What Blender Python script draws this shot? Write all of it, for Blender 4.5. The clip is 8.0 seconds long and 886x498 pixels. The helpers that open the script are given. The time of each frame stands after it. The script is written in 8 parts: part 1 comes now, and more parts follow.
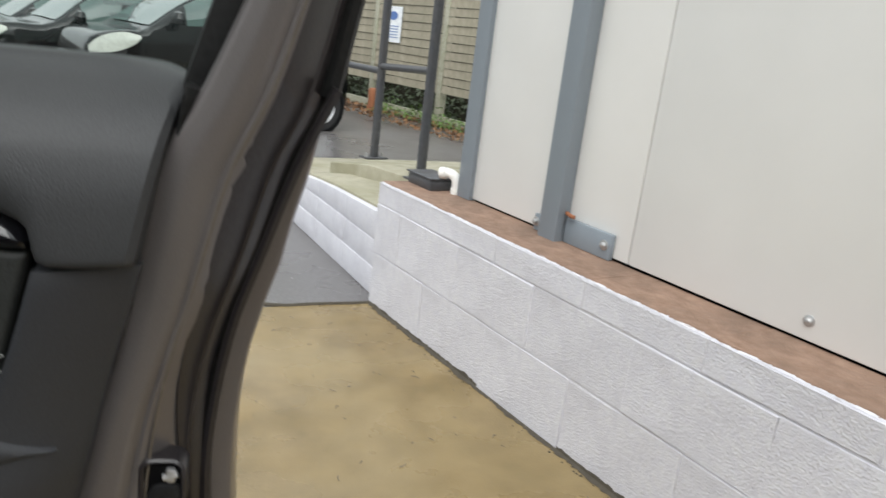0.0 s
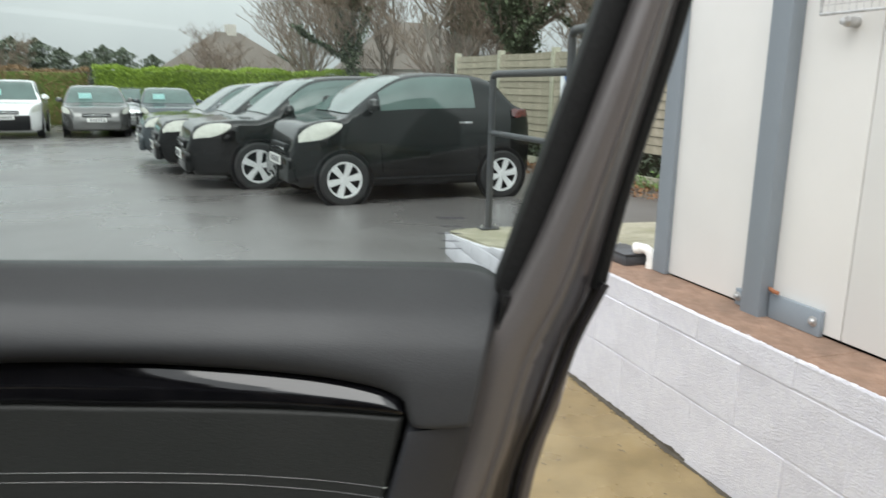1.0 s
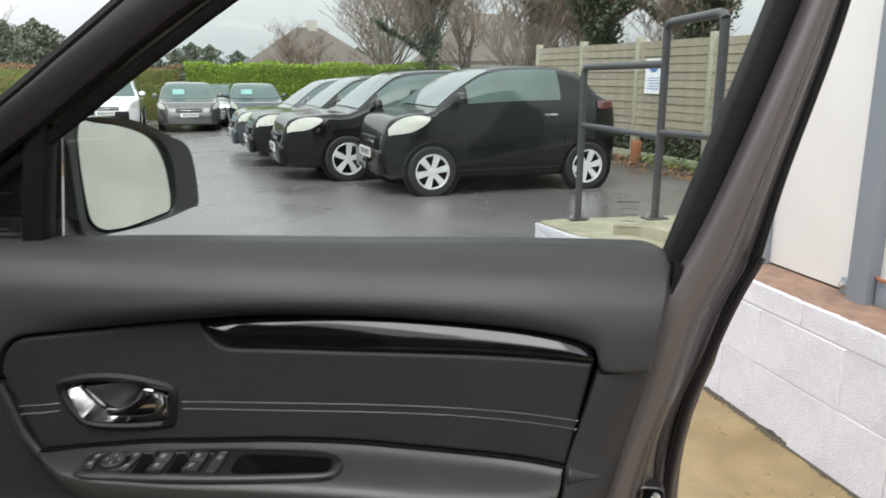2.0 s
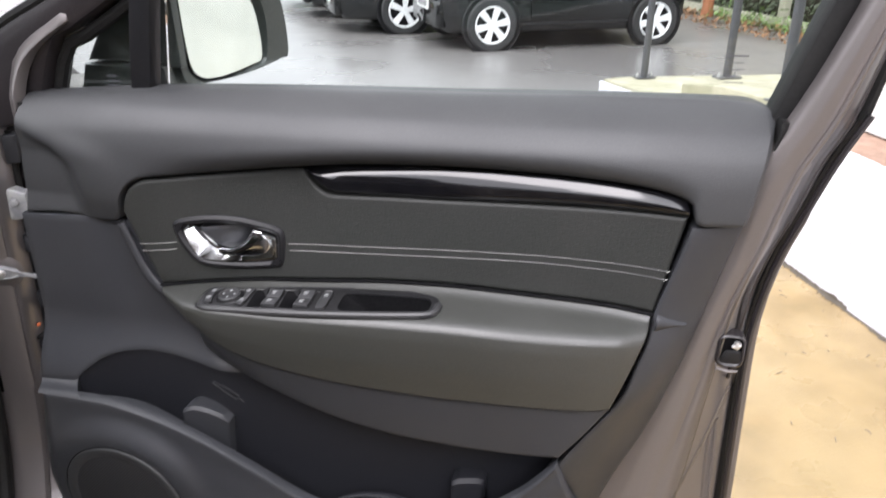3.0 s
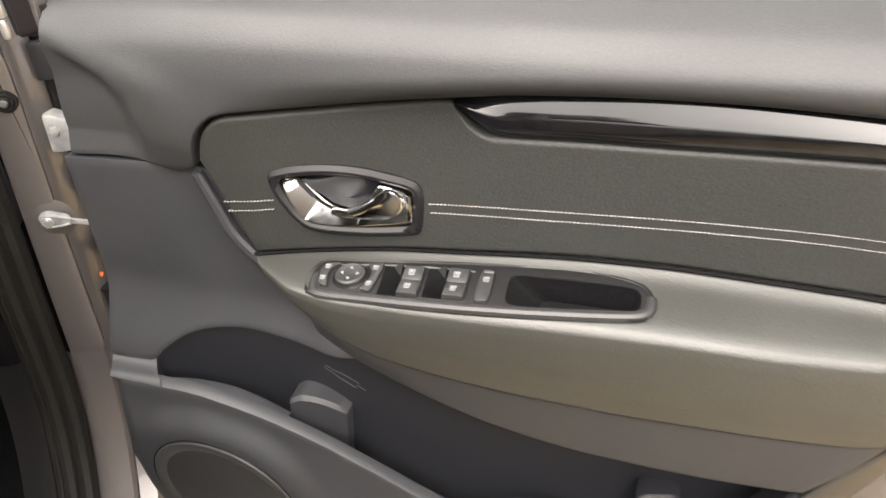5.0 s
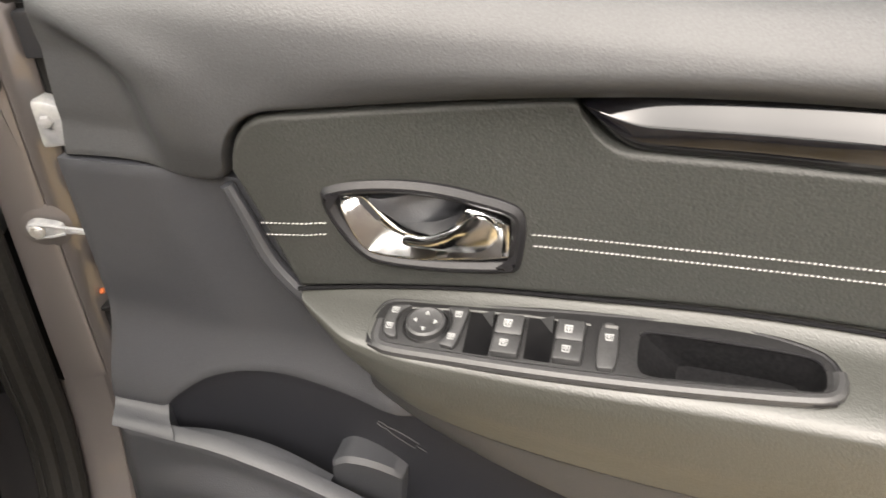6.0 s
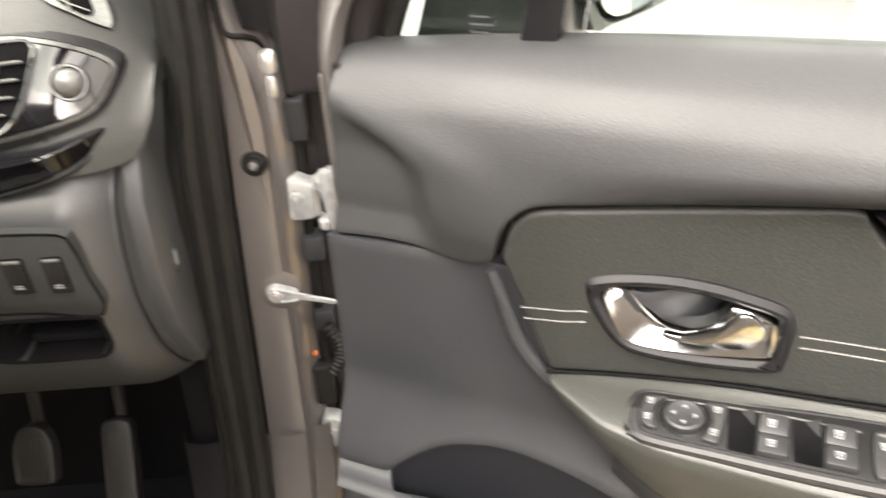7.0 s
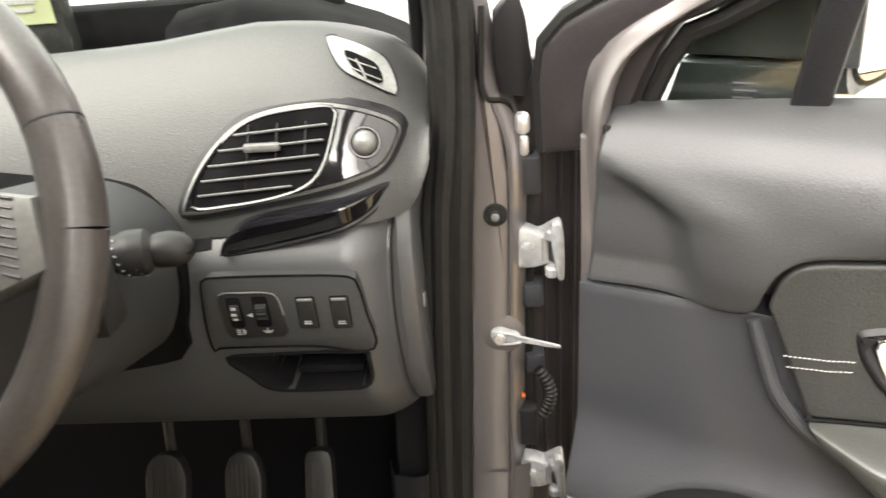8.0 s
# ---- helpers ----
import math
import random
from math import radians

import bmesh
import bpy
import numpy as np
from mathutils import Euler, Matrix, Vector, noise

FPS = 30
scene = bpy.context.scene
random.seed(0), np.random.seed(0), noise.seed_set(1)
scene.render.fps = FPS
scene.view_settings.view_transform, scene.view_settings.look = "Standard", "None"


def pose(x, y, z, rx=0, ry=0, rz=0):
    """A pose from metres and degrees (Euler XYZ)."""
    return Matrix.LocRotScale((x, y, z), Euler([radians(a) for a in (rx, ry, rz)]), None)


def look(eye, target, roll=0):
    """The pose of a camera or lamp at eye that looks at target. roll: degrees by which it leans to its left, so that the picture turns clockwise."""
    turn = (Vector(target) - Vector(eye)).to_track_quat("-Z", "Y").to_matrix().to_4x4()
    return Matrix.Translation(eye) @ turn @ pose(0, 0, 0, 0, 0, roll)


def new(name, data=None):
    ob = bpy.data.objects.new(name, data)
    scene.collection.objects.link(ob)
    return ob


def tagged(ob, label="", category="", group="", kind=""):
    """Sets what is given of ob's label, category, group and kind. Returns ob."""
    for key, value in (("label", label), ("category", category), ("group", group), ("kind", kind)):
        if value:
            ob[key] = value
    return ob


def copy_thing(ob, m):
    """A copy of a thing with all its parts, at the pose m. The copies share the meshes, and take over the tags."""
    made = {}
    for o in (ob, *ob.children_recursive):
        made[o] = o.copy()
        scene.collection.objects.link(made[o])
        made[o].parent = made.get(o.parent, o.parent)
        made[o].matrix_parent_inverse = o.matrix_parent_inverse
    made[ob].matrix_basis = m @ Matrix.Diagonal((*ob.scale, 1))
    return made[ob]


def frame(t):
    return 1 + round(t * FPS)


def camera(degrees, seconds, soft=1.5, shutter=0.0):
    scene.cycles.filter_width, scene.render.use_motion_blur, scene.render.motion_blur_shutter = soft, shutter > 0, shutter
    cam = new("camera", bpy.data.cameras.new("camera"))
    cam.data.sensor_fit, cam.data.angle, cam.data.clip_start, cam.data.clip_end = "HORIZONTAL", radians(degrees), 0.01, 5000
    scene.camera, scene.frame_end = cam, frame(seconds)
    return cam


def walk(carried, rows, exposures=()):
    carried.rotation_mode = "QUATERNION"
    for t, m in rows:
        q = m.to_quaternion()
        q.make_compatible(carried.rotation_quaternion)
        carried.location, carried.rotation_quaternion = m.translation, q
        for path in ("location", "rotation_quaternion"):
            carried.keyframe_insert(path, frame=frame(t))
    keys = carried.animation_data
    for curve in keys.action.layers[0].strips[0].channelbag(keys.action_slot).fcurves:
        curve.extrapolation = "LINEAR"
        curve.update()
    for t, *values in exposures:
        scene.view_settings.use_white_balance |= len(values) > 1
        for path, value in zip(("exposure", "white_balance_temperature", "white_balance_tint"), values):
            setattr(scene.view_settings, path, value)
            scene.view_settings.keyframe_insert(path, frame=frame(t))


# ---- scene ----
cam = camera(61.4, 8.0, shutter=0.4)
PATH = [
    (0, (1.013, -0.502, 1.181), (1.285, 1.405, 0.646), 6.9),
    (0.5, (1.004, -0.512, 1.27), (1.049, 1.42, 0.753), 4.0),
    (1, (0.916, -0.664, 1.331), (0.706, 1.277, 0.898), 1.1),
    (1.2, (0.883, -0.723, 1.346), (0.629, 1.218, 0.94), 0.4),
    (2.3, (0.793, -0.89, 1.35), (0.348, 0.986, 0.818), 0.7),
    (2.5, (0.787, -0.906, 1.342), (0.324, 0.942, 0.734), 0.9),
    (3, (0.753, -0.901, 1.349), (0.251, 0.856, 0.536), 0.3),
    (3.5, (0.715, -0.853, 1.352), (0.174, 0.809, 0.38), -1.3),
    (4, (0.667, -0.775, 1.34), (0.12, 0.821, 0.265), -2.2),
    (4.5, (0.597, -0.709, 1.331), (0.032, 0.854, 0.218), -2.5),
    (4.7, (0.565, -0.681, 1.333), (-0.008, 0.867, 0.204), -2.6),
    (5.8, (0.384, -0.496, 1.274), (-0.143, 0.997, 0.052), -1.3),
    (6, (0.371, -0.489, 1.264), (-0.185, 1.009, 0.062), -1.2),
    (6.5, (0.32, -0.496, 1.282), (-0.321, 0.993, 0.111), -1.4),
    (7, (0.249, -0.558, 1.303), (-0.572, 0.931, 0.249), -2.8),
    (7.5, (0.179, -0.632, 1.327), (-0.788, 0.827, 0.358), -3.8),
    (8, (0.132, -0.686, 1.34), (-0.918, 0.743, 0.415), -5.1),
]
walk(cam, [(t, look(eye, target, roll)) for t, eye, target, roll in PATH],
     exposures=[(0.0, 0.6, 6350, 8), (1.0, 0.78, 6350, 8), (2.3, 1.08, 6450, 13), (3.0, 1.88, 6300, 18), (3.5, 2.2, 5600, 22), (3.9, 2.35, 6000, 21), (4.5, 2.55, 6900, 16), (6.0, 2.85, 7300, 14), (6.5, 2.87, 7300, 14), (7.0, 3.05, 7300, 13), (8.0, 3.07, 7100, 12)])

# ---------------------------------------------------------------- world and light
world = bpy.data.worlds.new("overcast_sky")
scene.world = world
world.use_nodes = True
wt = world.node_tree
wt.nodes.clear()
w_out = wt.nodes.new("ShaderNodeOutputWorld")
w_bg = wt.nodes.new("ShaderNodeBackground")
w_sky = wt.nodes.new("ShaderNodeTexSky")
w_sky.sky_type = "NISHITA"
w_sky.sun_disc = False
w_sky.sun_elevation = radians(38)
w_sky.sun_rotation = radians(150)
w_sky.air_density = 1.0
w_sky.dust_density = 6.0
w_hsv = wt.nodes.new("ShaderNodeHueSaturation")
w_hsv.inputs["Saturation"].default_value = 0.12
w_mix = wt.nodes.new("ShaderNodeMix")
w_mix.data_type = "RGBA"
w_mix.inputs["Factor"].default_value = 0.6
w_tc = wt.nodes.new("ShaderNodeTexCoord")
w_noise = wt.nodes.new("ShaderNodeTexNoise")
w_noise.inputs["Scale"].default_value = 2.2
w_noise.inputs["Detail"].default_value = 5
w_ramp = wt.nodes.new("ShaderNodeValToRGB")
w_ramp.color_ramp.elements[0].position, w_ramp.color_ramp.elements[0].color = 0.3, (7.6, 8.0, 8.2, 1)
w_ramp.color_ramp.elements[1].position, w_ramp.color_ramp.elements[1].color = 0.72, (11.5, 11.8, 11.8, 1)
wt.links.new(w_tc.outputs["Generated"], w_noise.inputs["Vector"])
wt.links.new(w_noise.outputs["Fac"], w_ramp.inputs["Fac"])
wt.links.new(w_sky.outputs["Color"], w_hsv.inputs["Color"])
wt.links.new(w_hsv.outputs["Color"], w_mix.inputs["A"])
wt.links.new(w_ramp.outputs["Color"], w_mix.inputs["B"])
w_sep = wt.nodes.new("ShaderNodeSeparateXYZ")
w_grad = wt.nodes.new("ShaderNodeMapRange")
w_grad.inputs["From Min"].default_value = 0.0
w_grad.inputs["From Max"].default_value = 1.0
w_grad.inputs["To Min"].default_value = 0.74
w_grad.inputs["To Max"].default_value = 1.75
w_mul = wt.nodes.new("ShaderNodeVectorMath")
w_mul.operation = "SCALE"
wt.links.new(w_tc.outputs["Generated"], w_sep.inputs["Vector"])
wt.links.new(w_sep.outputs["Z"], w_grad.inputs["Value"])
wt.links.new(w_mix.outputs["Result"], w_mul.inputs[0])
wt.links.new(w_grad.outputs["Result"], w_mul.inputs["Scale"])
wt.links.new(w_mul.outputs["Vector"], w_bg.inputs["Color"])
w_bg.inputs["Strength"].default_value = 0.10
wt.links.new(w_bg.outputs["Background"], w_out.inputs["Surface"])

sun_data = bpy.data.lights.new("sun", "SUN")
sun_data.energy = 1.1
sun_data.angle = radians(40)
sun_data.color = (1.0, 0.97, 0.93)
sun = new("sun", sun_data)
sun.matrix_world = look((0, 0, 24), (9, 14, 0))


# ---------------------------------------------------------------- materials
def mat(name, color, rough=0.5, metal=0.0, color2=None, scale=20.0, detail=4.0, bump=0.0, bump_scale=None,
        coat=0.0, spec=0.5, deep=0.002, stain=0.0, stain_scale=1.5, stain_color=None, rough_var=0.0, island=0.0):
    """A painted, moulded or mineral surface: base colour with fine grain, large stains, bump and uneven gloss."""
    m = bpy.data.materials.new(name)
    m.use_nodes = True
    nt = m.node_tree
    b = nt.nodes["Principled BSDF"]
    b.inputs["Roughness"].default_value = rough
    b.inputs["Metallic"].default_value = metal
    b.inputs["Specular IOR Level"].default_value = spec
    if coat:
        b.inputs["Coat Weight"].default_value = coat
        b.inputs["Coat Roughness"].default_value = 0.04
    tc = nt.nodes.new("ShaderNodeTexCoord")
    grain = nt.nodes.new("ShaderNodeTexNoise")
    grain.inputs["Scale"].default_value = scale
    grain.inputs["Detail"].default_value = detail
    nt.links.new(tc.outputs["Object"], grain.inputs["Vector"])
    c2 = color2 or tuple(min(1, c * 1.25 + 0.004) for c in color)
    ramp = nt.nodes.new("ShaderNodeValToRGB")
    ramp.color_ramp.elements[0].position, ramp.color_ramp.elements[0].color = 0.35, (*color, 1)
    ramp.color_ramp.elements[1].position, ramp.color_ramp.elements[1].color = 0.68, (*c2, 1)
    nt.links.new(grain.outputs["Fac"], ramp.inputs["Fac"])
    out = ramp.outputs["Color"]
    if stain:
        big = nt.nodes.new("ShaderNodeTexNoise")
        big.inputs["Scale"].default_value = stain_scale
        big.inputs["Detail"].default_value = 6
        big.inputs["Distortion"].default_value = 0.6
        nt.links.new(tc.outputs["Object"], big.inputs["Vector"])
        r2 = nt.nodes.new("ShaderNodeValToRGB")
        r2.color_ramp.elements[0].position = 0.42
        r2.color_ramp.elements[1].position = 0.66
        r2.color_ramp.elements[1].color = (stain, stain, stain, 1)
        nt.links.new(big.outputs["Fac"], r2.inputs["Fac"])
        mx = nt.nodes.new("ShaderNodeMix")
        mx.data_type = "RGBA"
        sc = stain_color or tuple(c * 0.5 for c in color)
        mx.inputs["B"].default_value = (*sc, 1)
        nt.links.new(r2.outputs["Color"], mx.inputs["Factor"])
        nt.links.new(out, mx.inputs["A"])
        out = mx.outputs["Result"]
    if island:
        info = nt.nodes.new("ShaderNodeObjectInfo")
        geo = nt.nodes.new("ShaderNodeNewGeometry")
        add = nt.nodes.new("ShaderNodeMath")
        nt.links.new(info.outputs["Random"], add.inputs[0])
        nt.links.new(geo.outputs["Random Per Island"], add.inputs[1])
        mr = nt.nodes.new("ShaderNodeMapRange")
        mr.inputs["From Max"].default_value = 2.0
        mr.inputs["To Min"].default_value = 1 - island
        mr.inputs["To Max"].default_value = 1 + island
        nt.links.new(add.outputs[0], mr.inputs["Value"])
        hs = nt.nodes.new("ShaderNodeHueSaturation")
        nt.links.new(mr.outputs["Result"], hs.inputs["Value"])
        nt.links.new(out, hs.inputs["Color"])
        out = hs.outputs["Color"]
    nt.links.new(out, b.inputs["Base Color"])
    if rough_var:
        rv = nt.nodes.new("ShaderNodeTexNoise")
        rv.inputs["Scale"].default_value = stain_scale * 1.7
        rv.inputs["Detail"].default_value = 5
        nt.links.new(tc.outputs["Object"], rv.inputs["Vector"])
        mp = nt.nodes.new("ShaderNodeMapRange")
        mp.inputs["From Min"].default_value = 0.35
        mp.inputs["From Max"].default_value = 0.65
        mp.inputs["To Min"].default_value = max(0.02, rough - rough_var)
        mp.inputs["To Max"].default_value = min(1, rough + rough_var)
        nt.links.new(rv.outputs["Fac"], mp.inputs["Value"])
        nt.links.new(mp.outputs["Result"], b.inputs["Roughness"])
    if bump:
        bn = nt.nodes.new("ShaderNodeTexNoise")
        bn.inputs["Scale"].default_value = bump_scale or scale
        bn.inputs["Detail"].default_value = 3
        nt.links.new(tc.outputs["Object"], bn.inputs["Vector"])
        bp = nt.nodes.new("ShaderNodeBump")
        bp.inputs["Strength"].default_value = bump
        bp.inputs["Distance"].default_value = deep
        nt.links.new(bn.outputs["Fac"], bp.inputs["Height"])
        nt.links.new(bp.outputs["Normal"], b.inputs["Normal"])
    return m


def glass_mat(name, tint):
    m = bpy.data.materials.new(name)
    m.use_nodes = True
    nt = m.node_tree
    nt.nodes.clear()
    o = nt.nodes.new("ShaderNodeOutputMaterial")
    tr = nt.nodes.new("ShaderNodeBsdfTransparent")
    tr.inputs["Color"].default_value = (*tint, 1)
    gl = nt.nodes.new("ShaderNodeBsdfGlossy")
    gl.inputs["Roughness"].default_value = 0.02
    fr = nt.nodes.new("ShaderNodeFresnel")
    fr.inputs["IOR"].default_value = 1.5
    mx = nt.nodes.new("ShaderNodeMixShader")
    nt.links.new(fr.outputs["Fac"], mx.inputs["Fac"])
    nt.links.new(tr.outputs["BSDF"], mx.inputs[1])
    nt.links.new(gl.outputs["BSDF"], mx.inputs[2])
    nt.links.new(mx.outputs["Shader"], o.inputs["Surface"])
    return m


# cabin and door
# wet black plastic, its base lightened to paint sky glare on the quarter glass
M_SLATEPL = mat("wet_plastic_with_sky_glare", (0.042, 0.048, 0.046), 0.28, spec=0.5, scale=200, stain=0.3, stain_scale=30, stain_color=(0.05, 0.055, 0.052))
M_ARM = mat("padded_vinyl", (0.0235, 0.0245, 0.0220), 0.40, spec=0.62, scale=500, bump=0.22, bump_scale=560, stain=0.3, stain_scale=4, stain_color=(0.031, 0.031, 0.028), rough_var=0.06)
# recess plastic with the shade of the cups put into its colour
M_CUP = mat("shade_dark_recess_plastic", (0.0035, 0.0035, 0.0040), 0.7, spec=0.06, scale=300)
M_SOFT = mat("soft_touch_charcoal", (0.020, 0.021, 0.0225), 0.50, spec=0.45, scale=600, bump=0.18, bump_scale=620, stain=0.25, stain_scale=3, stain_color=(0.031, 0.031, 0.032), rough_var=0.05)
M_LEATHER = mat("stitched_leatherette", (0.0165, 0.0175, 0.0165), 0.45, spec=0.24, scale=500, bump=0.30, bump_scale=460, stain=0.3, stain_scale=4, stain_color=(0.026, 0.026, 0.0245), rough_var=0.06)
M_PLASTIC = mat("moulded_grey_plastic", (0.0188, 0.0200, 0.0232), 0.44, spec=0.42, scale=900, bump=0.18, bump_scale=700, stain=0.3, stain_scale=5, stain_color=(0.032, 0.033, 0.035), rough_var=0.06)
M_KNEE = mat("satin_grey_dash_plastic", (0.0300, 0.0315, 0.0335), 0.40, spec=0.5, scale=800, bump=0.06, bump_scale=900, stain=0.3, stain_scale=5, stain_color=(0.030, 0.031, 0.033))
# darker version of the door plastic, with the pocket's shade in its colour
M_POCKET = mat("shade_dark_pocket_plastic", (0.008, 0.0085, 0.011), 0.5, spec=0.25, scale=900, bump=0.2, bump_scale=1300)
M_SWITCH = mat("satin_grey_switch_cap", (0.0190, 0.0192, 0.0200), 0.40, spec=0.42, scale=500, bump=0.04, bump_scale=900)
M_PIANO = mat("gloss_black_lacquer", (0.003, 0.003, 0.004), 0.06, scale=40, spec=0.5, coat=0.15)
# near-black fill that paints shade into mouths, wells, gaps and the dash top
M_VOID = mat("shade_black_fill", (0.0015, 0.0015, 0.0018), 0.9, spec=0.05)
M_BLACK = mat("matt_black_plastic", (0.006, 0.006, 0.007), 0.38, spec=0.2, scale=700, bump=0.1, bump_scale=1200)
M_BUTTON = mat("satin_black_button", (0.0085, 0.0085, 0.009), 0.42, spec=0.22, scale=500)
M_CHROME = mat("satin_chrome", (0.50, 0.51, 0.52), 0.13, 1.0, scale=60, rough_var=0.05, stain_scale=20)
M_SILVER = mat("silver_grey_trim", (0.145, 0.153, 0.149), 0.40, 0.4, scale=300)
M_SPOKE = mat("pale_grey_spoke_paint", (0.085, 0.085, 0.081), 0.4, 0.3, scale=200)
M_STITCH = mat("white_thread", (0.34, 0.34, 0.325), 0.7, scale=900)
M_ICON = mat("white_symbol_print", (0.19, 0.196, 0.196), 0.5, scale=300)
M_PAINT = mat("taupe_grey_metallic", (0.113, 0.102, 0.100), 0.42, 0.45, color2=(0.131, 0.119, 0.117), scale=1200, coat=0.5, rough_var=0.08)
M_SEALER = mat("brownish_seam_sealer", (0.075, 0.062, 0.047), 0.55, scale=200, bump=0.2, bump_scale=300)
M_WET = mat("rain_wet_taupe_paint", (0.085, 0.078, 0.075), 0.12, 0.2, scale=900, coat=1.0)
M_RUBBER = mat("black_rubber_seal", (0.006, 0.006, 0.006), 0.5, spec=0.18, scale=200, bump=0.15, stain=0.3, stain_scale=12, stain_color=(0.016, 0.0155, 0.0145))
M_FRAME = mat("dark_brown_frame_paint", (0.014, 0.012, 0.013), 0.33, 0.0, spec=0.35, scale=300, coat=0.15, stain=0.3, stain_scale=8, stain_color=(0.02, 0.018, 0.018))
# black of carpet and seams, also painted where deep shade lies
M_DARKFILL = mat("carpet_and_shade_black", (0.0028, 0.0028, 0.0034), 0.95, spec=0.1, scale=400, bump=0.6, bump_scale=500)
M_STEEL = mat("galvanised_steel", (0.50, 0.50, 0.50), 0.38, 0.8, scale=90, stain=0.5, stain_scale=30, stain_color=(0.3, 0.29, 0.27), bump=0.2)
M_PALE = mat("pale_greased_hinge", (0.20, 0.205, 0.215), 0.40, 0.15, scale=90, stain=0.7, stain_scale=55, stain_color=(0.36, 0.36, 0.34), bump=0.3, bump_scale=120)
M_GLASS = glass_mat("green_tinted_glass", (0.90, 0.93, 0.915))
M_CLEAR = glass_mat("windscreen_glass", (0.74, 0.79, 0.76))
M_MIRROR = mat("mirror_silver", (0.68, 0.72, 0.69), 0.015, 1.0, scale=10)
M_ALU = mat("worn_pedal_rubber", (0.0085, 0.0085, 0.009), 0.5, scale=200, bump=0.2)
M_SCREEN = mat("dark_display_glass", (0.012, 0.013, 0.012), 0.15, scale=30)
M_DASHTOP = mat("dash_soft_charcoal", (0.0122, 0.0134, 0.0126), 0.52, scale=500, bump=0.25, bump_scale=600, stain=0.25, stain_scale=3, stain_color=(0.021, 0.022, 0.021))
M_WHEEL = mat("leather_wheel_rim", (0.024, 0.021, 0.0195), 0.34, scale=300, bump=0.06, bump_scale=600, rough_var=0.08, stain_scale=6)
M_ORANGE = mat("orange_print", (0.40, 0.10, 0.03), 0.5)
# mat colour lowered to hold the shade of the footwell
M_FLOORMAT = mat("shade_dark_floor_mat", (0.0030, 0.0030, 0.0040), 0.95, spec=0.1, scale=300, bump=0.5, bump_scale=300)
M_DARKPL = mat("dark_grained_plastic", (0.017, 0.018, 0.019), 0.5, spec=0.35, scale=700, bump=0.08, bump_scale=800)
M_VANE = mat("satin_grey_vane_edge", (0.10, 0.10, 0.098), 0.35, 0.2, scale=200)
M_RIM = mat("dulled_chrome_rim", (0.065, 0.065, 0.063), 0.32, 0.7, scale=200)
M_LCD = mat("lit_green_grey_display", (0.16, 0.18, 0.11), 0.3, scale=30)
lcd = M_LCD.node_tree.nodes["Principled BSDF"]
lcd.inputs["Emission Color"].default_value = (0.45, 0.50, 0.24, 1)
lcd.inputs["Emission Strength"].default_value = 0.05

# yard
M_TARMAC = mat("wet_tarmac", (0.115, 0.108, 0.106), 0.30, color2=(0.155, 0.147, 0.144), spec=0.8, scale=90, detail=6, bump=0.25, bump_scale=140, stain=0.5, stain_scale=0.35, stain_color=(0.125, 0.118, 0.117), rough_var=0.08)
M_CONCRETE = mat("wet_ochre_concrete", (0.175, 0.124, 0.052), 0.32, color2=(0.245, 0.175, 0.078), scale=7, detail=8, bump=0.35, bump_scale=120, stain=0.6, stain_scale=1.8, stain_color=(0.29, 0.22, 0.11), rough_var=0.2)
M_KERBC = mat("algae_concrete", (0.30, 0.28, 0.20), 0.6, color2=(0.40, 0.37, 0.28), scale=14, detail=8, bump=0.6, bump_scale=90, stain=0.6, stain_scale=2.5, stain_color=(0.20, 0.19, 0.11), rough_var=0.2)
M_BLOCK = mat("white_masonry_paint", (0.620, 0.612, 0.668), 0.75, color2=(0.67, 0.665, 0.70), scale=38, detail=9, bump=1.0, bump_scale=170, deep=0.0035, stain=0.5, stain_scale=7, stain_color=(0.53, 0.52, 0.565), island=0.04)
M_BRICK = mat("brown_brick_ledge", (0.235, 0.145, 0.100), 0.85, color2=(0.325, 0.212, 0.152), scale=26, detail=9, bump=1.1, bump_scale=90, deep=0.006, stain=0.6, stain_scale=5, stain_color=(0.145, 0.098, 0.072), island=0.12)
M_CLAD = mat("white_steel_cladding", (0.79, 0.785, 0.765), 0.42, color2=(0.82, 0.815, 0.795), scale=4, stain=0.3, stain_scale=1.2, stain_color=(0.75, 0.745, 0.725), rough_var=0.06)
M_GREYSTEEL = mat("blue_grey_painted_steel", (0.235, 0.270, 0.305), 0.42, color2=(0.242, 0.277, 0.311), scale=60, stain=0.25, stain_scale=2.5, stain_color=(0.215, 0.245, 0.275), bump=0.04)
M_RAIL = mat("dark_grey_painted_rail", (0.050, 0.052, 0.058), 0.4, scale=50, stain=0.4, stain_scale=9, stain_color=(0.09, 0.085, 0.08))
M_PVC = mat("white_plastic_pipe", (0.78, 0.77, 0.74), 0.35, scale=40, stain=0.3, stain_scale=20, stain_color=(0.6, 0.58, 0.52))
M_WOODF = mat("weathered_fence_board", (0.30, 0.27, 0.20), 0.85, color2=(0.38, 0.34, 0.26), scale=12, detail=8, bump=0.5, bump_scale=60, stain=0.5, stain_scale=3, stain_color=(0.22, 0.21, 0.15), island=0.15)
M_POSTC = mat("mossy_concrete_post", (0.34, 0.33, 0.26), 0.85, scale=30, bump=0.6, stain=0.5, stain_scale=6, stain_color=(0.24, 0.26, 0.15))
M_RUST = mat("rusty_bracket", (0.26, 0.10, 0.045), 0.8, scale=60, bump=0.5)
M_PAPER = mat("laminated_notice", (0.78, 0.80, 0.84), 0.3, scale=20)
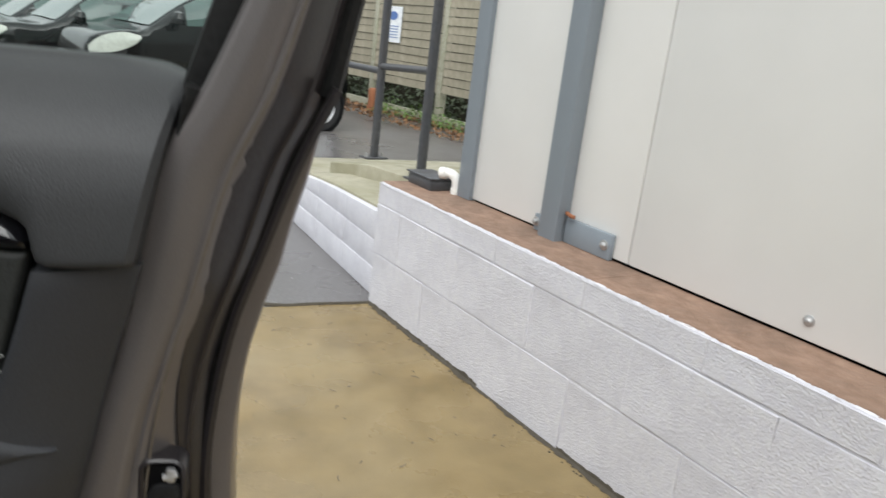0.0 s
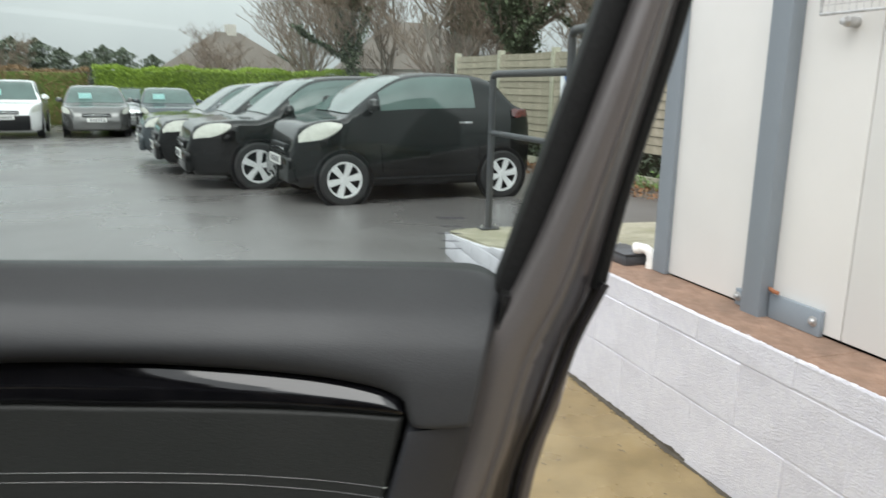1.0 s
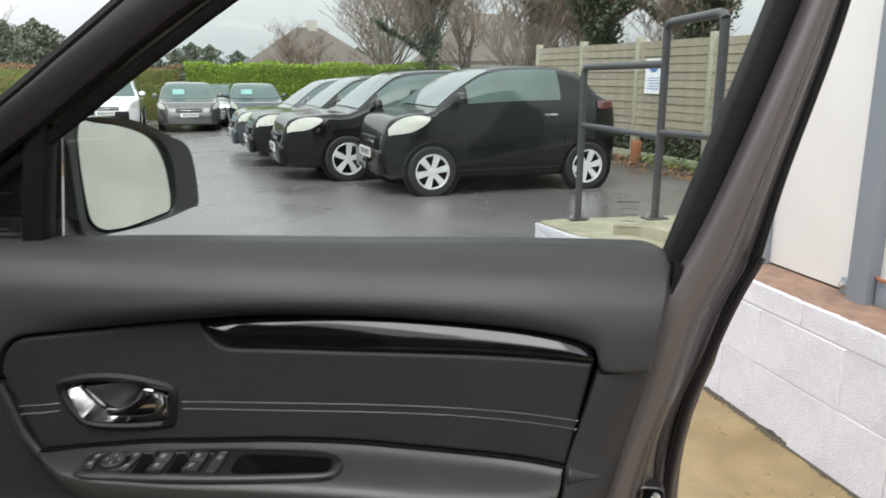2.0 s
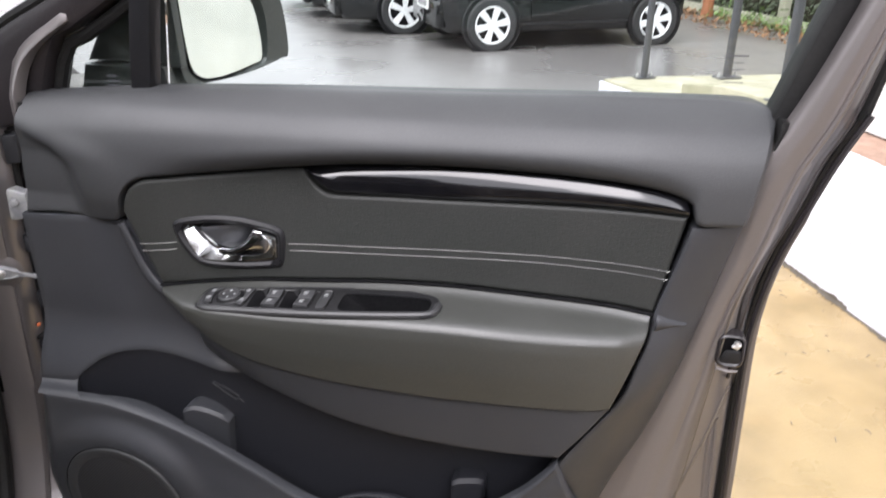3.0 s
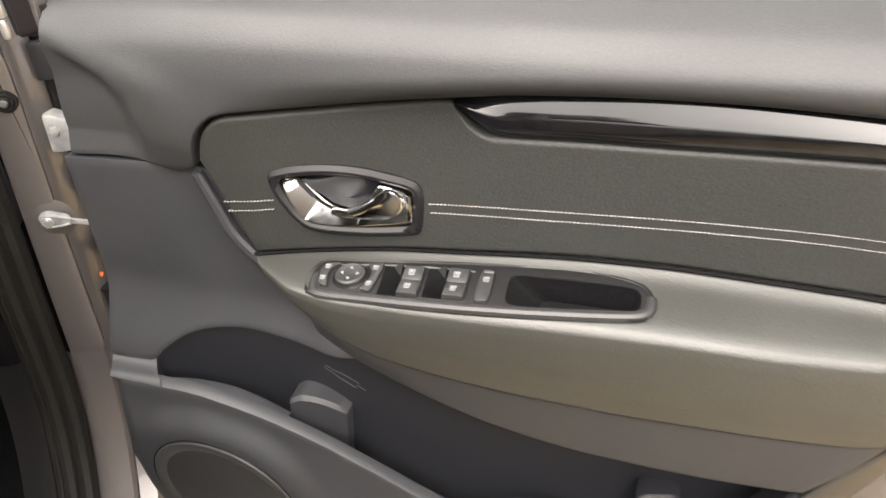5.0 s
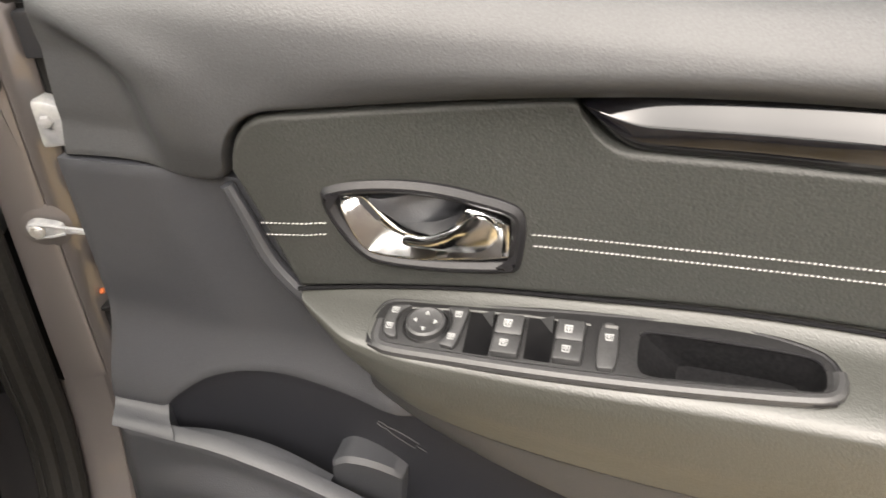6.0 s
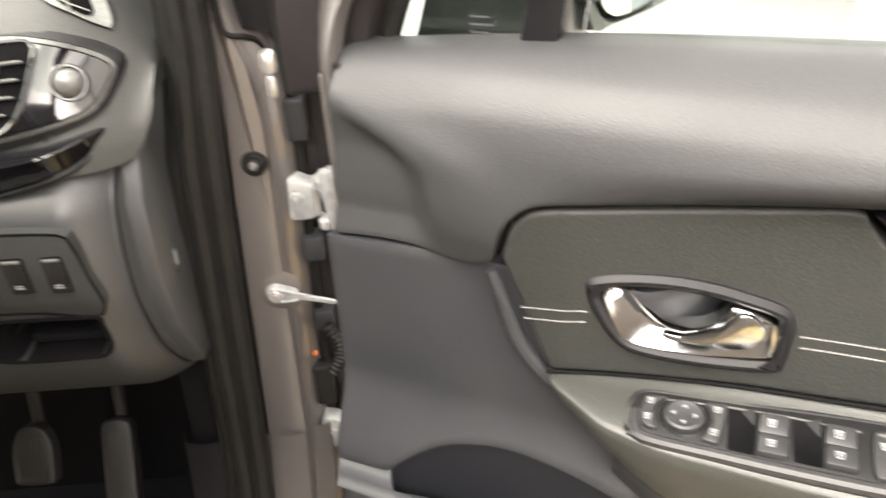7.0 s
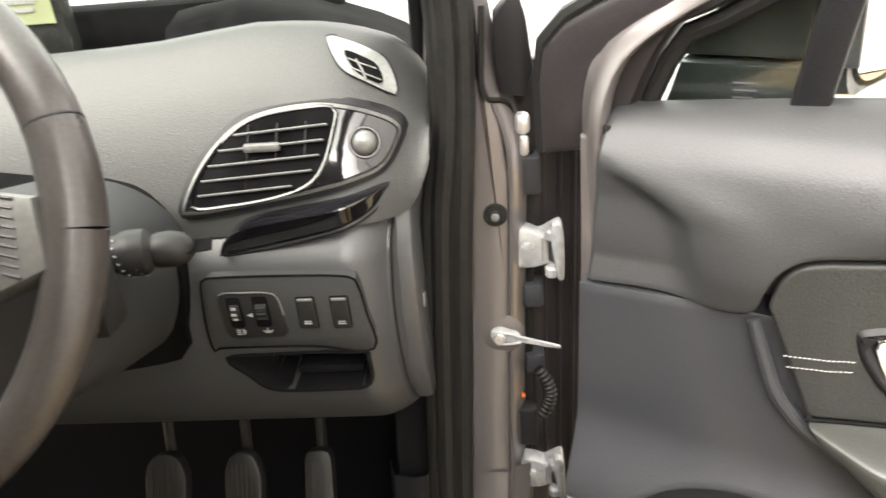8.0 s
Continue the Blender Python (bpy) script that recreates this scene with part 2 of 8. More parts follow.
M_BLUE = mat("blue_print", (0.10, 0.18, 0.42), 0.4, scale=20)
M_INK = mat("dark_ink", (0.05, 0.05, 0.06), 0.5)
M_BARK = mat("grey_brown_bark", (0.165, 0.142, 0.118), 0.9, scale=25, detail=8, bump=1.0, bump_scale=40)
M_TWIG = mat("brown_twigs", (0.165, 0.125, 0.095), 0.9, scale=6, island=0.2)
M_IVY = mat("ivy_leaf", (0.070, 0.092, 0.048), 0.55, scale=3, island=0.30)
M_HEDGE = mat("bright_hedge_leaf", (0.21, 0.31, 0.028), 0.6, color2=(0.27, 0.385, 0.045), scale=1.2, island=0.18)
# hedge leaf colour darkened for the shade inside the hedges
M_HEDGED = mat("hedge_shade_leaf", (0.10, 0.16, 0.02), 0.7, scale=2, island=0.3)
M_BROWNLEAF = mat("brown_beech_leaf", (0.17, 0.105, 0.055), 0.75, scale=2, island=0.3)
# needle colour made paler and greyer to paint in distance haze
M_CONIFER = mat("hazed_conifer_needles", (0.085, 0.105, 0.070), 0.7, scale=2, island=0.3)
M_ROOF = mat("brown_tile_roof", (0.115, 0.096, 0.082), 0.8, scale=8, bump=0.3, stain=0.4, stain_scale=1, stain_color=(0.09, 0.078, 0.066))
M_RENDER = mat("grey_house_render", (0.42, 0.40, 0.36), 0.85, scale=10, stain=0.3, stain_scale=1)
# for the unseen wall added behind the camera
M_BACKWALL = mat("dark_closing_wall", (0.085, 0.070, 0.060), 0.85, color2=(0.12, 0.095, 0.08), scale=3, detail=6, bump=0.5, bump_scale=20, stain=0.4, stain_scale=0.8, stain_color=(0.06, 0.055, 0.05))
M_WEED = mat("weed_leaf", (0.09, 0.16, 0.03), 0.6, scale=4, island=0.3)
M_LITTER = mat("fallen_leaf", (0.17, 0.085, 0.035), 0.8, scale=6, island=0.4)
M_GRIT = mat("dark_wet_grit", (0.060, 0.050, 0.036), 0.85, scale=60, bump=0.6, bump_scale=150, island=0.3)
M_BANK = mat("dark_earth_bank", (0.028, 0.028, 0.016), 0.9, color2=(0.055, 0.05, 0.03), scale=8, detail=8, bump=1.5, bump_scale=25)
M_TYRE = mat("tyre_rubber", (0.014, 0.014, 0.015), 0.75, scale=60, bump=0.2)
M_ALLOY = mat("silver_alloy", (0.72, 0.73, 0.74), 0.34, 0.35, scale=60)
M_CBLACK = mat("black_car_paint", (0.0035, 0.004, 0.0045), 0.10, 0.0, scale=300, coat=0.22, spec=0.28)
M_CGREY = mat("grey_car_paint", (0.10, 0.10, 0.098), 0.2, 0.5, scale=300, coat=1.0)
M_CSLATE = mat("slate_car_paint", (0.035, 0.045, 0.052), 0.2, 0.4, scale=300, coat=1.0)
M_CWHITE = mat("white_car_paint", (0.72, 0.73, 0.73), 0.2, 0.0, scale=300, coat=1.0)
M_CSILV = mat("silver_car_paint", (0.45, 0.46, 0.47), 0.2, 0.6, scale=300, coat=1.0)
M_CRED = mat("pink_red_car_paint", (0.42, 0.22, 0.22), 0.25, 0.2, scale=300, coat=1.0)
M_CGLASS = mat("dark_car_glass", (0.055, 0.090, 0.082), 0.05, 0.0, scale=3, spec=0.6, coat=0.4)
M_LAMPG = mat("headlamp_lens", (0.50, 0.51, 0.46), 0.12, 0.0, scale=25, coat=1.0)
M_PLATE = mat("number_plate", (0.70, 0.70, 0.68), 0.4, scale=30)
M_CARD = mat("turquoise_price_card", (0.35, 0.62, 0.60), 0.5, scale=20)
M_TAIL = mat("red_lens", (0.085, 0.012, 0.012), 0.15, scale=20, coat=1.0)


# ---------------------------------------------------------------- mesh helpers
class Geo:
    """Collects vertices and faces of one mesh."""
    def __init__(self):
        self.v, self.f = [], []

    def add(self, verts, faces, m=None):
        o = len(self.v)
        self.v += [tuple(m @ Vector(p)) if m else tuple(p) for p in verts]
        self.f += [tuple(o + i for i in f) for f in faces]
        return self

    def box(self, x0, y0, z0, x1, y1, z1, r=0.0, m=None):
        """A box, with chamfered edges where r is given."""
        if r <= 0:
            v = [(x, y, z) for x in (x0, x1) for y in (y0, y1) for z in (z0, z1)]
            f = [(0, 1, 3, 2), (4, 6, 7, 5), (0, 4, 5, 1), (2, 3, 7, 6), (0, 2, 6, 4), (1, 5, 7, 3)]
            return self.add(v, f, m)
        bm = bmesh.new()
        bmesh.ops.create_cube(bm, size=1)
        bmesh.ops.scale(bm, vec=(x1 - x0, y1 - y0, z1 - z0), verts=bm.verts)
        bmesh.ops.translate(bm, vec=((x0 + x1) / 2, (y0 + y1) / 2, (z0 + z1) / 2), verts=bm.verts)
        r = min(r, 0.45 * min(abs(x1 - x0), abs(y1 - y0), abs(z1 - z0)))
        bmesh.ops.bevel(bm, geom=bm.edges[:], offset=r, segments=2, affect="EDGES", profile=0.5)
        bm.verts.index_update()
        v, f = [p.co.copy() for p in bm.verts], [[p.index for p in q.verts] for q in bm.faces]
        bm.free()
        return self.add(v, f, m)

    def tube(self, path, rad, seg=10, caps=True, m=None, flat=1.0):
        """A round bar along a path; rad is one radius or one for each point."""
        pts = [Vector(p) for p in path]
        n = len(pts)
        rads = rad if isinstance(rad, (list, tuple)) else [rad] * n
        verts, faces = [], []
        t0 = (pts[1] - pts[0]).normalized()
        side = t0.cross(Vector((0, 0, 1)))
        if side.length < 0.1:
            side = t0.cross(Vector((0, 1, 0)))
        side.normalize()
        for i, p in enumerate(pts):
            t = (pts[min(i + 1, n - 1)] - pts[max(i - 1, 0)]).normalized()
            side = (side - t * side.dot(t)).normalized()
            up = t.cross(side)
            for k in range(seg):
                a = 2 * math.pi * k / seg
                verts.append(p + (side * math.cos(a) + up * math.sin(a) * flat) * rads[i])
        for i in range(n - 1):
            for k in range(seg):
                a, b = i * seg + k, i * seg + (k + 1) % seg
                faces.append((a, b, b + seg, a + seg))
        if caps:
            faces += [tuple(range(seg))[::-1], tuple((n - 1) * seg + k for k in range(seg))]
        return self.add(verts, faces, m)

    def lathe(self, prof, seg=32, m=None, caps=True):
        """Turns a profile of (radius, height) about z."""
        verts, faces = [], []
        for r, h in prof:
            for k in range(seg):
                a = 2 * math.pi * k / seg
                verts.append((r * math.cos(a), r * math.sin(a), h))
        for i in range(len(prof) - 1):
            for k in range(seg):
                a, b = i * seg + k, i * seg + (k + 1) % seg
                faces.append((a, b, b + seg, a + seg))
        if caps and prof[0][0] > 1e-4:
            faces.append(tuple(range(seg))[::-1])
        if caps and prof[-1][0] > 1e-4:
            faces.append(tuple((len(prof) - 1) * seg + k for k in range(seg)))
        return self.add(verts, faces, m)

    def prism(self, outline, d0, d1, r=0.0, m=None, plane="xz"):
        """A plate of the outline's shape between the depths d0 (towards the viewer) and d1, with a chamfer r on the near rim."""
        n = len(outline)
        def put(p, d):
            return (p[0], d, p[1]) if plane == "xz" else (p[0], p[1], d) if plane == "xy" else (d, p[0], p[1])
        rings = []
        if r > 0:
            rings += [[put(p, d0) for p in inset(outline, r)], [put(p, d0 + 0.3 * r * (1 if d1 > d0 else -1)) for p in inset(outline, 0.3 * r)],
                      [put(p, d0 + r * (1 if d1 > d0 else -1)) for p in outline]]
        else:
            rings.append([put(p, d0) for p in outline])
        rings.append([put(p, d1) for p in outline])
        verts = [q for ring in rings for q in ring]
        faces = [tuple(range(n))[::-1], tuple((len(rings) - 1) * n + k for k in range(n))]
        for i in range(len(rings) - 1):
            for k in range(n):
                a, b = i * n + k, i * n + (k + 1) % n
                faces.append((a, b, b + n, a + n))
        return self.add(verts, faces, m)

    def rim(self, outer, inner, d0, d1, r=0.0, m=None):
        """A ring between two outlines with the same number of points."""
        n = len(outer)
        c = lambda p, d: (p[0], d, p[1])
        mid_o, mid_i = inset(outer, r), inset(inner, -r)
        rings = [[c(p, d1) for p in outer], [c(p, d0 + r) for p in outer], [c(p, d0) for p in mid_o], [c(p, d0) for p in mid_i],
                 [c(p, d0 + r) for p in inner], [c(p, d1) for p in inner]]
        verts = [q for ring in rings for q in ring]
        faces = []
        for i in range(6):
            for k in range(n):
                a, b = i * n + k, i * n + (k + 1) % n
                j = ((i + 1) % 6 - i) * n
                faces.append((a, b, b + j, a + j))
        return self.add(verts, faces, m)

    def patch(self, top, bottom, depth, nu=40, nv=12, r=0.008, th=0.02, flip=False, m=None):
        """A moulded panel ruled between two curves of (u, z); depth(u, z, s, t) gives v. Its rim is rounded by r and turned back by th."""
        tt = spread(nu)
        ss = spread(nv)
        top, bottom = smooth(top, tt), smooth(bottom, tt)
        wide = sum(math.dist(top[i], top[i + 1]) for i in range(nu))
        verts, faces = [], []
        for i in range(nu + 1):
            span = math.dist(top[i], bottom[i])
            for j in range(nv + 1):
                s = ss[j]
                u = top[i][0] + (bottom[i][0] - top[i][0]) * s
                z = top[i][1] + (bottom[i][1] - top[i][1]) * s
                d = min(s * span, (1 - s) * span, tt[i] * wide, (1 - tt[i]) * wide)
                off = r - math.sqrt(max(0, r * r - (r - d) ** 2)) if d < r else 0
                verts.append((u, depth(u, z, s, tt[i]) + off, z))
        w = nv + 1
        for i in range(nu):
            for j in range(nv):
                q = (i * w + j, i * w + j + 1, (i + 1) * w + j + 1, (i + 1) * w + j)
                faces.append(q[::-1] if flip else q)
        rim = [i * w for i in range(nu + 1)] + [nu * w + j for j in range(1, w)] + [i * w + nv for i in range(nu - 1, -1, -1)] + [j for j in range(nv - 1, 0, -1)]
        o = len(verts)
        verts += [(verts[k][0], verts[k][1] + th, verts[k][2]) for k in rim]
        for k in range(len(rim)):
            a, b = rim[k], rim[(k + 1) % len(rim)]
            q = (a, b, o + (k + 1) % len(rim), o + k)
            faces.append(q[::-1] if flip else q)
        return self.add(verts, faces, m)

    def mesh(self, name, angle=35):
        me = bpy.data.meshes.new(name)
        me.from_pydata(self.v, [], self.f)
        me.validate()
        me.polygons.foreach_set("use_smooth", [True] * len(me.polygons))
        me.set_sharp_from_angle(angle=radians(angle))
        return me


def spread(n):
    """n + 1 values from 0 to 1, closer at both ends."""
    return [0.5 - 0.5 * math.cos(math.pi * (0.12 + 0.76 * i / n)) / math.cos(math.pi * 0.12) for i in range(n + 1)]


def smooth(pts, where):
    """Points along a Catmull-Rom curve at the given shares of its length."""
    p = [Vector((*q, 0)[:3]) for q in pts]
    dense = []
    for i in range(len(p) - 1):
        a, b, c, d = p[max(i - 1, 0)], p[i], p[i + 1], p[min(i + 2, len(p) - 1)]
        for k in range(10):
            t = k / 10
            dense.append(0.5 * ((2 * b) + (c - a) * t + (2 * a - 5 * b + 4 * c - d) * t * t + (3 * b - a - 3 * c + d) * t ** 3))
    dense.append(p[-1])
    acc = [0]
    for i in range(len(dense) - 1):
        acc.append(acc[-1] + (dense[i + 1] - dense[i]).length)
    out, k = [], 0
    for w in where:
        goal = min(max(w, 0), 1) * acc[-1]
        while k < len(acc) - 2 and acc[k + 1] < goal:
            k += 1
        q = dense[k].lerp(dense[k + 1], (goal - acc[k]) / max(1e-9, acc[k + 1] - acc[k]))
        out.append(tuple(q)[:len(pts[0])])
    return out


def curve(pts, n):
    return smooth(pts, [i / n for i in range(n + 1)])


def loop(pts, n):
    """A closed smooth outline of n points."""
    k = len(pts)
    ext = [pts[-2], pts[-1]] + list(pts) + [pts[0], pts[1]]
    dense = []
    for i in range(2, k + 2):
        a, b, c, d = [Vector((*ext[j], 0)) for j in (i - 1, i, i + 1, min(i + 2, k + 3))]
        for q in range(12):
            t = q / 12
            dense.append(0.5 * ((2 * b) + (c - a) * t + (2 * a - 5 * b + 4 * c - d) * t * t + (3 * b - a - 3 * c + d) * t ** 3))
    dense.append(dense[0])
    acc = [0]
    for i in range(len(dense) - 1):
        acc.append(acc[-1] + (dense[i + 1] - dense[i]).length)
    out, k = [], 0
    for w in range(n):
        goal = w / n * acc[-1]
        while k < len(acc) - 2 and acc[k + 1] < goal:
            k += 1
        q = dense[k].lerp(dense[k + 1], (goal - acc[k]) / max(1e-9, acc[k + 1] - acc[k]))
        out.append((q.x, q.y))
    return out


def inset(outline, d):
    """The outline moved inwards by d."""
    n = len(outline)
    area = sum(outline[i][0] * outline[(i + 1) % n][1] - outline[(i + 1) % n][0] * outline[i][1] for i in range(n))
    sg = 1 if area > 0 else -1
    out = []
    for i in range(n):
        a, b, c = Vector(outline[i - 1]), Vector(outline[i]), Vector(outline[(i + 1) % n])
        e, f = (b - a), (c - b)
        if e.length < 1e-9 or f.length < 1e-9:
            out.append(tuple(b))
            continue
        e.normalize(), f.normalize()
        nrm = Vector((-(e.y + f.y), e.x + f.x)) * sg
        if nrm.length < 1e-6:
            out.append(tuple(b))
            continue
        nrm.normalize()
        k = max(0.4, nrm.dot(Vector((-e.y, e.x)) * sg))
        out.append(tuple(b + nrm * (d / k)))
    return out


def within(outline, x, y):
    """Whether a point lies inside an outline."""
    inside = False
    for (x0, y0), (x1, y1) in zip(outline, outline[1:] + outline[:1]):
        if (y0 > y) != (y1 > y) and x < x0 + (y - y0) / (y1 - y0) * (x1 - x0):
            inside = not inside
    return inside


def rrect(x0, y0, x1, y1, r, n=4):
    """A rectangle with round corners."""
    pts = []
    for cx, cy, a0 in ((x1 - r, y1 - r, 0), (x0 + r, y1 - r, 90), (x0 + r, y0 + r, 180), (x1 - r, y0 + r, 270)):
        for k in range(n + 1):
            a = radians(a0 + 90 * k / n)
            pts.append((cx + r * math.cos(a), cy + r * math.sin(a)))
    return pts


def interp(x, table):
    """A smooth monotone curve through a table of (x, value)."""
    if x <= table[0][0]:
        return table[0][1]
    n = len(table)
    slope = [(table[k + 1][1] - table[k][1]) / (table[k + 1][0] - table[k][0]) for k in range(n - 1)]
    for k in range(n - 1):
        (a, p), (b, q) = table[k], table[k + 1]
        if x <= b:
            m0 = slope[k] if k == 0 else 0 if slope[k - 1] * slope[k] <= 0 else 2 * slope[k - 1] * slope[k] / (slope[k - 1] + slope[k])
            m1 = slope[k] if k == n - 2 else 0 if slope[k] * slope[k + 1] <= 0 else 2 * slope[k] * slope[k + 1] / (slope[k] + slope[k + 1])
            h = b - a
            t = (x - a) / h
            return p * (1 + 2 * t) * (1 - t) ** 2 + m0 * h * t * (1 - t) ** 2 + q * t * t * (3 - 2 * t) + m1 * h * t * t * (t - 1)
    return table[-1][1]


def part(name, geo, material, parent=None, label="", m=None, angle=35):
    """One mesh object under a thing or a part."""
    ob = new(name, geo.mesh(name, angle) if isinstance(geo, Geo) else geo)
    if material and not ob.data.materials:
        ob.data.materials.append(material)
    if parent:
        ob.parent = parent
    if m:
        ob.matrix_local = m
    if label:
        tagged(ob, label)
    return ob


def thing(name, m, label, category, group="", kind=""):
    """The empty that carries the parts of one thing."""
    ob = new(name)
    ob.empty_display_size = 0.05
    ob.matrix_world = m
    return tagged(ob, label, category, group, kind)


DOOR = pose(0, -0.06, 0, 0, 0, 3.1) @ pose(0.018, 0, -0.014, 0, -0.86, 0)
CAR = pose(-0.2, 0.03, 0, 0, 0, 31)
RAMP = CAR @ pose(2.64, 1.66, 0, 0, 0, -10.5)
WALL = CAR @ pose(2.545, 1.6, 0, 0, 0, -5.8)
STORE = WALL @ pose(0.004, 0.065, 0)
CABIN = CAR @ pose(-0.010, 0.009, -0.009)


# ---------------------------------------------------------------- the open driver's door
def build_door():
    door = thing("car_door", DOOR, "open taupe-grey car door with charcoal trim, hinged on the parked car", "car door")

    # pressed steel shell
    shell_line = curve([(-0.176, 1.095), (-0.176, 0.95), (-0.180, 0.78), (-0.186, 0.60), (-0.190, 0.46), (-0.178, 0.32), (-0.12, 0.25), (0.10, 0.225),
                        (0.50, 0.215), (0.80, 0.225), (0.875, 0.27), (0.900, 0.38), (0.904, 0.49), (0.901, 0.66), (0.899, 0.80), (0.906, 0.88),
                        (0.920, 0.94), (0.940, 1.00), (0.955, 1.05), (0.965, 1.095)], 70)
    shell = part("inner_shell", Geo().prism(shell_line, 0.100, 0.115, 0.004), M_PAINT, door, "taupe-grey painted steel")
    part("front_shell", Geo().prism([(-0.176, 1.095), (-0.176, 0.95), (-0.180, 0.78), (-0.186, 0.60), (-0.190, 0.46), (-0.178, 0.32), (-0.12, 0.27), (0.10, 0.26), (0.10, 1.095)], 0.054, 0.099, 0.006), M_PAINT, door, "taupe-grey painted steel")
    skin_line = [(x + ((0.031 if z > 0.99 or z < 0.4 else 0.035) if x > 0.7 else -0.004), z + (-0.012 if z < 0.4 else 0.0)) for x, z in shell_line]
    part("outer_skin", Geo().prism(skin_line, 0.117, 0.168, 0.006), M_PAINT, door, "taupe-grey outer panel")
    part("front_flange", Geo().patch([(-0.065, 1.266), (-0.130, 1.232), (-0.178, 1.195), (-0.190, 1.12), (-0.183, 1.00), (-0.180, 0.85), (-0.184, 0.70), (-0.190, 0.55), (-0.192, 0.42), (-0.180, 0.30)],
                                     [(-0.058, 1.226), (-0.102, 1.198), (-0.132, 1.168), (-0.143, 1.12), (-0.141, 1.00), (-0.139, 0.85), (-0.143, 0.70), (-0.150, 0.55), (-0.150, 0.42), (-0.140, 0.30)],
                                     lambda u, z, s, t: 0.096 - (0.066 - 0.036 * max(0, min(1, (z - 1.12) / 0.10))) * math.sin(math.pi / 2 * s) + 0.005 * math.exp(-((s - 0.45) / 0.08) ** 2), 50, 16, 0.004, 0.02, True), M_PAINT, door, "taupe-grey painted front edge")
    def flange_v(s):
        return 0.044 - 0.006 * min(1, s / 0.25) + 0.020 * s * s + 0.048 * max(0, (s - 0.52) / 0.48) ** 1.3 + 0.004 * math.exp(-((s - 0.50) / 0.04) ** 2)
    # rear flange, one smooth pressing from the window frame down to the sill
    part("rear_flange", Geo().patch([(1.055, 1.545), (1.013, 1.400), (0.956, 1.235), (0.912, 1.130), (0.880, 1.075), (0.862, 1.00), (0.850, 0.93), (0.828, 0.86), (0.79, 0.74), (0.735, 0.60), (0.675, 0.42), (0.62, 0.26)],
                                    [(1.098, 1.585), (1.063, 1.400), (1.023, 1.235), (1.000, 1.130), (0.976, 1.075), (0.952, 1.00), (0.930, 0.94), (0.916, 0.87), (0.912, 0.74), (0.914, 0.60), (0.914, 0.42), (0.885, 0.26)],
                                    lambda u, z, s, t: flange_v(s), 70, 36, 0.010, 0.05, True), M_PAINT, door, "taupe-grey painted rear flange")
    # sealer line, raised beads and plugs pressed into the rear flange
    def on_flange(u, z):
        left = interp(z, ((0.26, 0.62), (0.42, 0.675), (0.60, 0.735), (0.74, 0.79), (0.86, 0.828)))
        right = interp(z, ((0.26, 0.885), (0.42, 0.914), (0.60, 0.914), (0.74, 0.912), (0.87, 0.916)))
        return flange_v(max(0.0, min(1.0, (u - left) / (right - left))))
    for line, rad, m_line in (([(0.901, 0.733), (0.886, 0.685), (0.869, 0.630), (0.825, 0.500), (0.775, 0.365)], 0.0026, M_SEALER),
                              ([(0.882, 0.662), (0.885, 0.58), (0.888, 0.500), (0.878, 0.33)], 0.0030, M_PAINT),
                              ([(0.890, 0.684), (0.896, 0.58), (0.900, 0.500), (0.892, 0.34)], 0.0030, M_PAINT)):
        part("pressed_bead", Geo().tube([(u, on_flange(u, z) + 0.0006, z) for u, z in curve(line, 24)], rad, 8), m_line, shell)
    for u, z, m_plug in ((0.868, 0.446, M_BLACK), (0.893, 0.511, M_PAINT)):
        part("rubber_plug", Geo().lathe([(0.0, 0.004), (0.008, 0.004), (0.011, 0.001), (0.011, -0.004)], 14, m=pose(u, on_flange(u, z), z, 90, 0, 0)), m_plug, shell)
    # latch
    latch = part("latch_plate", Geo().rim(rrect(0.8690, 0.7930, 0.9050, 0.8420, 0.011), rrect(0.8735, 0.7985, 0.9010, 0.8385, 0.008), 0.0435, 0.066, 0.002), M_FRAME, door, "dark latch opening")
    part("latch_mouth", Geo().prism(rrect(0.8725, 0.7975, 0.9020, 0.8395, 0.008), 0.0475, 0.068), M_VOID, latch)
    part("latch_guard", Geo().prism(loop([(0.8745, 0.800), (0.8790, 0.8160), (0.8890, 0.8195), (0.9000, 0.8180), (0.9005, 0.8000), (0.888, 0.7985)], 24), 0.0445, 0.060, 0.003), M_BUTTON, latch)
    part("latch_claw", Geo().box(0.890, 0.0425, 0.822, 0.8975, 0.049, 0.834, 0.002).tube([(0.888, 0.045, 0.826), (0.899, 0.045, 0.829)], 0.0028, 8), M_STEEL, latch, "steel latch claw")
    part("latch_lip", Geo().tube([(0.8690, 0.0405, 0.801), (0.8710, 0.0395, 0.7935), (0.884, 0.0390, 0.7900), (0.899, 0.0405, 0.7905)], [0.0012, 0.0022, 0.0026, 0.0015], 8), M_PAINT, latch)
    # rear edge seals
    edge = curve([(1.003, 0, 1.135), (0.976, 0, 1.075), (0.950, 0, 1.00), (0.930, 0, 0.94), (0.917, 0, 0.87), (0.911, 0, 0.80), (0.913, 0, 0.66), (0.916, 0, 0.49), (0.912, 0, 0.38), (0.888, 0, 0.262), (0.81, 0, 0.214)], 40)
    part("edge_seal", Geo().tube([(x - 0.001, 0.106, z) for x, y, z in edge], 0.0075, 8), M_RUBBER, door, "black rubber edge seal")
    part("edge_seal", Geo().tube([(x + 0.004, 0.086, z) for x, y, z in edge[:34]], 0.0045, 6), M_FRAME, door)

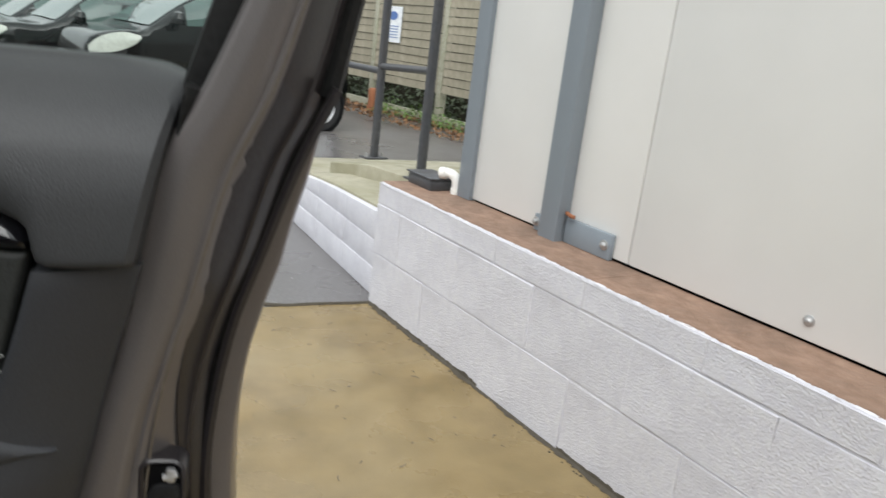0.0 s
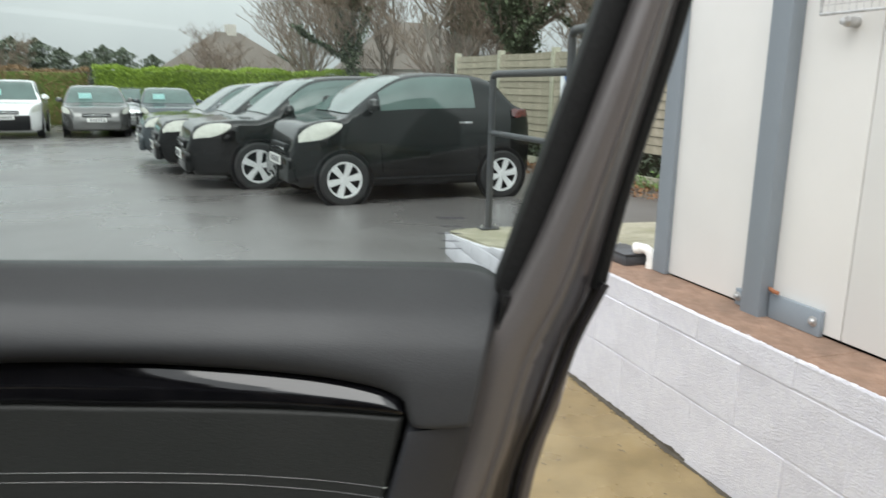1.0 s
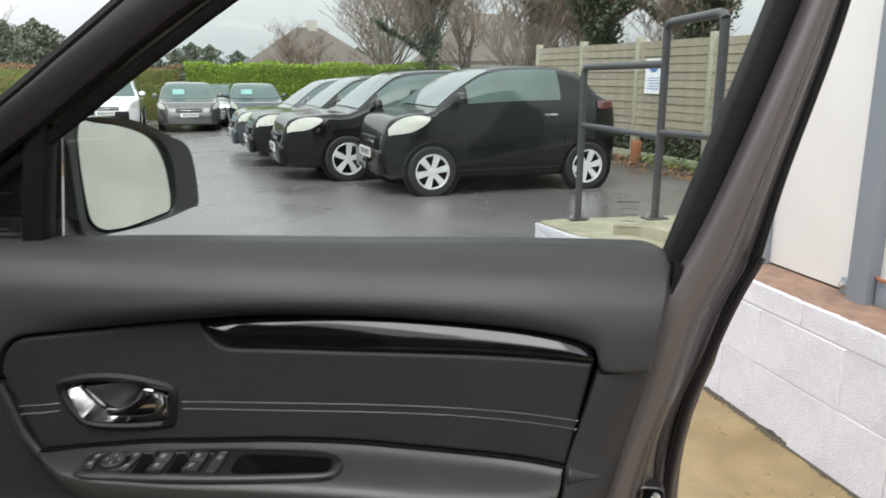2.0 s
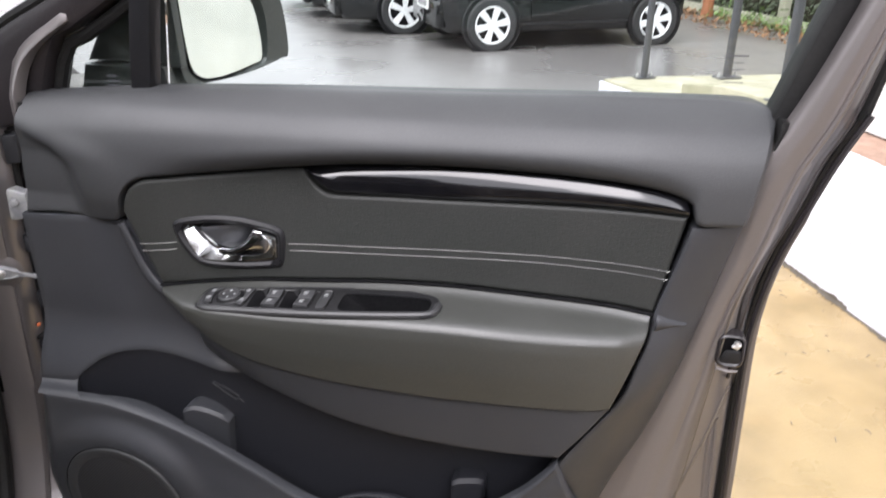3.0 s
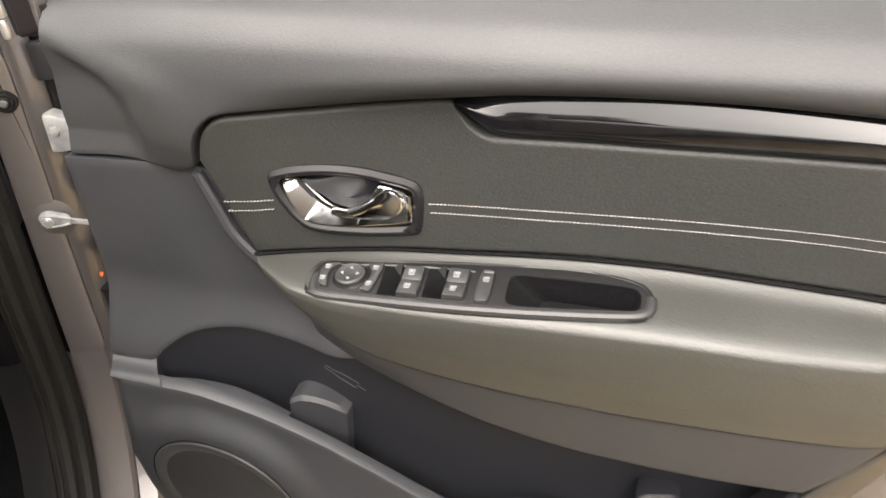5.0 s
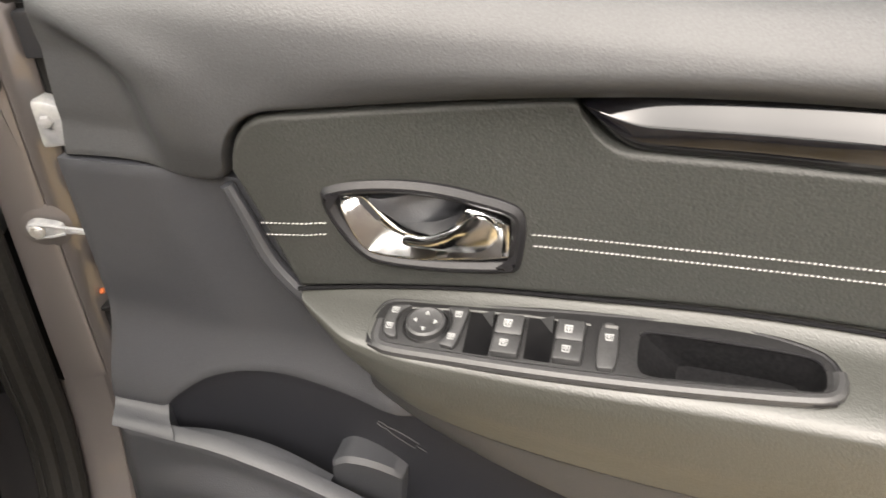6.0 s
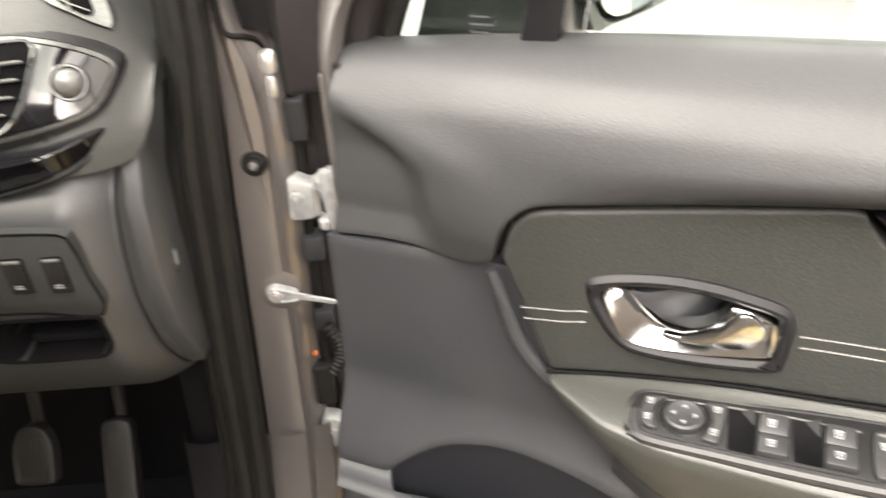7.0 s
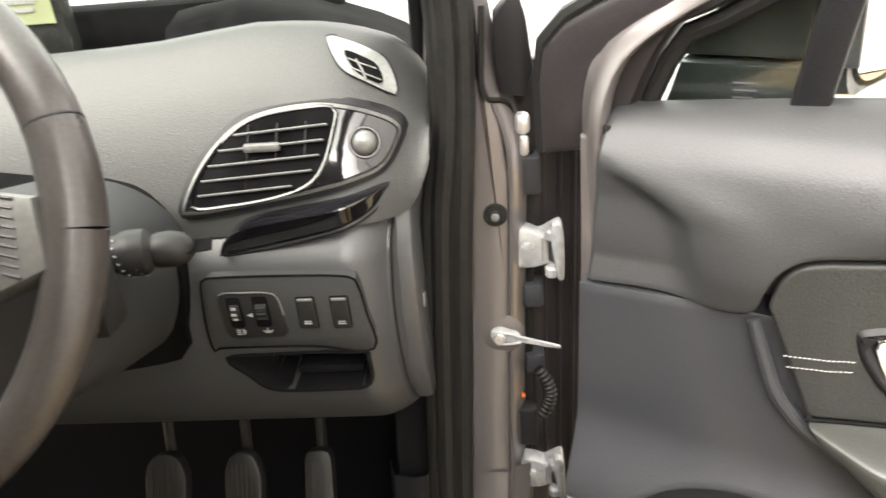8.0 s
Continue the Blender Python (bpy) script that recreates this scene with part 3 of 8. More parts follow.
    # window frame
    front = [(-0.145, 1.080), (-0.10, 1.190), (-0.067, 1.210), (0.058, 1.283), (0.235, 1.400), (0.42, 1.505), (0.62, 1.560), (0.85, 1.568), (1.035, 1.545)]
    outer = [(-0.228, 1.06), (-0.228, 1.165), (-0.195, 1.207), (-0.065, 1.270), (0.045, 1.338), (0.140, 1.402), (0.36, 1.540), (0.60, 1.605), (0.87, 1.612), (1.10, 1.585)]
    fl, ol = curve(front, 40), curve(outer, 40)
    part("window_frame", Geo().prism(fl + ol[::-1], 0.072, 0.135, 0.010), M_FRAME, door, "dark front and top window frame")
    part("window_channel", Geo().tube([(u + 0.008, 0.098, z - 0.010) for u, z in fl], 0.010, 8), M_RUBBER, door)
    part("outer_seal", Geo().tube([(u, 0.088, z + 0.004) for u, z in ol], 0.011, 8), M_RUBBER, door)
    rear_in, rear_out = [(0.925, 1.125), (0.958, 1.235), (1.013, 1.400), (1.055, 1.545)], [(0.996, 1.128), (1.018, 1.235), (1.061, 1.400), (1.096, 1.585)]
    rear = part("rear_window_frame", Geo().prism(curve(rear_in, 16) + curve(rear_out, 16)[::-1], 0.094, 0.135, 0.008), M_PAINT, door, "taupe-grey window frame")
    part("channel_strip", Geo().prism(curve([(0.885, 1.100), (0.93, 1.235), (0.985, 1.400), (1.03, 1.545)], 16) + curve([(0.922, 1.095), (0.959, 1.235), (1.014, 1.400), (1.056, 1.545)], 16)[::-1], 0.074, 0.13, 0.006), M_RUBBER, door, "black window channel")
    fin = curve([(1.055, 1.545), (1.013, 1.400), (0.956, 1.235), (0.912, 1.130), (0.880, 1.075), (0.862, 1.00), (0.850, 0.93), (0.836, 0.86), (0.81, 0.74), (0.77, 0.60), (0.71, 0.42)], 60)
    fout = curve([(1.098, 1.585), (1.063, 1.400), (1.023, 1.235), (1.000, 1.130), (0.976, 1.075), (0.952, 1.00), (0.930, 0.94), (0.916, 0.87), (0.912, 0.74), (0.914, 0.60), (0.914, 0.42)], 60)
    for a, upto, rad, m_line in ((0.56, 60, 0.0012, M_SEALER), (0.84, 44, 0.0030, M_FRAME)):
        v = flange_v(a)
        part("frame_groove", Geo().tube([(p[0] + (q[0] - p[0]) * a, v + 0.0012, p[1] + (q[1] - p[1]) * a) for p, q in list(zip(fin, fout))[:upto]], rad, 6), m_line, rear)
    # shade painted along the outer part of the flange, tapering out above the latch
    g = Geo()
    for k, (p, q) in enumerate(list(zip(fin, fout))[:46]):
        a0 = 0.60 + 0.39 * max(0.0, (k - 30) / 15) ** 1.4
        for j in range(6):
            a = a0 + (1 - a0) * j / 5
            g.v.append((p[0] + (q[0] - p[0]) * a, flange_v(a) - 0.0016 * (j > 0), p[1] + (q[1] - p[1]) * a))
    g.f = [(6 * k + j, 6 * k + j + 1, 6 * k + j + 7, 6 * k + j + 6) for k in range(45) for j in range(5)]
    part("coated_band", g, M_FRAME, rear, "outer flange band darkened for shade")
    part("outer_seal", Geo().tube([(u + 0.004, 0.098, z) for u, z in curve(rear_out, 16)], 0.009, 8), M_RUBBER, door)
    # quarter bar and glass
    part("quarter_bar", Geo().prism(curve([(0.012, 1.118), (0.026, 1.21), (0.042, 1.296)], 8) + curve([(0.045, 1.118), (0.060, 1.21), (0.080, 1.320)], 8)[::-1], 0.084, 0.112, 0.004), M_BLACK, door)
    pane = part("window_glass", Geo().prism([(0.060, 1.115), (0.085, 1.315), (0.245, 1.405), (0.43, 1.508), (0.63, 1.56), (0.85, 1.57), (1.035, 1.545), (0.995, 1.400), (0.90, 1.115)], 0.108, 0.112), M_GLASS, door, "clear tinted side window")
    pane.visible_shadow = False
    for k, (u, w, h) in enumerate(((0.0, 0.028, 0.0016), (0.004, 0.020, 0.0008), (0.000, 0.025, 0.0008), (0.004, 0.018, 0.0008), (0.002, 0.024, 0.0008))):
        part("etched_mark", Geo().box(0.835 + u, 0.1072, 1.196 - 0.008 * k, 0.835 + u + w, 0.1078, 1.196 - 0.008 * k + h), M_INK, pane)
    quarter = part("quarter_glass", Geo().prism([(-0.120, 1.118), (-0.10, 1.19), (-0.062, 1.212), (0.044, 1.278), (0.032, 1.118)], 0.108, 0.112), M_GLASS, door, "fixed quarter window")
    quarter.visible_shadow = False
    part("sill_wiper", Geo().tube([(u, 0.100, z) for u, z in ((-0.12, 1.108), (0.2, 1.120), (0.5, 1.124), (0.89, 1.120))], 0.008, 8), M_RUBBER, door)

    def ins(u, z, s=0, t=0):
        low = interp(u, ((0.03, -0.006), (0.08, -0.006), (0.10, -0.003), (0.16, 0.004), (0.233, 0.010), (0.30, 0.014), (0.405, 0.016), (0.50, 0.014), (0.60, 0.010), (0.715, 0.004), (0.80, -0.002)))
        high = interp(u, ((0.03, 0.0), (0.10, 0.012), (0.15, 0.022), (0.22, 0.033), (0.30, 0.040), (0.40, 0.040), (0.50, 0.036), (0.65, 0.027), (0.80, 0.015)))
        k = min(1.15, max(0.0, (z - 0.875) / 0.145))
        return low * (1 - k) + high * k
    # upper soft trim
    def upper(u, z, s, t):
        v = interp(z, ((0.95, 0.006), (1.00, 0.000), (1.05, 0.004), (1.085, 0.013), (1.112, 0.034), (1.128, 0.062), (1.141, 0.098)))
        bend = interp(z, ((0.95, -0.040), (0.99, -0.043), (1.03, -0.052), (1.055, -0.078), (1.08, -0.125)))
        k = max(0.0, min(1.0, (bend + 0.014 - u) / 0.038))
        fade = max(0.0, min(1.0, (1.095 - z) / 0.045)) * max(0.15, min(1.0, (z - 0.945) / 0.040))
        swell = math.exp(-((u - bend - 0.045) / 0.040) ** 2) * fade
        v += 0.016 * k * k * (3 - 2 * k) * fade - 0.005 * swell + 0.012 * max(0, (u - 0.80) / 0.1) ** 2
        # the lower edge tucks in behind the insert and the strip
        w = max(0.0, (s - 0.66) / 0.34) ** 2 * max(0.0, min(1.0, (u - 0.015) / 0.05)) * max(0.0, min(1.0, (0.822 - u) / 0.03))
        return v + (ins(u, 1.03) - 0.005 - v) * w
    part("upper_trim", Geo().patch([(-0.142, 1.124), (0.065, 1.134), (0.27, 1.138), (0.51, 1.140), (0.73, 1.143), (0.860, 1.142), (0.900, 1.132)],
                                   [(-0.152, 0.9525), (-0.0951, 0.9560), (-0.0505, 0.9540), (-0.0159, 0.9495), (0.0064, 0.9520), (0.0165, 0.9600), (0.0215, 0.9780), (0.0275, 0.9950), (0.0385, 1.0095), (0.0560, 1.0200), (0.0889, 1.0245), (0.1669, 1.0312), (0.2312, 1.0372), (0.2881, 1.0425),
                                    (0.35, 1.0492), (0.4185, 1.0535), (0.4844, 1.0563), (0.5475, 1.0577), (0.608, 1.0575), (0.666, 1.0565), (0.7218, 1.0538), (0.7601, 1.0497), (0.7871, 1.0445), (0.8075, 1.0370), (0.8120, 1.0270), (0.8142, 1.0165), (0.820, 1.0098), (0.850, 1.0092), (0.874, 1.0105)],
                                   upper, 110, 34, 0.006, 0.03), M_SOFT, door, "soft charcoal upper door trim")
    part("trim_end", Geo().patch([(0.902, 1.132), (0.895, 1.09), (0.885, 1.05), (0.874, 1.0100)], [(0.914, 1.128), (0.906, 1.09), (0.895, 1.05), (0.882, 1.0095)],
                                 lambda u, z, s, t: 0.040 + 0.012 * s, 12, 4, 0.004, 0.03, True), M_RUBBER, door)

    # leatherette insert, bowed inwards
    bez = loop([(0.1002, 0.9552), (0.1062, 0.9609), (0.1269, 0.9662), (0.1537, 0.9693), (0.1804, 0.9695), (0.2067, 0.9669), (0.2287, 0.9625), (0.2508, 0.9571), (0.2622, 0.9500), (0.2654, 0.9358), (0.2648, 0.9187), (0.2625, 0.9018),
                (0.2550, 0.8962), (0.2176, 0.8928), (0.1894, 0.8922), (0.1608, 0.8933), (0.1394, 0.8973), (0.1256, 0.9075), (0.1147, 0.9211), (0.1051, 0.9366)], 72)
    well = inset(bez, 0.0055)
    def ins_cut(u, z, s, t):
        return ins(u, z) + (0.060 if 0.10 < u < 0.266 and 0.893 < z < 0.970 and within(well, u, z) else 0.0)
    insert = part("insert_panel", Geo().patch([(0.0276, 0.9700), (0.0307, 0.9866), (0.0360, 1.0000), (0.0451, 1.0104), (0.0595, 1.0172), (0.0889, 1.0208), (0.1669, 1.0275), (0.2312, 1.0333), (0.2881, 1.0385), (0.2968, 1.0318), (0.3103, 1.0161), (0.3277, 1.0062), (0.349, 1.0050), (0.4184, 1.0069), (0.4855, 1.0088), (0.6114, 1.0140), (0.7265, 1.0176), (0.8085, 1.0170)],
                                     [(0.0735, 0.8610), (0.0924, 0.8632), (0.1574, 0.8702), (0.2305, 0.8772), (0.3001, 0.8806), (0.408, 0.8886), (0.5059, 0.8932), (0.5896, 0.8932), (0.7152, 0.8922), (0.7785, 0.8872)], ins_cut, 240, 80, 0.006, 0.02),
                  M_LEATHER, door, "dark leatherette insert with white stitching")
    for path in ([(0.0455, 0.9225), (0.0863, 0.9262), (0.1053, 0.9278), (0.190, 0.930), (0.2734, 0.9313), (0.3469, 0.9337), (0.4184, 0.9364), (0.52, 0.9420), (0.6172, 0.9464), (0.6781, 0.9477), (0.7367, 0.9474), (0.7931, 0.9448)],
                                  [(0.0490, 0.9115), (0.0844, 0.9153), (0.1128, 0.9179), (0.190, 0.9202), (0.2728, 0.9218), (0.3469, 0.9240), (0.4184, 0.9266), (0.52, 0.9322), (0.6181, 0.9368), (0.6793, 0.9377), (0.7381, 0.9371), (0.7915, 0.9339)]):
        path = curve(path, 190)
        g, dip = Geo(), ([], [])
        for k in range(190):
            (u0, z0), (u1, z1) = path[k], path[k + 1]
            if 0.101 < u0 < 0.268:
                continue
            dip[0 if u0 < 0.2 else 1].append((u0, ins(u0, z0) + 0.0006, z0))
            a, b = (u0, z0 - 0.0004), (u0 + (u1 - u0) * 0.80, z0 + (z1 - z0) * 0.80 + 0.0007)
            d0 = ins(*a) - 0.0001
            g.tube([(a[0], d0 + 0.0003, a[1]), ((a[0] + b[0]) / 2, d0 - 0.0002, (a[1] + b[1]) / 2), (b[0], d0 + 0.0003, b[1])], 0.00046, 5)
        tagged(part("stitching", g, M_STITCH, insert, "white saddle stitching"), kind="stuff")
        part("seam_groove", Geo().tube(dip[0], 0.0013, 5).tube(dip[1], 0.0013, 5), M_BLACK, insert)

    # gloss black strip: a flat shelf that faces the sky over a darker face
    def strip_v(u, z, s, t):
        return ins(u, 1.02) + interp(s, ((0.0, 0.0055), (0.42, -0.0045), (0.52, -0.0062), (0.76, -0.0056), (1.0, -0.0008)))
    part("gloss_strip", Geo().patch([(0.2975, 1.0425), (0.35, 1.0470), (0.4185, 1.0512), (0.4844, 1.0540), (0.5475, 1.0552), (0.608, 1.0550), (0.666, 1.0540), (0.7218, 1.0512), (0.7601, 1.0474), (0.7871, 1.0430), (0.8030, 1.0365), (0.8085, 1.0290)],
                                    [(0.2995, 1.0390), (0.3157, 1.0215), (0.3357, 1.0085), (0.3637, 1.0068), (0.419, 1.0083), (0.486, 1.0100), (0.5501, 1.0128), (0.6113, 1.0158), (0.6697, 1.0185), (0.7258, 1.0192), (0.7796, 1.0192), (0.8078, 1.0190)],
                                    strip_v, 80, 30, 0.0015, 0.02), M_PIANO, door, "gloss black trim strip")

    # inner handle, laid on the slope of the insert
    on_ins = Matrix(((1, 0, 0, 0), (0.117, 1, 0.15, 0.0143 - 0.117 * 0.18 - 0.15 * 0.93), (0, 0, 1, 0), (0, 0, 0, 1)))
    hd = part("handle_surround", Geo().rim(bez, inset(bez, 0.0108), -0.0075, 0.020, 0.0042, on_ins), M_BLACK, door, "black door handle surround")
    part("surround_edge", Geo().tube([on_ins @ Vector((u, -0.0030, z)) for u, z in inset(bez, 0.0106)], 0.0009, 5, caps=False), M_BUTTON, hd)
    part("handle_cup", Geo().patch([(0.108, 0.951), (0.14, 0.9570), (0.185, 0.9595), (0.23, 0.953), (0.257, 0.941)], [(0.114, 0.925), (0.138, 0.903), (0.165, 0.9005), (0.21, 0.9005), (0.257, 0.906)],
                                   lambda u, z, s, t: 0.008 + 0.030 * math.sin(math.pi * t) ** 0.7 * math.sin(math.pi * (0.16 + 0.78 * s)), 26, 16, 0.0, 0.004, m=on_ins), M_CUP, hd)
    part("cup_screw_cap", Geo().lathe([(0.0, 0.0035), (0.008, 0.003), (0.0095, 0.0015), (0.010, -0.004)], 22, m=on_ins @ pose(0.184, 0.034, 0.934, 90, 0, 0)), M_BLACK, hd)
    part("cup_floor", Geo().patch([(0.150, 0.9135), (0.166, 0.9205), (0.182, 0.9220), (0.198, 0.9205), (0.210, 0.9150)], [(0.148, 0.905), (0.166, 0.903), (0.182, 0.902), (0.198, 0.902), (0.210, 0.904)],
                                  lambda u, z, s, t: 0.026 - 0.020 * s, 16, 8, 0.002, 0.004, m=on_ins), M_BLACK, hd)
    def lever_v(u, z, s, t):
        ridge = -0.0055 * math.exp(-((s - 0.08) / 0.09) ** 2)
        left = max(0.0, min(1.0, (0.205 - u) / 0.03))
        return ridge + left * (0.0070 - 0.0130 * s) + (1 - left) * (0.0050 - 0.0110 * s ** 0.6)
    lever = part("handle_lever", Geo().patch([(0.1177, 0.9510), (0.126, 0.9529), (0.1338, 0.9540), (0.1416, 0.9473), (0.1526, 0.9354), (0.1662, 0.9253), (0.1824, 0.9230), (0.1961, 0.9272), (0.2074, 0.9349), (0.213, 0.9441), (0.2195, 0.9507), (0.2382, 0.9464), (0.2532, 0.9403)],
                                     [(0.1177, 0.9492), (0.1184, 0.9410), (0.1244, 0.9259), (0.133, 0.9118), (0.1407, 0.9055), (0.161, 0.9029), (0.1894, 0.9028), (0.2309, 0.9067), (0.2540, 0.9110)],
                                     lever_v, 70, 26, 0.0018, 0.012, m=on_ins), M_CHROME, hd, "chrome door lever")
    grip = loop([(0.1675, 0.9205), (0.1693, 0.9150), (0.189, 0.9125), (0.2165, 0.9122), (0.2346, 0.9160), (0.2436, 0.9262), (0.2427, 0.9369), (0.2355, 0.9440), (0.2278, 0.9460), (0.2210, 0.9435), (0.211, 0.9335), (0.203, 0.9280), (0.1825, 0.9200)], 48)
    part("lever_grip", Geo().prism(grip, -0.0062, 0.004, 0.0022, m=on_ins), M_CHROME, lever)
    part("lever_end", Geo().prism([(0.2465, 0.9420), (0.2525, 0.9398), (0.2540, 0.9125), (0.2470, 0.9112), (0.2480, 0.9262)], -0.0058, 0.004, 0.0012, m=on_ins), M_CHROME, lever)
    part("lever_marker", Geo().box(0.2548, -0.004, 0.9255, 0.2568, 0.003, 0.9305, 0.0006, m=on_ins), M_ICON, lever)

    # armrest and lower pad
    def seam_v(u):
        return interp(u, ((0.073, -0.006), (0.10, 0.0), (0.16, 0.008), (0.233, 0.014), (0.30, 0.018), (0.405, 0.020), (0.50, 0.018), (0.60, 0.014), (0.715, 0.007), (0.78, 0.001)))
    def arm(u, z, s, t):
        full = interp(u, ((0.073, -0.012), (0.10, -0.032), (0.14, -0.056), (0.20, -0.066), (0.60, -0.066), (0.68, -0.062), (0.735, -0.052), (0.765, -0.036), (0.78, -0.026)))
        q = interp(s, ((0.0, 0.0), (0.03, 0.07), (0.065, 0.20), (0.10, 0.58), (0.13, 0.80), (0.165, 0.915), (0.22, 0.975), (0.35, 1.0), (0.60, 0.985), (0.80, 0.94), (1.0, 0.88)))
        return seam_v(u) + (full - seam_v(u)) * q
    a_dir = Vector((1, 0.045, 0.060)).normalized()
    b_dir = Vector((0, 1, 0.10))
    b_dir = (b_dir - a_dir * b_dir.dot(a_dir)).normalized()
    n_dir = a_dir.cross(b_dir)
    P = Matrix(((a_dir.x, b_dir.x, n_dir.x, 0.328), (a_dir.y, b_dir.y, n_dir.y, -0.0310), (a_dir.z, b_dir.z, n_dir.z, 0.8668), (0, 0, 0, 1)))
    pad_geo = Geo().patch([(0.0735, 0.8585), (0.0924, 0.8605), (0.1574, 0.8676), (0.2305, 0.8746), (0.3001, 0.8780), (0.408, 0.8860), (0.5059, 0.8906), (0.5896, 0.8906), (0.7152, 0.8896), (0.7775, 0.8846)],
                          [(0.094, 0.8440), (0.120, 0.8360), (0.1497, 0.8200), (0.1707, 0.8060), (0.222, 0.7830), (0.2826, 0.7692), (0.3577, 0.7598), (0.431, 0.7560), (0.502, 0.7545), (0.5704, 0.7562), (0.6361, 0.7580), (0.6999, 0.7600), (0.7344, 0.7640)],
                          arm, 200, 130, 0.003, 0.03)
    # sunk bed for the switch panel
    line = loop([(-0.1735, -0.0140), (-0.1780, 0.0020), (-0.1775, 0.0180), (-0.1705, 0.0315), (-0.155, 0.0350), (-0.07, 0.0372), (0.0, 0.0392), (0.084, 0.0385), (0.124, 0.0338), (0.158, 0.0228), (0.169, 0.0130), (0.1725, 0.0020), (0.1705, -0.0150), (0.163, -0.0225), (0.138, -0.0245), (0.064, -0.0268), (0.0, -0.0268), (-0.058, -0.0250), (-0.102, -0.0225), (-0.149, -0.0190)], 84)
    bed, to_panel = inset(line, 0.005), P.inverted()
    for k, p in enumerate(pad_geo.v):
        q = to_panel @ Vector(p)
        if -0.02 < q.z < 0.02 and abs(q.x) < 0.18 and within(bed, q.x, q.y):
            q.z = -0.030
            pad_geo.v[k] = tuple(P @ q)
    part("armrest", pad_geo, M_ARM, door, "padded charcoal armrest")
    part("armrest_seam", Geo().tube([(u, seam_v(u) - 0.0015, z) for u, z in curve([(0.072, 0.8600), (0.0924, 0.8618), (0.1574, 0.8689), (0.2305, 0.8759), (0.3001, 0.8793), (0.408, 0.8873), (0.5059, 0.8919), (0.5896, 0.8919), (0.7152, 0.8909), (0.779, 0.8859)], 40)], 0.0020, 5), M_DARKFILL, door)
    part("armrest_end_seam", Geo().tube([(u, v, z) for u, v, z in curve([(0.7795, -0.002, 0.887), (0.7745, -0.016, 0.8574), (0.7622, -0.026, 0.8209), (0.7514, -0.037, 0.7891), (0.7372, -0.042, 0.7640)], 20)], 0.0015, 6), M_DARKFILL, door)
    def pad_v(u, z, s, t):
        a, low = arm(u, z, 1.0, t), interp(u, ((0.12, -0.022), (0.20, -0.034), (0.30, -0.042), (0.67, -0.046)))
        return a + 0.0055 + (low - a - 0.003) * s ** 1.4
    part("lower_pad", Geo().patch([(0.150, 0.8190), (0.1707, 0.8040), (0.222, 0.7810), (0.2826, 0.7672), (0.3577, 0.7578), (0.431, 0.7540), (0.502, 0.7525), (0.5704, 0.7542), (0.6361, 0.7560), (0.6999, 0.7580), (0.7344, 0.7618)],
                                  [(0.140, 0.772), (0.165, 0.757), (0.200, 0.740), (0.2466, 0.722), (0.3045, 0.7020), (0.3484, 0.6886), (0.4251, 0.6739), (0.50, 0.6684), (0.573, 0.6669), (0.6426, 0.6700), (0.6720, 0.6730)],
                                  pad_v, 60, 18, 0.0010, 0.055), M_PLASTIC, door)
    part("pad_seam", Geo().tube([(u, arm(u, z, 1.0, 0) + 0.0035, z) for u, z in curve([(0.150, 0.8193), (0.1707, 0.8050), (0.222, 0.7820), (0.2826, 0.7682), (0.3577, 0.7588), (0.431, 0.7550), (0.502, 0.7535), (0.5704, 0.7552), (0.6361, 0.7570), (0.6999, 0.7590), (0.7344, 0.7629)], 40)], 0.0019, 6), M_BLACK, door)
    part("armrest_wing", Geo().patch([(0.783, 0.8895), (0.795, 0.8850), (0.809, 0.8785), (0.8215, 0.8725)], [(0.7800, 0.8640), (0.795, 0.8660), (0.809, 0.8690), (0.8215, 0.8700)], lambda u, z, s, t: -0.008 + 0.022 * t - 0.006 * math.sin(math.pi * s), 12, 6, 0.002, 0.02), M_PLASTIC, door)

    # lower card: back plate, right cheek, front pocket
    def card_v(u, z, s, t):
        down = max(0.0, min(1.0, (0.790 - z) / 0.115))
        down = down * down * (3 - 2 * down)
        back = 0.040 * max(0.0, min(1.0, (u - 0.15) / 0.06))
        fold = 0.006 * max(0.0, min(1.0, (u + 0.075 + 0.35 * (z - 0.95)) / 0.05))
        return 0.007 + back + fold * (1 - down) - 0.038 * down
    part("door_card", Geo().patch([(-0.158, 0.951), (-0.06, 0.954), (-0.012, 0.9515), (0.20, 0.95), (0.60, 0.95), (0.80, 0.95)],
                                  [(-0.164, 0.676), (-0.130, 0.678), (-0.106, 0.680), (-0.0955, 0.6850), (-0.0897, 0.6925), (-0.0747, 0.7056), (-0.0513, 0.7218), (-0.025, 0.7326), (0.0057, 0.7393), (0.0394, 0.7398), (0.0948, 0.7343), (0.1453, 0.7240), (0.188, 0.712), (0.271, 0.690), (0.40, 0.662), (0.52, 0.65), (0.60, 0.65), (0.675, 0.655)],
                                  card_v, 70, 26, 0.002, 0.045), M_PLASTIC, door, "grey moulded door card")
    part("card_ridge", Geo().tube([(u, 0.006, z) for u, z in curve([(0.0150, 0.9500), (0.0270, 0.9163), (0.0400, 0.8800), (0.0560, 0.8560), (0.0800, 0.8320), (0.110, 0.8120)], 20)], [0.0060 + 0.0020 * math.sin(math.pi * k / 20) for k in range(21)], 10), M_PLASTIC, door)
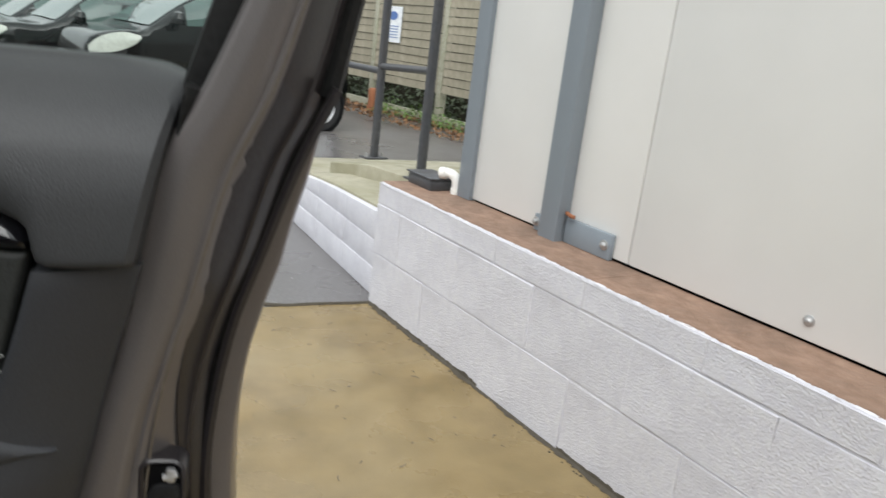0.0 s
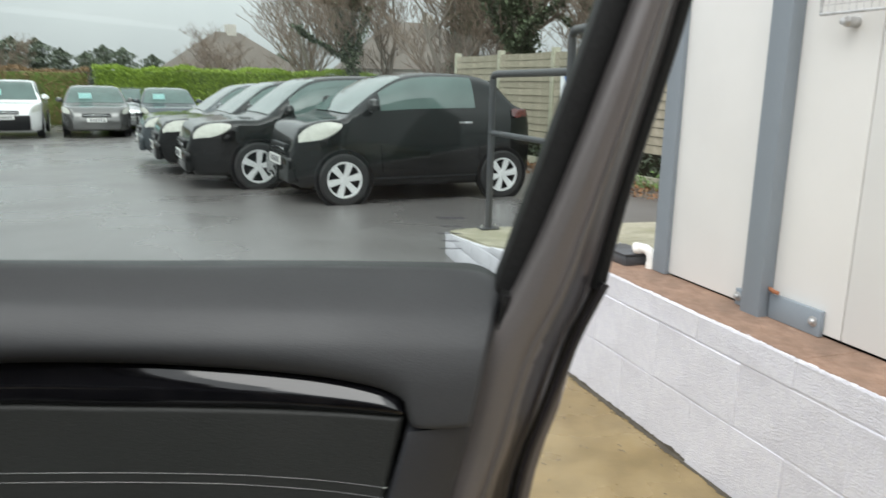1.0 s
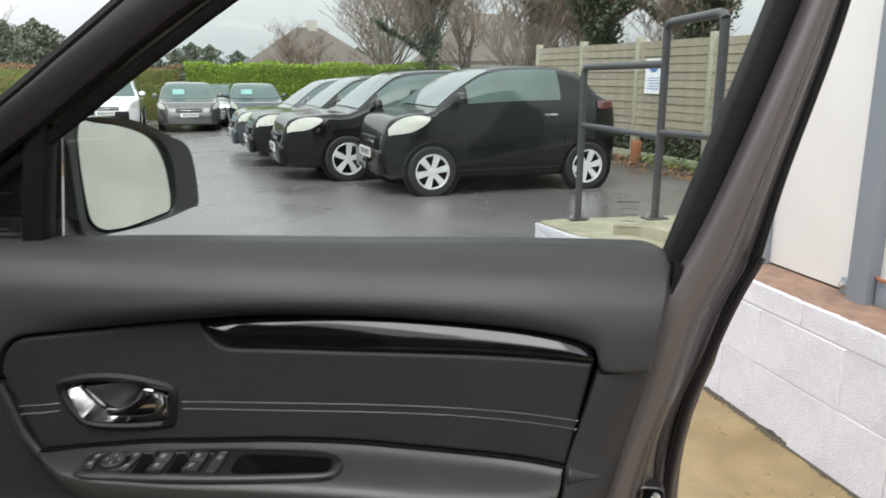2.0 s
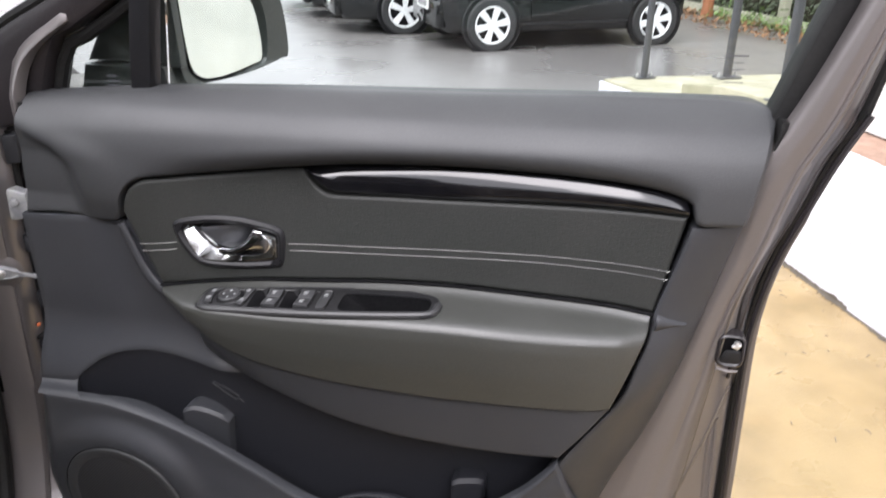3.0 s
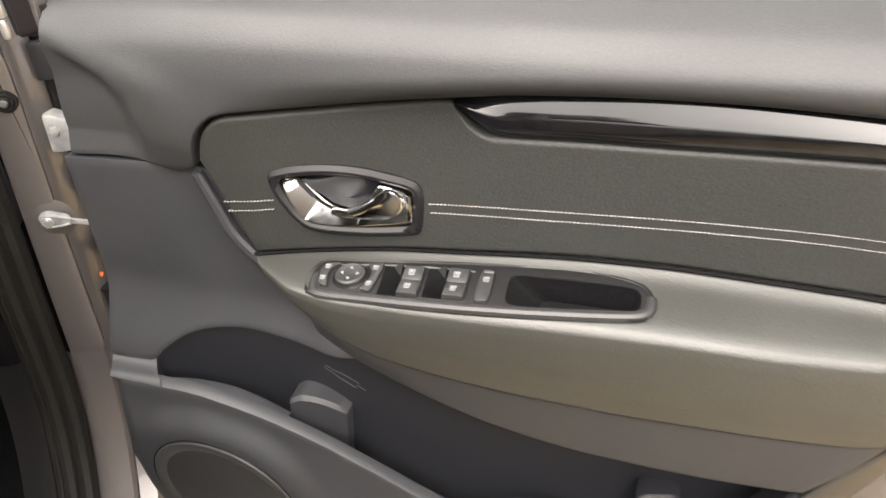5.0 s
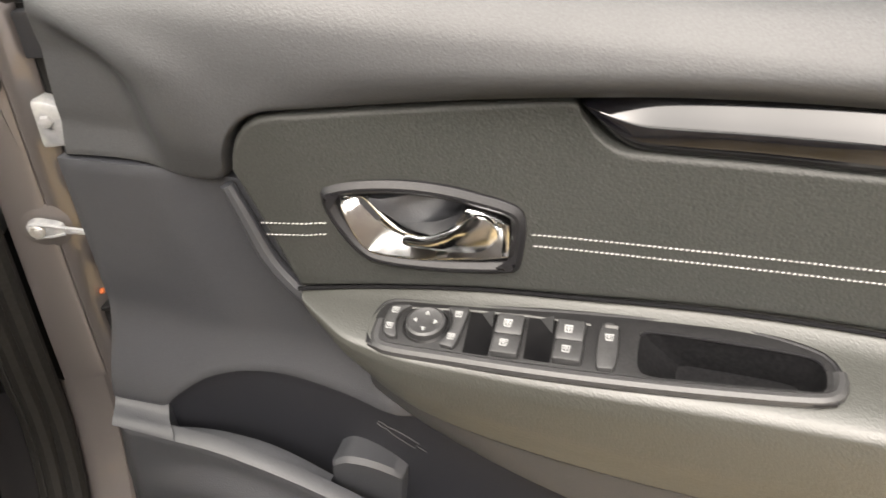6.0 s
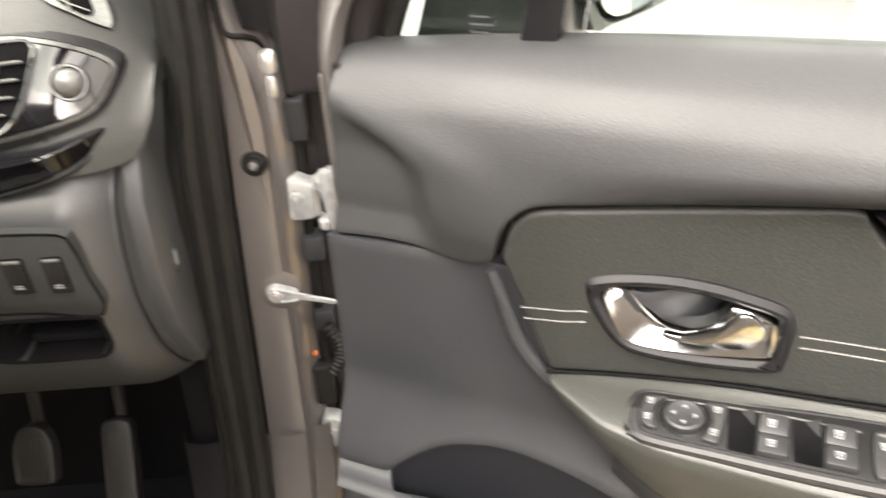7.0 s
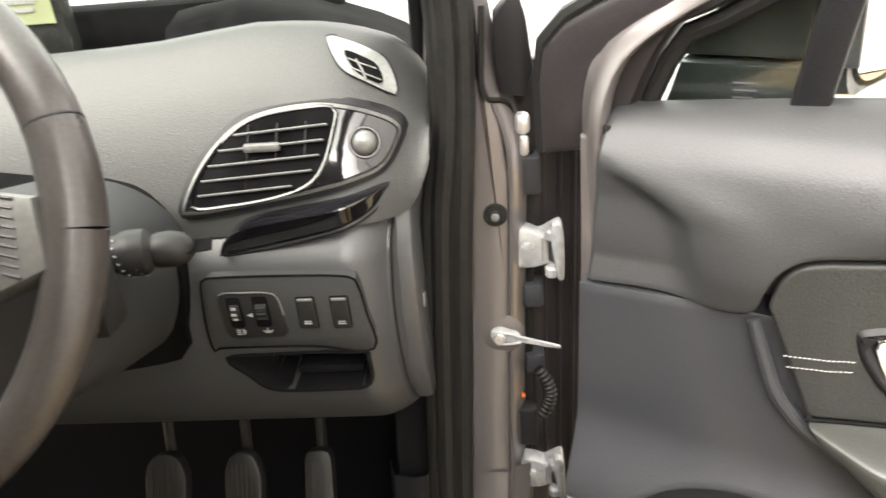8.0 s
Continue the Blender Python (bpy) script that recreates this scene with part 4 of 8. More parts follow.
    def cheek_v(u, z, s, t):
        near = interp(z, ((0.26, -0.010), (0.45, -0.012), (0.58, -0.024), (0.66, -0.040), (0.76, -0.040), (0.83, -0.024), (0.885, -0.006), (0.95, 0.000), (1.01, 0.004)))
        return near + (0.032 - near) * (0.35 * s + 0.65 * s * s)
    part("rear_cheek", Geo().patch([(0.8125, 1.006), (0.8010, 0.963), (0.7865, 0.915), (0.7782, 0.8850), (0.7742, 0.8574), (0.7619, 0.8209), (0.7511, 0.7891), (0.7375, 0.7600), (0.700, 0.703), (0.672, 0.655), (0.635, 0.56), (0.60, 0.45), (0.56, 0.26)],
                                   [(0.876, 1.006), (0.866, 0.968), (0.853, 0.918), (0.845, 0.885), (0.840, 0.861), (0.833, 0.835), (0.823, 0.795), (0.812, 0.760), (0.800, 0.720), (0.780, 0.665), (0.753, 0.603), (0.725, 0.525), (0.699, 0.445), (0.650, 0.26)],
                                   cheek_v, 50, 14, 0.0015, 0.04, True), M_PLASTIC, door, "grey moulded door card")
    lip = [(-0.148, 0.6725), (-0.131, 0.6740), (-0.0771, 0.6735), (-0.0309, 0.6725), (0.013, 0.6645), (0.0555, 0.6533), (0.0973, 0.6390), (0.1379, 0.6214), (0.1781, 0.6010), (0.2183, 0.5790), (0.2583, 0.5565), (0.2992, 0.5370), (0.357, 0.5200), (0.4069, 0.5163), (0.464, 0.5240),
           (0.5036, 0.5360), (0.5414, 0.5515), (0.5779, 0.5738), (0.6196, 0.6060), (0.6458, 0.6334), (0.6707, 0.6640)]

    def front_v(u, z, s, t):
        v = -0.056 - 0.022 * math.sin(math.pi * min(1, 1.1 * s)) + 0.022 * s * s
        k, k2 = min(1, max(0, (u - 0.46) / 0.21)), min(1, max(0, (-0.128 - u) / 0.03))
        v += 0.012 * k ** 1.6 + 0.050 * s * k * k + 0.018 * k2 ** 1.5 - 0.004 * math.exp(-(s / 0.06) ** 2)
        # a flat seat for the speaker
        w = max(0.0, min(1.0, (0.160 - math.hypot(u + 0.0155, z - 0.4905)) / 0.042))
        w = w * w * (3 - 2 * w)
        return v * (1 - w) + w * (-0.0735 - 0.052 * (z - 0.4905) - 0.035 * (u + 0.0155))
    part("pocket_front", Geo().patch(lip, [(-0.192, 0.36), (-0.172, 0.30), (-0.11, 0.262), (0.0, 0.246), (0.20, 0.240), (0.40, 0.240), (0.58, 0.245), (0.66, 0.27), (0.70, 0.36), (0.715, 0.46), (0.72, 0.52)], front_v, 90, 60, 0.006, 0.010), M_PLASTIC, door, "grey door pocket with speaker")
    inner_lip = [(u, z - 0.012) for u, z in lip[2:]]
    def back_v(u):
        return interp(u, ((-0.10, -0.024), (-0.04, -0.006), (0.04, 0.001), (0.20, 0.002), (0.35, 0.008), (0.50, 0.012)))
    # pocket lining, darkened in colour for the shade inside
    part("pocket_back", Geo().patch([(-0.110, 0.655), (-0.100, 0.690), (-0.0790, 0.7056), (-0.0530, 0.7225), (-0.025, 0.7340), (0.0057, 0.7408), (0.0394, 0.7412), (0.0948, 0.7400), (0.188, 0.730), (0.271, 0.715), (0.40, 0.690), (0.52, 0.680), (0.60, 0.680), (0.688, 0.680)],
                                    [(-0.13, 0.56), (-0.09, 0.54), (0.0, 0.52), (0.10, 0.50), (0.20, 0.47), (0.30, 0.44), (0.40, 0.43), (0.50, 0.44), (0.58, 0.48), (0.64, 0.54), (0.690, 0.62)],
                                    lambda u, z, s, t: back_v(u) + 0.004 * s, 50, 14, 0.003, 0.004), M_POCKET, door, "pocket lining darkened for shade")
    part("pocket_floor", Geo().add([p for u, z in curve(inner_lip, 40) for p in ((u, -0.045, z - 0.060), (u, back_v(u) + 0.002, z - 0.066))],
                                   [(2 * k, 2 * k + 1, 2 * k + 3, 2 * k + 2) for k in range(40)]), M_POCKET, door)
    # the two dividers are hollow tongues with rounded tops
    part("pocket_divider", Geo().patch([(0.086, 0.652), (0.1013, 0.6595), (0.123, 0.6545), (0.142, 0.6430), (0.1560, 0.6310)], [(0.076, 0.53), (0.096, 0.53), (0.116, 0.53), (0.132, 0.53), (0.146, 0.53)],
                                       lambda u, z, s, t: -0.032 + 0.018 * t + 0.004 * s, 20, 14, 0.005, 0.028), M_PLASTIC, door)
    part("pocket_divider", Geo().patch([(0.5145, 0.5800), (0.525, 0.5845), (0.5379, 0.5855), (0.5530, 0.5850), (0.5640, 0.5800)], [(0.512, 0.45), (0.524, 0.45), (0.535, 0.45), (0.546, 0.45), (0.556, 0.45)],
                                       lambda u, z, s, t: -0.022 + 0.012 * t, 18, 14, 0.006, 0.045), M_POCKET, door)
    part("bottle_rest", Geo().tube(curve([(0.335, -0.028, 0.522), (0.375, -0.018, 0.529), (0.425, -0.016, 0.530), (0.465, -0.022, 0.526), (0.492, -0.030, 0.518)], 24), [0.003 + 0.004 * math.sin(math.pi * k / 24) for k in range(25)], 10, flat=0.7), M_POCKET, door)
    step = curve([(-0.102, 0.650), (-0.0779, 0.6574), (-0.0368, 0.6640), (0.010, 0.6625), (0.0448, 0.6527), (0.0864, 0.6328)], 30)
    rows = [(0.0, -0.056, -0.004), (0.0, -0.036, 0.001), (0.0, -0.030, -0.001), (0.002, -0.027, -0.030)]
    part("pocket_step", Geo().add([(u + du, v, z + dz) for u, z in step for du, v, dz in rows], [(4 * k + j, 4 * k + j + 1, 4 * k + j + 5, 4 * k + j + 4) for k in range(30) for j in range(3)]), M_PLASTIC, door)
    # shelf that closes the front end of the pocket, rounded round its mouth
    g = Geo()
    for k in range(14):
        for v, z, end, start in ((-0.024, 0.690, -0.0965, -0.164), (-0.030, 0.6805, -0.0950, -0.161), (-0.038, 0.6770, -0.0905, -0.157), (-0.047, 0.6768, -0.0830, -0.152), (-0.055, 0.6765, -0.0750, -0.148), (-0.060, 0.6720, -0.0720, -0.147)):
            g.v.append((start + (end - start) * min(k, 12) / 12, v, z - (0.045 if k == 13 else 0.0)))
    g.f = [(6 * k + j, 6 * k + j + 1, 6 * k + j + 7, 6 * k + j + 6) for k in range(13) for j in range(5)]
    part("pocket_ledge", g, M_PLASTIC, door, angle=60)
    # moulded bottle pictogram, drawn in raised lines
    mark = Matrix.Translation((0.150, 0.0, 0.678)) @ Matrix.Rotation(radians(31), 4, "Y") @ Matrix.Diagonal((0.85, 1, 0.55, 1))
    g = Geo()
    for stroke in (((-0.030, 0.004), (-0.022, 0.005), (-0.018, 0.003), (-0.006, 0.008), (0.024, 0.009)), ((-0.030, -0.004), (-0.022, -0.005), (-0.018, -0.003), (-0.006, -0.008), (0.024, -0.009)), ((-0.030, -0.004), (-0.030, 0.004)), ((0.024, -0.009), (0.024, 0.009)), ((0.026, 0.0), (0.038, 0.0))):
        g.tube([mark @ Vector((x, back_v(0.148) - 0.0005, z)) for x, z in stroke], 0.0005, 5)
    part("moulded_mark", g, M_SOFT, door, "small moulded bottle pictogram")
    # speaker: sunk ring, black joint round it and a domed perforated grille
    at_spk = pose(-0.0155, -0.0735, 0.4905, 93, 0, -2)
    spk = part("speaker_ring", Geo().lathe([(0.0900, -0.0010), (0.0935, 0.0012), (0.0985, 0.0022), (0.1040, 0.0030), (0.1075, 0.0024), (0.1092, 0.0002), (0.1095, -0.020)], 56, m=at_spk, caps=False), M_SOFT, door)
    part("ring_joint", Geo().lathe([(0.1090, 0.0004), (0.1098, 0.0010), (0.1110, 0.0008), (0.1116, -0.006)], 56, m=at_spk, caps=False), M_VOID, spk)
    part("speaker_grille", Geo().lathe([(0.0, 0.0050), (0.03, 0.0046), (0.06, 0.0034), (0.080, 0.0018), (0.0905, 0.0)], 56, m=at_spk), M_GRILLE, spk, "perforated speaker grille")

    # switch panel let into the top of the armrest
    cup_hole = loop([(0.0345, 0.0040), (0.0360, 0.0200), (0.0420, 0.0250), (0.070, 0.0240), (0.1034, 0.0215), (0.135, 0.0185), (0.1560, 0.0145), (0.1620, 0.0080), (0.1630, -0.0030), (0.1610, -0.0135), (0.1540, -0.0160), (0.1388, -0.0162), (0.0828, -0.0180), (0.045, -0.0182), (0.0355, -0.0120)], 60)
    sw = part("switch_panel", switch_plate(line, cup_hole), M_BUTTON, door, "black window switch panel", m=P)
    part("panel_edge", Geo().tube([(x, y, 0.0014) for x, y in line + line[:1]], 0.0032, 8, caps=False), M_BLACK, sw)
    part("panel_edge", Geo().tube([(-0.150, 0.0262, 0.0046), (-0.10, 0.0290, 0.0048), (-0.05, 0.0290, 0.0048), (-0.002, 0.0262, 0.0046)], 0.0009, 6), M_VANE, sw, "fine bright panel edge")
    part("front_lip", Geo().tube([(x, y, 0.0012) for x, y in curve([(-0.1700, 0.0100), (-0.1690, -0.0050), (-0.160, -0.0165), (-0.102, -0.0205), (-0.058, -0.0228), (0.0, -0.0245), (0.064, -0.0245), (0.138, -0.0222), (0.164, -0.0185), (0.1715, -0.0080), (0.1720, 0.0030)], 60)], 0.0058, 10), M_SWITCH, sw)
    # mirror joystick in its round well
    part("joystick_ring", Geo().lathe([(0.0172, 0.0046), (0.0185, 0.0062), (0.0198, 0.0046)], 36, m=pose(-0.1315, 0.0090, 0), caps=False), M_BUTTON, sw)
    stick = part("mirror_joystick", Geo().lathe([(0.0, 0.0085), (0.010, 0.0090), (0.0140, 0.0105), (0.0160, 0.0095), (0.0168, 0.006), (0.0168, 0.0)], 36, m=pose(-0.1315, 0.0090, 0)), M_SWITCH, sw)
    for a in (0, 90, 180, 270):
        part("symbol", Geo().prism([(-0.0019, 0.0072), (0.0019, 0.0072), (0.0, 0.0102)], 0.0102, 0.0085, plane="xy", m=pose(-0.1315, 0.0090, 0.0005, 0, 0, a)), M_ICON, stick)
    def window_icon(w, h, z, cx=0.0, cy=0.0):
        """A printed car window: an outlined pane with bars in it, tapered to the foot."""
        g = Geo()
        for x0, x1, y0, y1 in ((-1.0, -0.72, -1, 1), (0.72, 1.0, -1, 1), (-0.72, 0.72, 0.72, 1), (-0.72, 0.72, -1, -0.74), (-0.16, 0.16, -0.5, 0.72), (-0.50, -0.30, -0.1, 0.5), (0.30, 0.50, -0.1, 0.5)):
            g.prism([(cx + w * x0 * (0.89 + 0.11 * y), cy + h * y) for x0, y in ((x0, y1), (x1, y1), (x1, y0), (x0, y0))], z, z - 0.0008, plane="xy")
        return g
    def rocker(outline, z0, tall, r=0.0016):
        return Geo().prism(outline, tall, z0, r, plane="xy")
    # curved rockers each side of the joystick
    left_r = loop([(-0.1525, 0.0270), (-0.1635, 0.0250), (-0.1665, 0.0120), (-0.1640, -0.0030), (-0.1585, -0.0085), (-0.1515, -0.0085), (-0.1545, 0.0020), (-0.1560, 0.0110), (-0.1535, 0.0200), (-0.1475, 0.0262)], 36)
    right_r = loop([(-0.1165, 0.0282), (-0.1075, 0.0290), (-0.0995, 0.0285), (-0.1005, 0.0080), (-0.1035, -0.0125), (-0.1100, -0.0128), (-0.1160, -0.0118), (-0.1125, -0.0040), (-0.1090, 0.0080), (-0.1120, 0.0200)], 36)
    for outline, marks in ((left_r, ((-0.1595, 0.0190), (-0.1600, 0.0015))), (right_r, ((-0.1065, 0.0205), (-0.1075, -0.0035)))):
        b = part("rocker_switch", rocker(outline, 0.001, 0.0085), M_SWITCH, sw)
        for cx, cy in marks:
            part("symbol", window_icon(0.0031, 0.0031, 0.0089, cx, cy), M_ICON, b)
    # two banks of window switches with a finger well before each
    for x0, tilt in ((-0.0750, -1.5), (-0.0275, -2.0)):
        well = [(x0 - 0.0230, 0.0275), (x0 - 0.0015, 0.0275), (x0 - 0.0015, -0.0160), (x0 - 0.0215, -0.0150)]
        # thin black sheet paints the shade of the well
        part("switch_well", Geo().prism(well, 0.0049, 0.0040, plane="xy"), M_VOID, sw)
        part("well_wall", Geo().add([(x0 - 0.0030, 0.0270, 0.0105), (x0 - 0.0030, 0.0130, 0.0050), (x0 - 0.0140, 0.0270, 0.0050), (x0 - 0.0030, 0.0270, 0.0050)], [(0, 2, 1), (0, 1, 3), (0, 3, 2), (1, 2, 3)]), M_BUTTON, sw)
        for cy, h, ang in ((0.0160, 0.0200, 6), (-0.0060, 0.0210, -4)):
            w = 0.0220
            m = pose(x0 + w / 2, cy, 0, ang, 0, tilt)
            b = part("window_switch", Geo().box(-w / 2, -h / 2, 0.001, w / 2, h / 2, 0.0100, 0.0022), M_SWITCH, sw, m=m)
            part("symbol", window_icon(0.0033, 0.0036, 0.0104, -0.0015), M_ICON, b)
    lock = part("lock_switch", rocker(loop([(0.0075, 0.0255), (0.0180, 0.0240), (0.0200, 0.0030), (0.0185, -0.0170), (0.0120, -0.0185), (0.0055, -0.0175), (0.0045, 0.0030)], 30), 0.001, 0.0090), M_SWITCH, sw)
    part("symbol", window_icon(0.0033, 0.0033, 0.0094, 0.0130, 0.0112), M_ICON, lock)
    part("lock_light", Geo().box(0.0080, 0.0215, 0.0086, 0.0178, 0.0245, 0.0093, 0.0002, m=pose(0, 0, 0, 0, 0, -3)), M_VANE, lock)
    # finger recess with a sloping front wall
    nc = len(cup_hole)
    mid_cup = [(0.0400 + (x - 0.0345) * 0.945, y * 0.95, -0.004) for x, y in cup_hole]
    low_cup = [(0.0640 + (x - 0.0345) * 0.70, y * 0.86, -0.0270) for x, y in cup_hole]
    # recess walls and floor carry painted-in shade
    part("pull_cup", Geo().add([(x, y, 0.0045) for x, y in cup_hole] + mid_cup + low_cup, [(i * nc + k, i * nc + (k + 1) % nc, (i + 1) * nc + (k + 1) % nc, (i + 1) * nc + k) for i in range(2) for k in range(nc)] + [tuple(2 * nc + k for k in range(nc))]), M_CUP, sw, "finger recess darkened for shade")
    part("pull_cup_rim", Geo().tube([(x, y, 0.0046) for x, y in cup_hole[3:30]], 0.0012, 6), M_BLACK, sw)

    # door front edge
    part("front_edge_seal", Geo().tube(curve([(-0.139, 0.036, 1.115), (-0.137, 0.034, 0.95), (-0.142, 0.034, 0.78), (-0.148, 0.034, 0.58), (-0.150, 0.034, 0.44)], 24), 0.004, 8), M_RUBBER, door)

    # wing mirror
    mw = pose(0.090, 0.276, 1.186, 0, 0, 69)
    out = loop([(-0.1145, 0.1006), (-0.0837, 0.1120), (-0.0078, 0.1050), (0.0641, 0.0742), (0.1051, 0.0456), (0.1149, -0.0430), (0.0973, -0.0531), (0.0188, -0.0662), (-0.0663, -0.0690), (-0.1108, -0.0640), (-0.1233, 0.0121)], 60)
    face = loop([(-0.0961, 0.0964), (-0.0600, 0.1017), (-0.0007, 0.0886), (0.0441, 0.0640), (0.0631, 0.0215), (0.0596, -0.0441), (0.0300, -0.0560), (-0.0478, -0.0638), (-0.0898, -0.0537), (-0.1016, -0.0160)], 60)
    rings = [[(x, 0.012, z) for x, z in inset(face, 0.004)], [(x, 0.010, z) for x, z in inset(face, -0.001)], [(x, -0.001, z) for x, z in inset(face, -0.005)], [(x * 0.97 + 0.03 * p, -0.004, z * 0.97 + 0.03 * q) for (x, z), (p, q) in zip(out, face)]]
    for sc, d, sh in ((1.0, 0.002, 0), (1.015, 0.022, -0.004), (0.99, 0.055, -0.02), (0.86, 0.085, -0.035), (0.60, 0.105, -0.045), (0.25, 0.112, -0.05)):
        rings.append([(x * sc + sh, d, z * sc) for x, z in out])
    n = len(out)
    g = Geo().add([p for r in rings for p in r], [(i * n + k, i * n + (k + 1) % n, (i + 1) * n + (k + 1) % n, (i + 1) * n + k) for i in range(len(rings) - 1) for k in range(n)] + [tuple((len(rings) - 1) * n + k for k in range(n)), tuple(range(n))[::-1]])
    housing = part("mirror_housing", g, M_SLATEPL, door, "black wing mirror housing", m=mw)
    part("mirror_glass", Geo().prism(face, 0.0, 0.003, 0.0, m=pose(0, 0.004, 0, -3.5, 0, 3.5)), M_MIRROR, housing)
    part("mirror_foot", Geo().prism([(-0.100, 1.158), (-0.077, 1.195), (-0.040, 1.247), (-0.013, 1.279), (0.0154, 1.289), (0.032, 1.290), (0.034, 1.156)], 0.148, 0.225, 0.006), M_SLATEPL, door, "wet black mirror foot")
    part("mirror_arm", Geo().prism([(0.028, 1.150), (0.030, 1.286), (0.050, 1.287), (0.059, 1.255), (0.061, 1.200), (0.062, 1.150)], 0.150, 0.166, 0.003), M_SLATEPL, door)
    part("mirror_base", Geo().prism([(-0.130, 1.06), (-0.108, 1.125), (-0.099, 1.1545), (0.040, 1.152), (0.046, 1.06)], 0.138, 0.200, 0.004), M_SLATEPL, door)
    for k in range(4):
        part("etched_mark", Geo().box(-0.040, 0.1072, 1.122 + 0.007 * k, -0.018 - 0.004 * (k % 2), 0.1078, 1.1235 + 0.007 * k), M_INK, quarter)
    return door


def switch_plate(line, hole):
    """A plate with a rounded rim and a hole in it, lying in the xy plane."""
    bm = bmesh.new()
    rings = []
    for d, z in ((0.0, -0.012), (0.0, 0.0015), (0.001, 0.0035), (0.003, 0.0045)):
        rings.append([bm.verts.new((x, y, z)) for x, y in inset(line, d)])
    n = len(line)
    for a, b in zip(rings, rings[1:]):
        for k in range(n):
            bm.faces.new((a[k], a[(k + 1) % n], b[(k + 1) % n], b[k]))
    inner = [bm.verts.new((x, y, 0.0045)) for x, y in hole]
    m = len(inner)
    edges = [bm.edges.new((inner[k], inner[(k + 1) % m])) for k in range(m)]
    edges += [bm.edges.get((rings[-1][k], rings[-1][(k + 1) % n])) for k in range(n)]
    bmesh.ops.triangle_fill(bm, use_beauty=True, use_dissolve=False, edges=edges)
    bm.verts.index_update()
    g = Geo().add([v.co.copy() for v in bm.verts], [[v.index for v in f.verts] for f in bm.faces])
    bm.free()
    return g


def rim_flat_at(self, outline, w, z):
    """A thin flat ring lying in the xy plane."""
    inner = inset(outline, w)
    n = len(outline)
    verts = [(x, y, z - 0.0012) for x, y in outline] + [(x, y, z) for x, y in outline] + [(x, y, z) for x, y in inner] + [(x, y, z - 0.0012) for x, y in inner]
    return self.add(verts, [(i * n + k, i * n + (k + 1) % n, (i + 1) * n + (k + 1) % n, (i + 1) * n + k) for i in range(3) for k in range(n)])


def rim_flat(self, w, h, z):
    """A small printed window symbol: a frame with a bar."""
    rim_flat_at(self, rrect(-w, -h, w, h, 0.0012, 2), 0.0006, z)
    return self.box(-w * 0.9, -0.0003, z - 0.001, w * 0.9, 0.0003, z, 0).box(-0.0003, -h * 0.9, z - 0.001, 0.0003, h * 0.9, z, 0)


Geo.rim_flat_at, Geo.rim_flat = rim_flat_at, rim_flat


def grille_mat():
    """Perforated moulding: rows of small dark holes."""
    m = bpy.data.materials.new("perforated_grille")
    m.use_nodes = True
    nt = m.node_tree
    b = nt.nodes["Principled BSDF"]
    b.inputs["Roughness"].default_value = 0.5
    tc = nt.nodes.new("ShaderNodeTexCoord")
    vo = nt.nodes.new("ShaderNodeTexVoronoi")
    vo.inputs["Scale"].default_value = 270
    vo.inputs["Randomness"].default_value = 0.0
    mp = nt.nodes.new("ShaderNodeMapping")
    mp.inputs["Scale"].default_value = (1.0, 0.0, 1.0)
    mp.inputs["Rotation"].default_value = (0.0, 0.78, 0.0)
    nt.links.new(tc.outputs["Object"], mp.inputs["Vector"])
    nt.links.new(mp.outputs["Vector"], vo.inputs["Vector"])
    r = nt.nodes.new("ShaderNodeValToRGB")
    r.color_ramp.elements[0].position, r.color_ramp.elements[0].color = 0.40, (0.006, 0.006, 0.0065, 1)
    r.color_ramp.elements[1].position, r.color_ramp.elements[1].color = 0.52, (0.030, 0.031, 0.034, 1)
    nt.links.new(vo.outputs["Distance"], r.inputs["Fac"])
    nt.links.new(r.outputs["Color"], b.inputs["Base Color"])
    return m


M_GRILLE = grille_mat()
build_door()


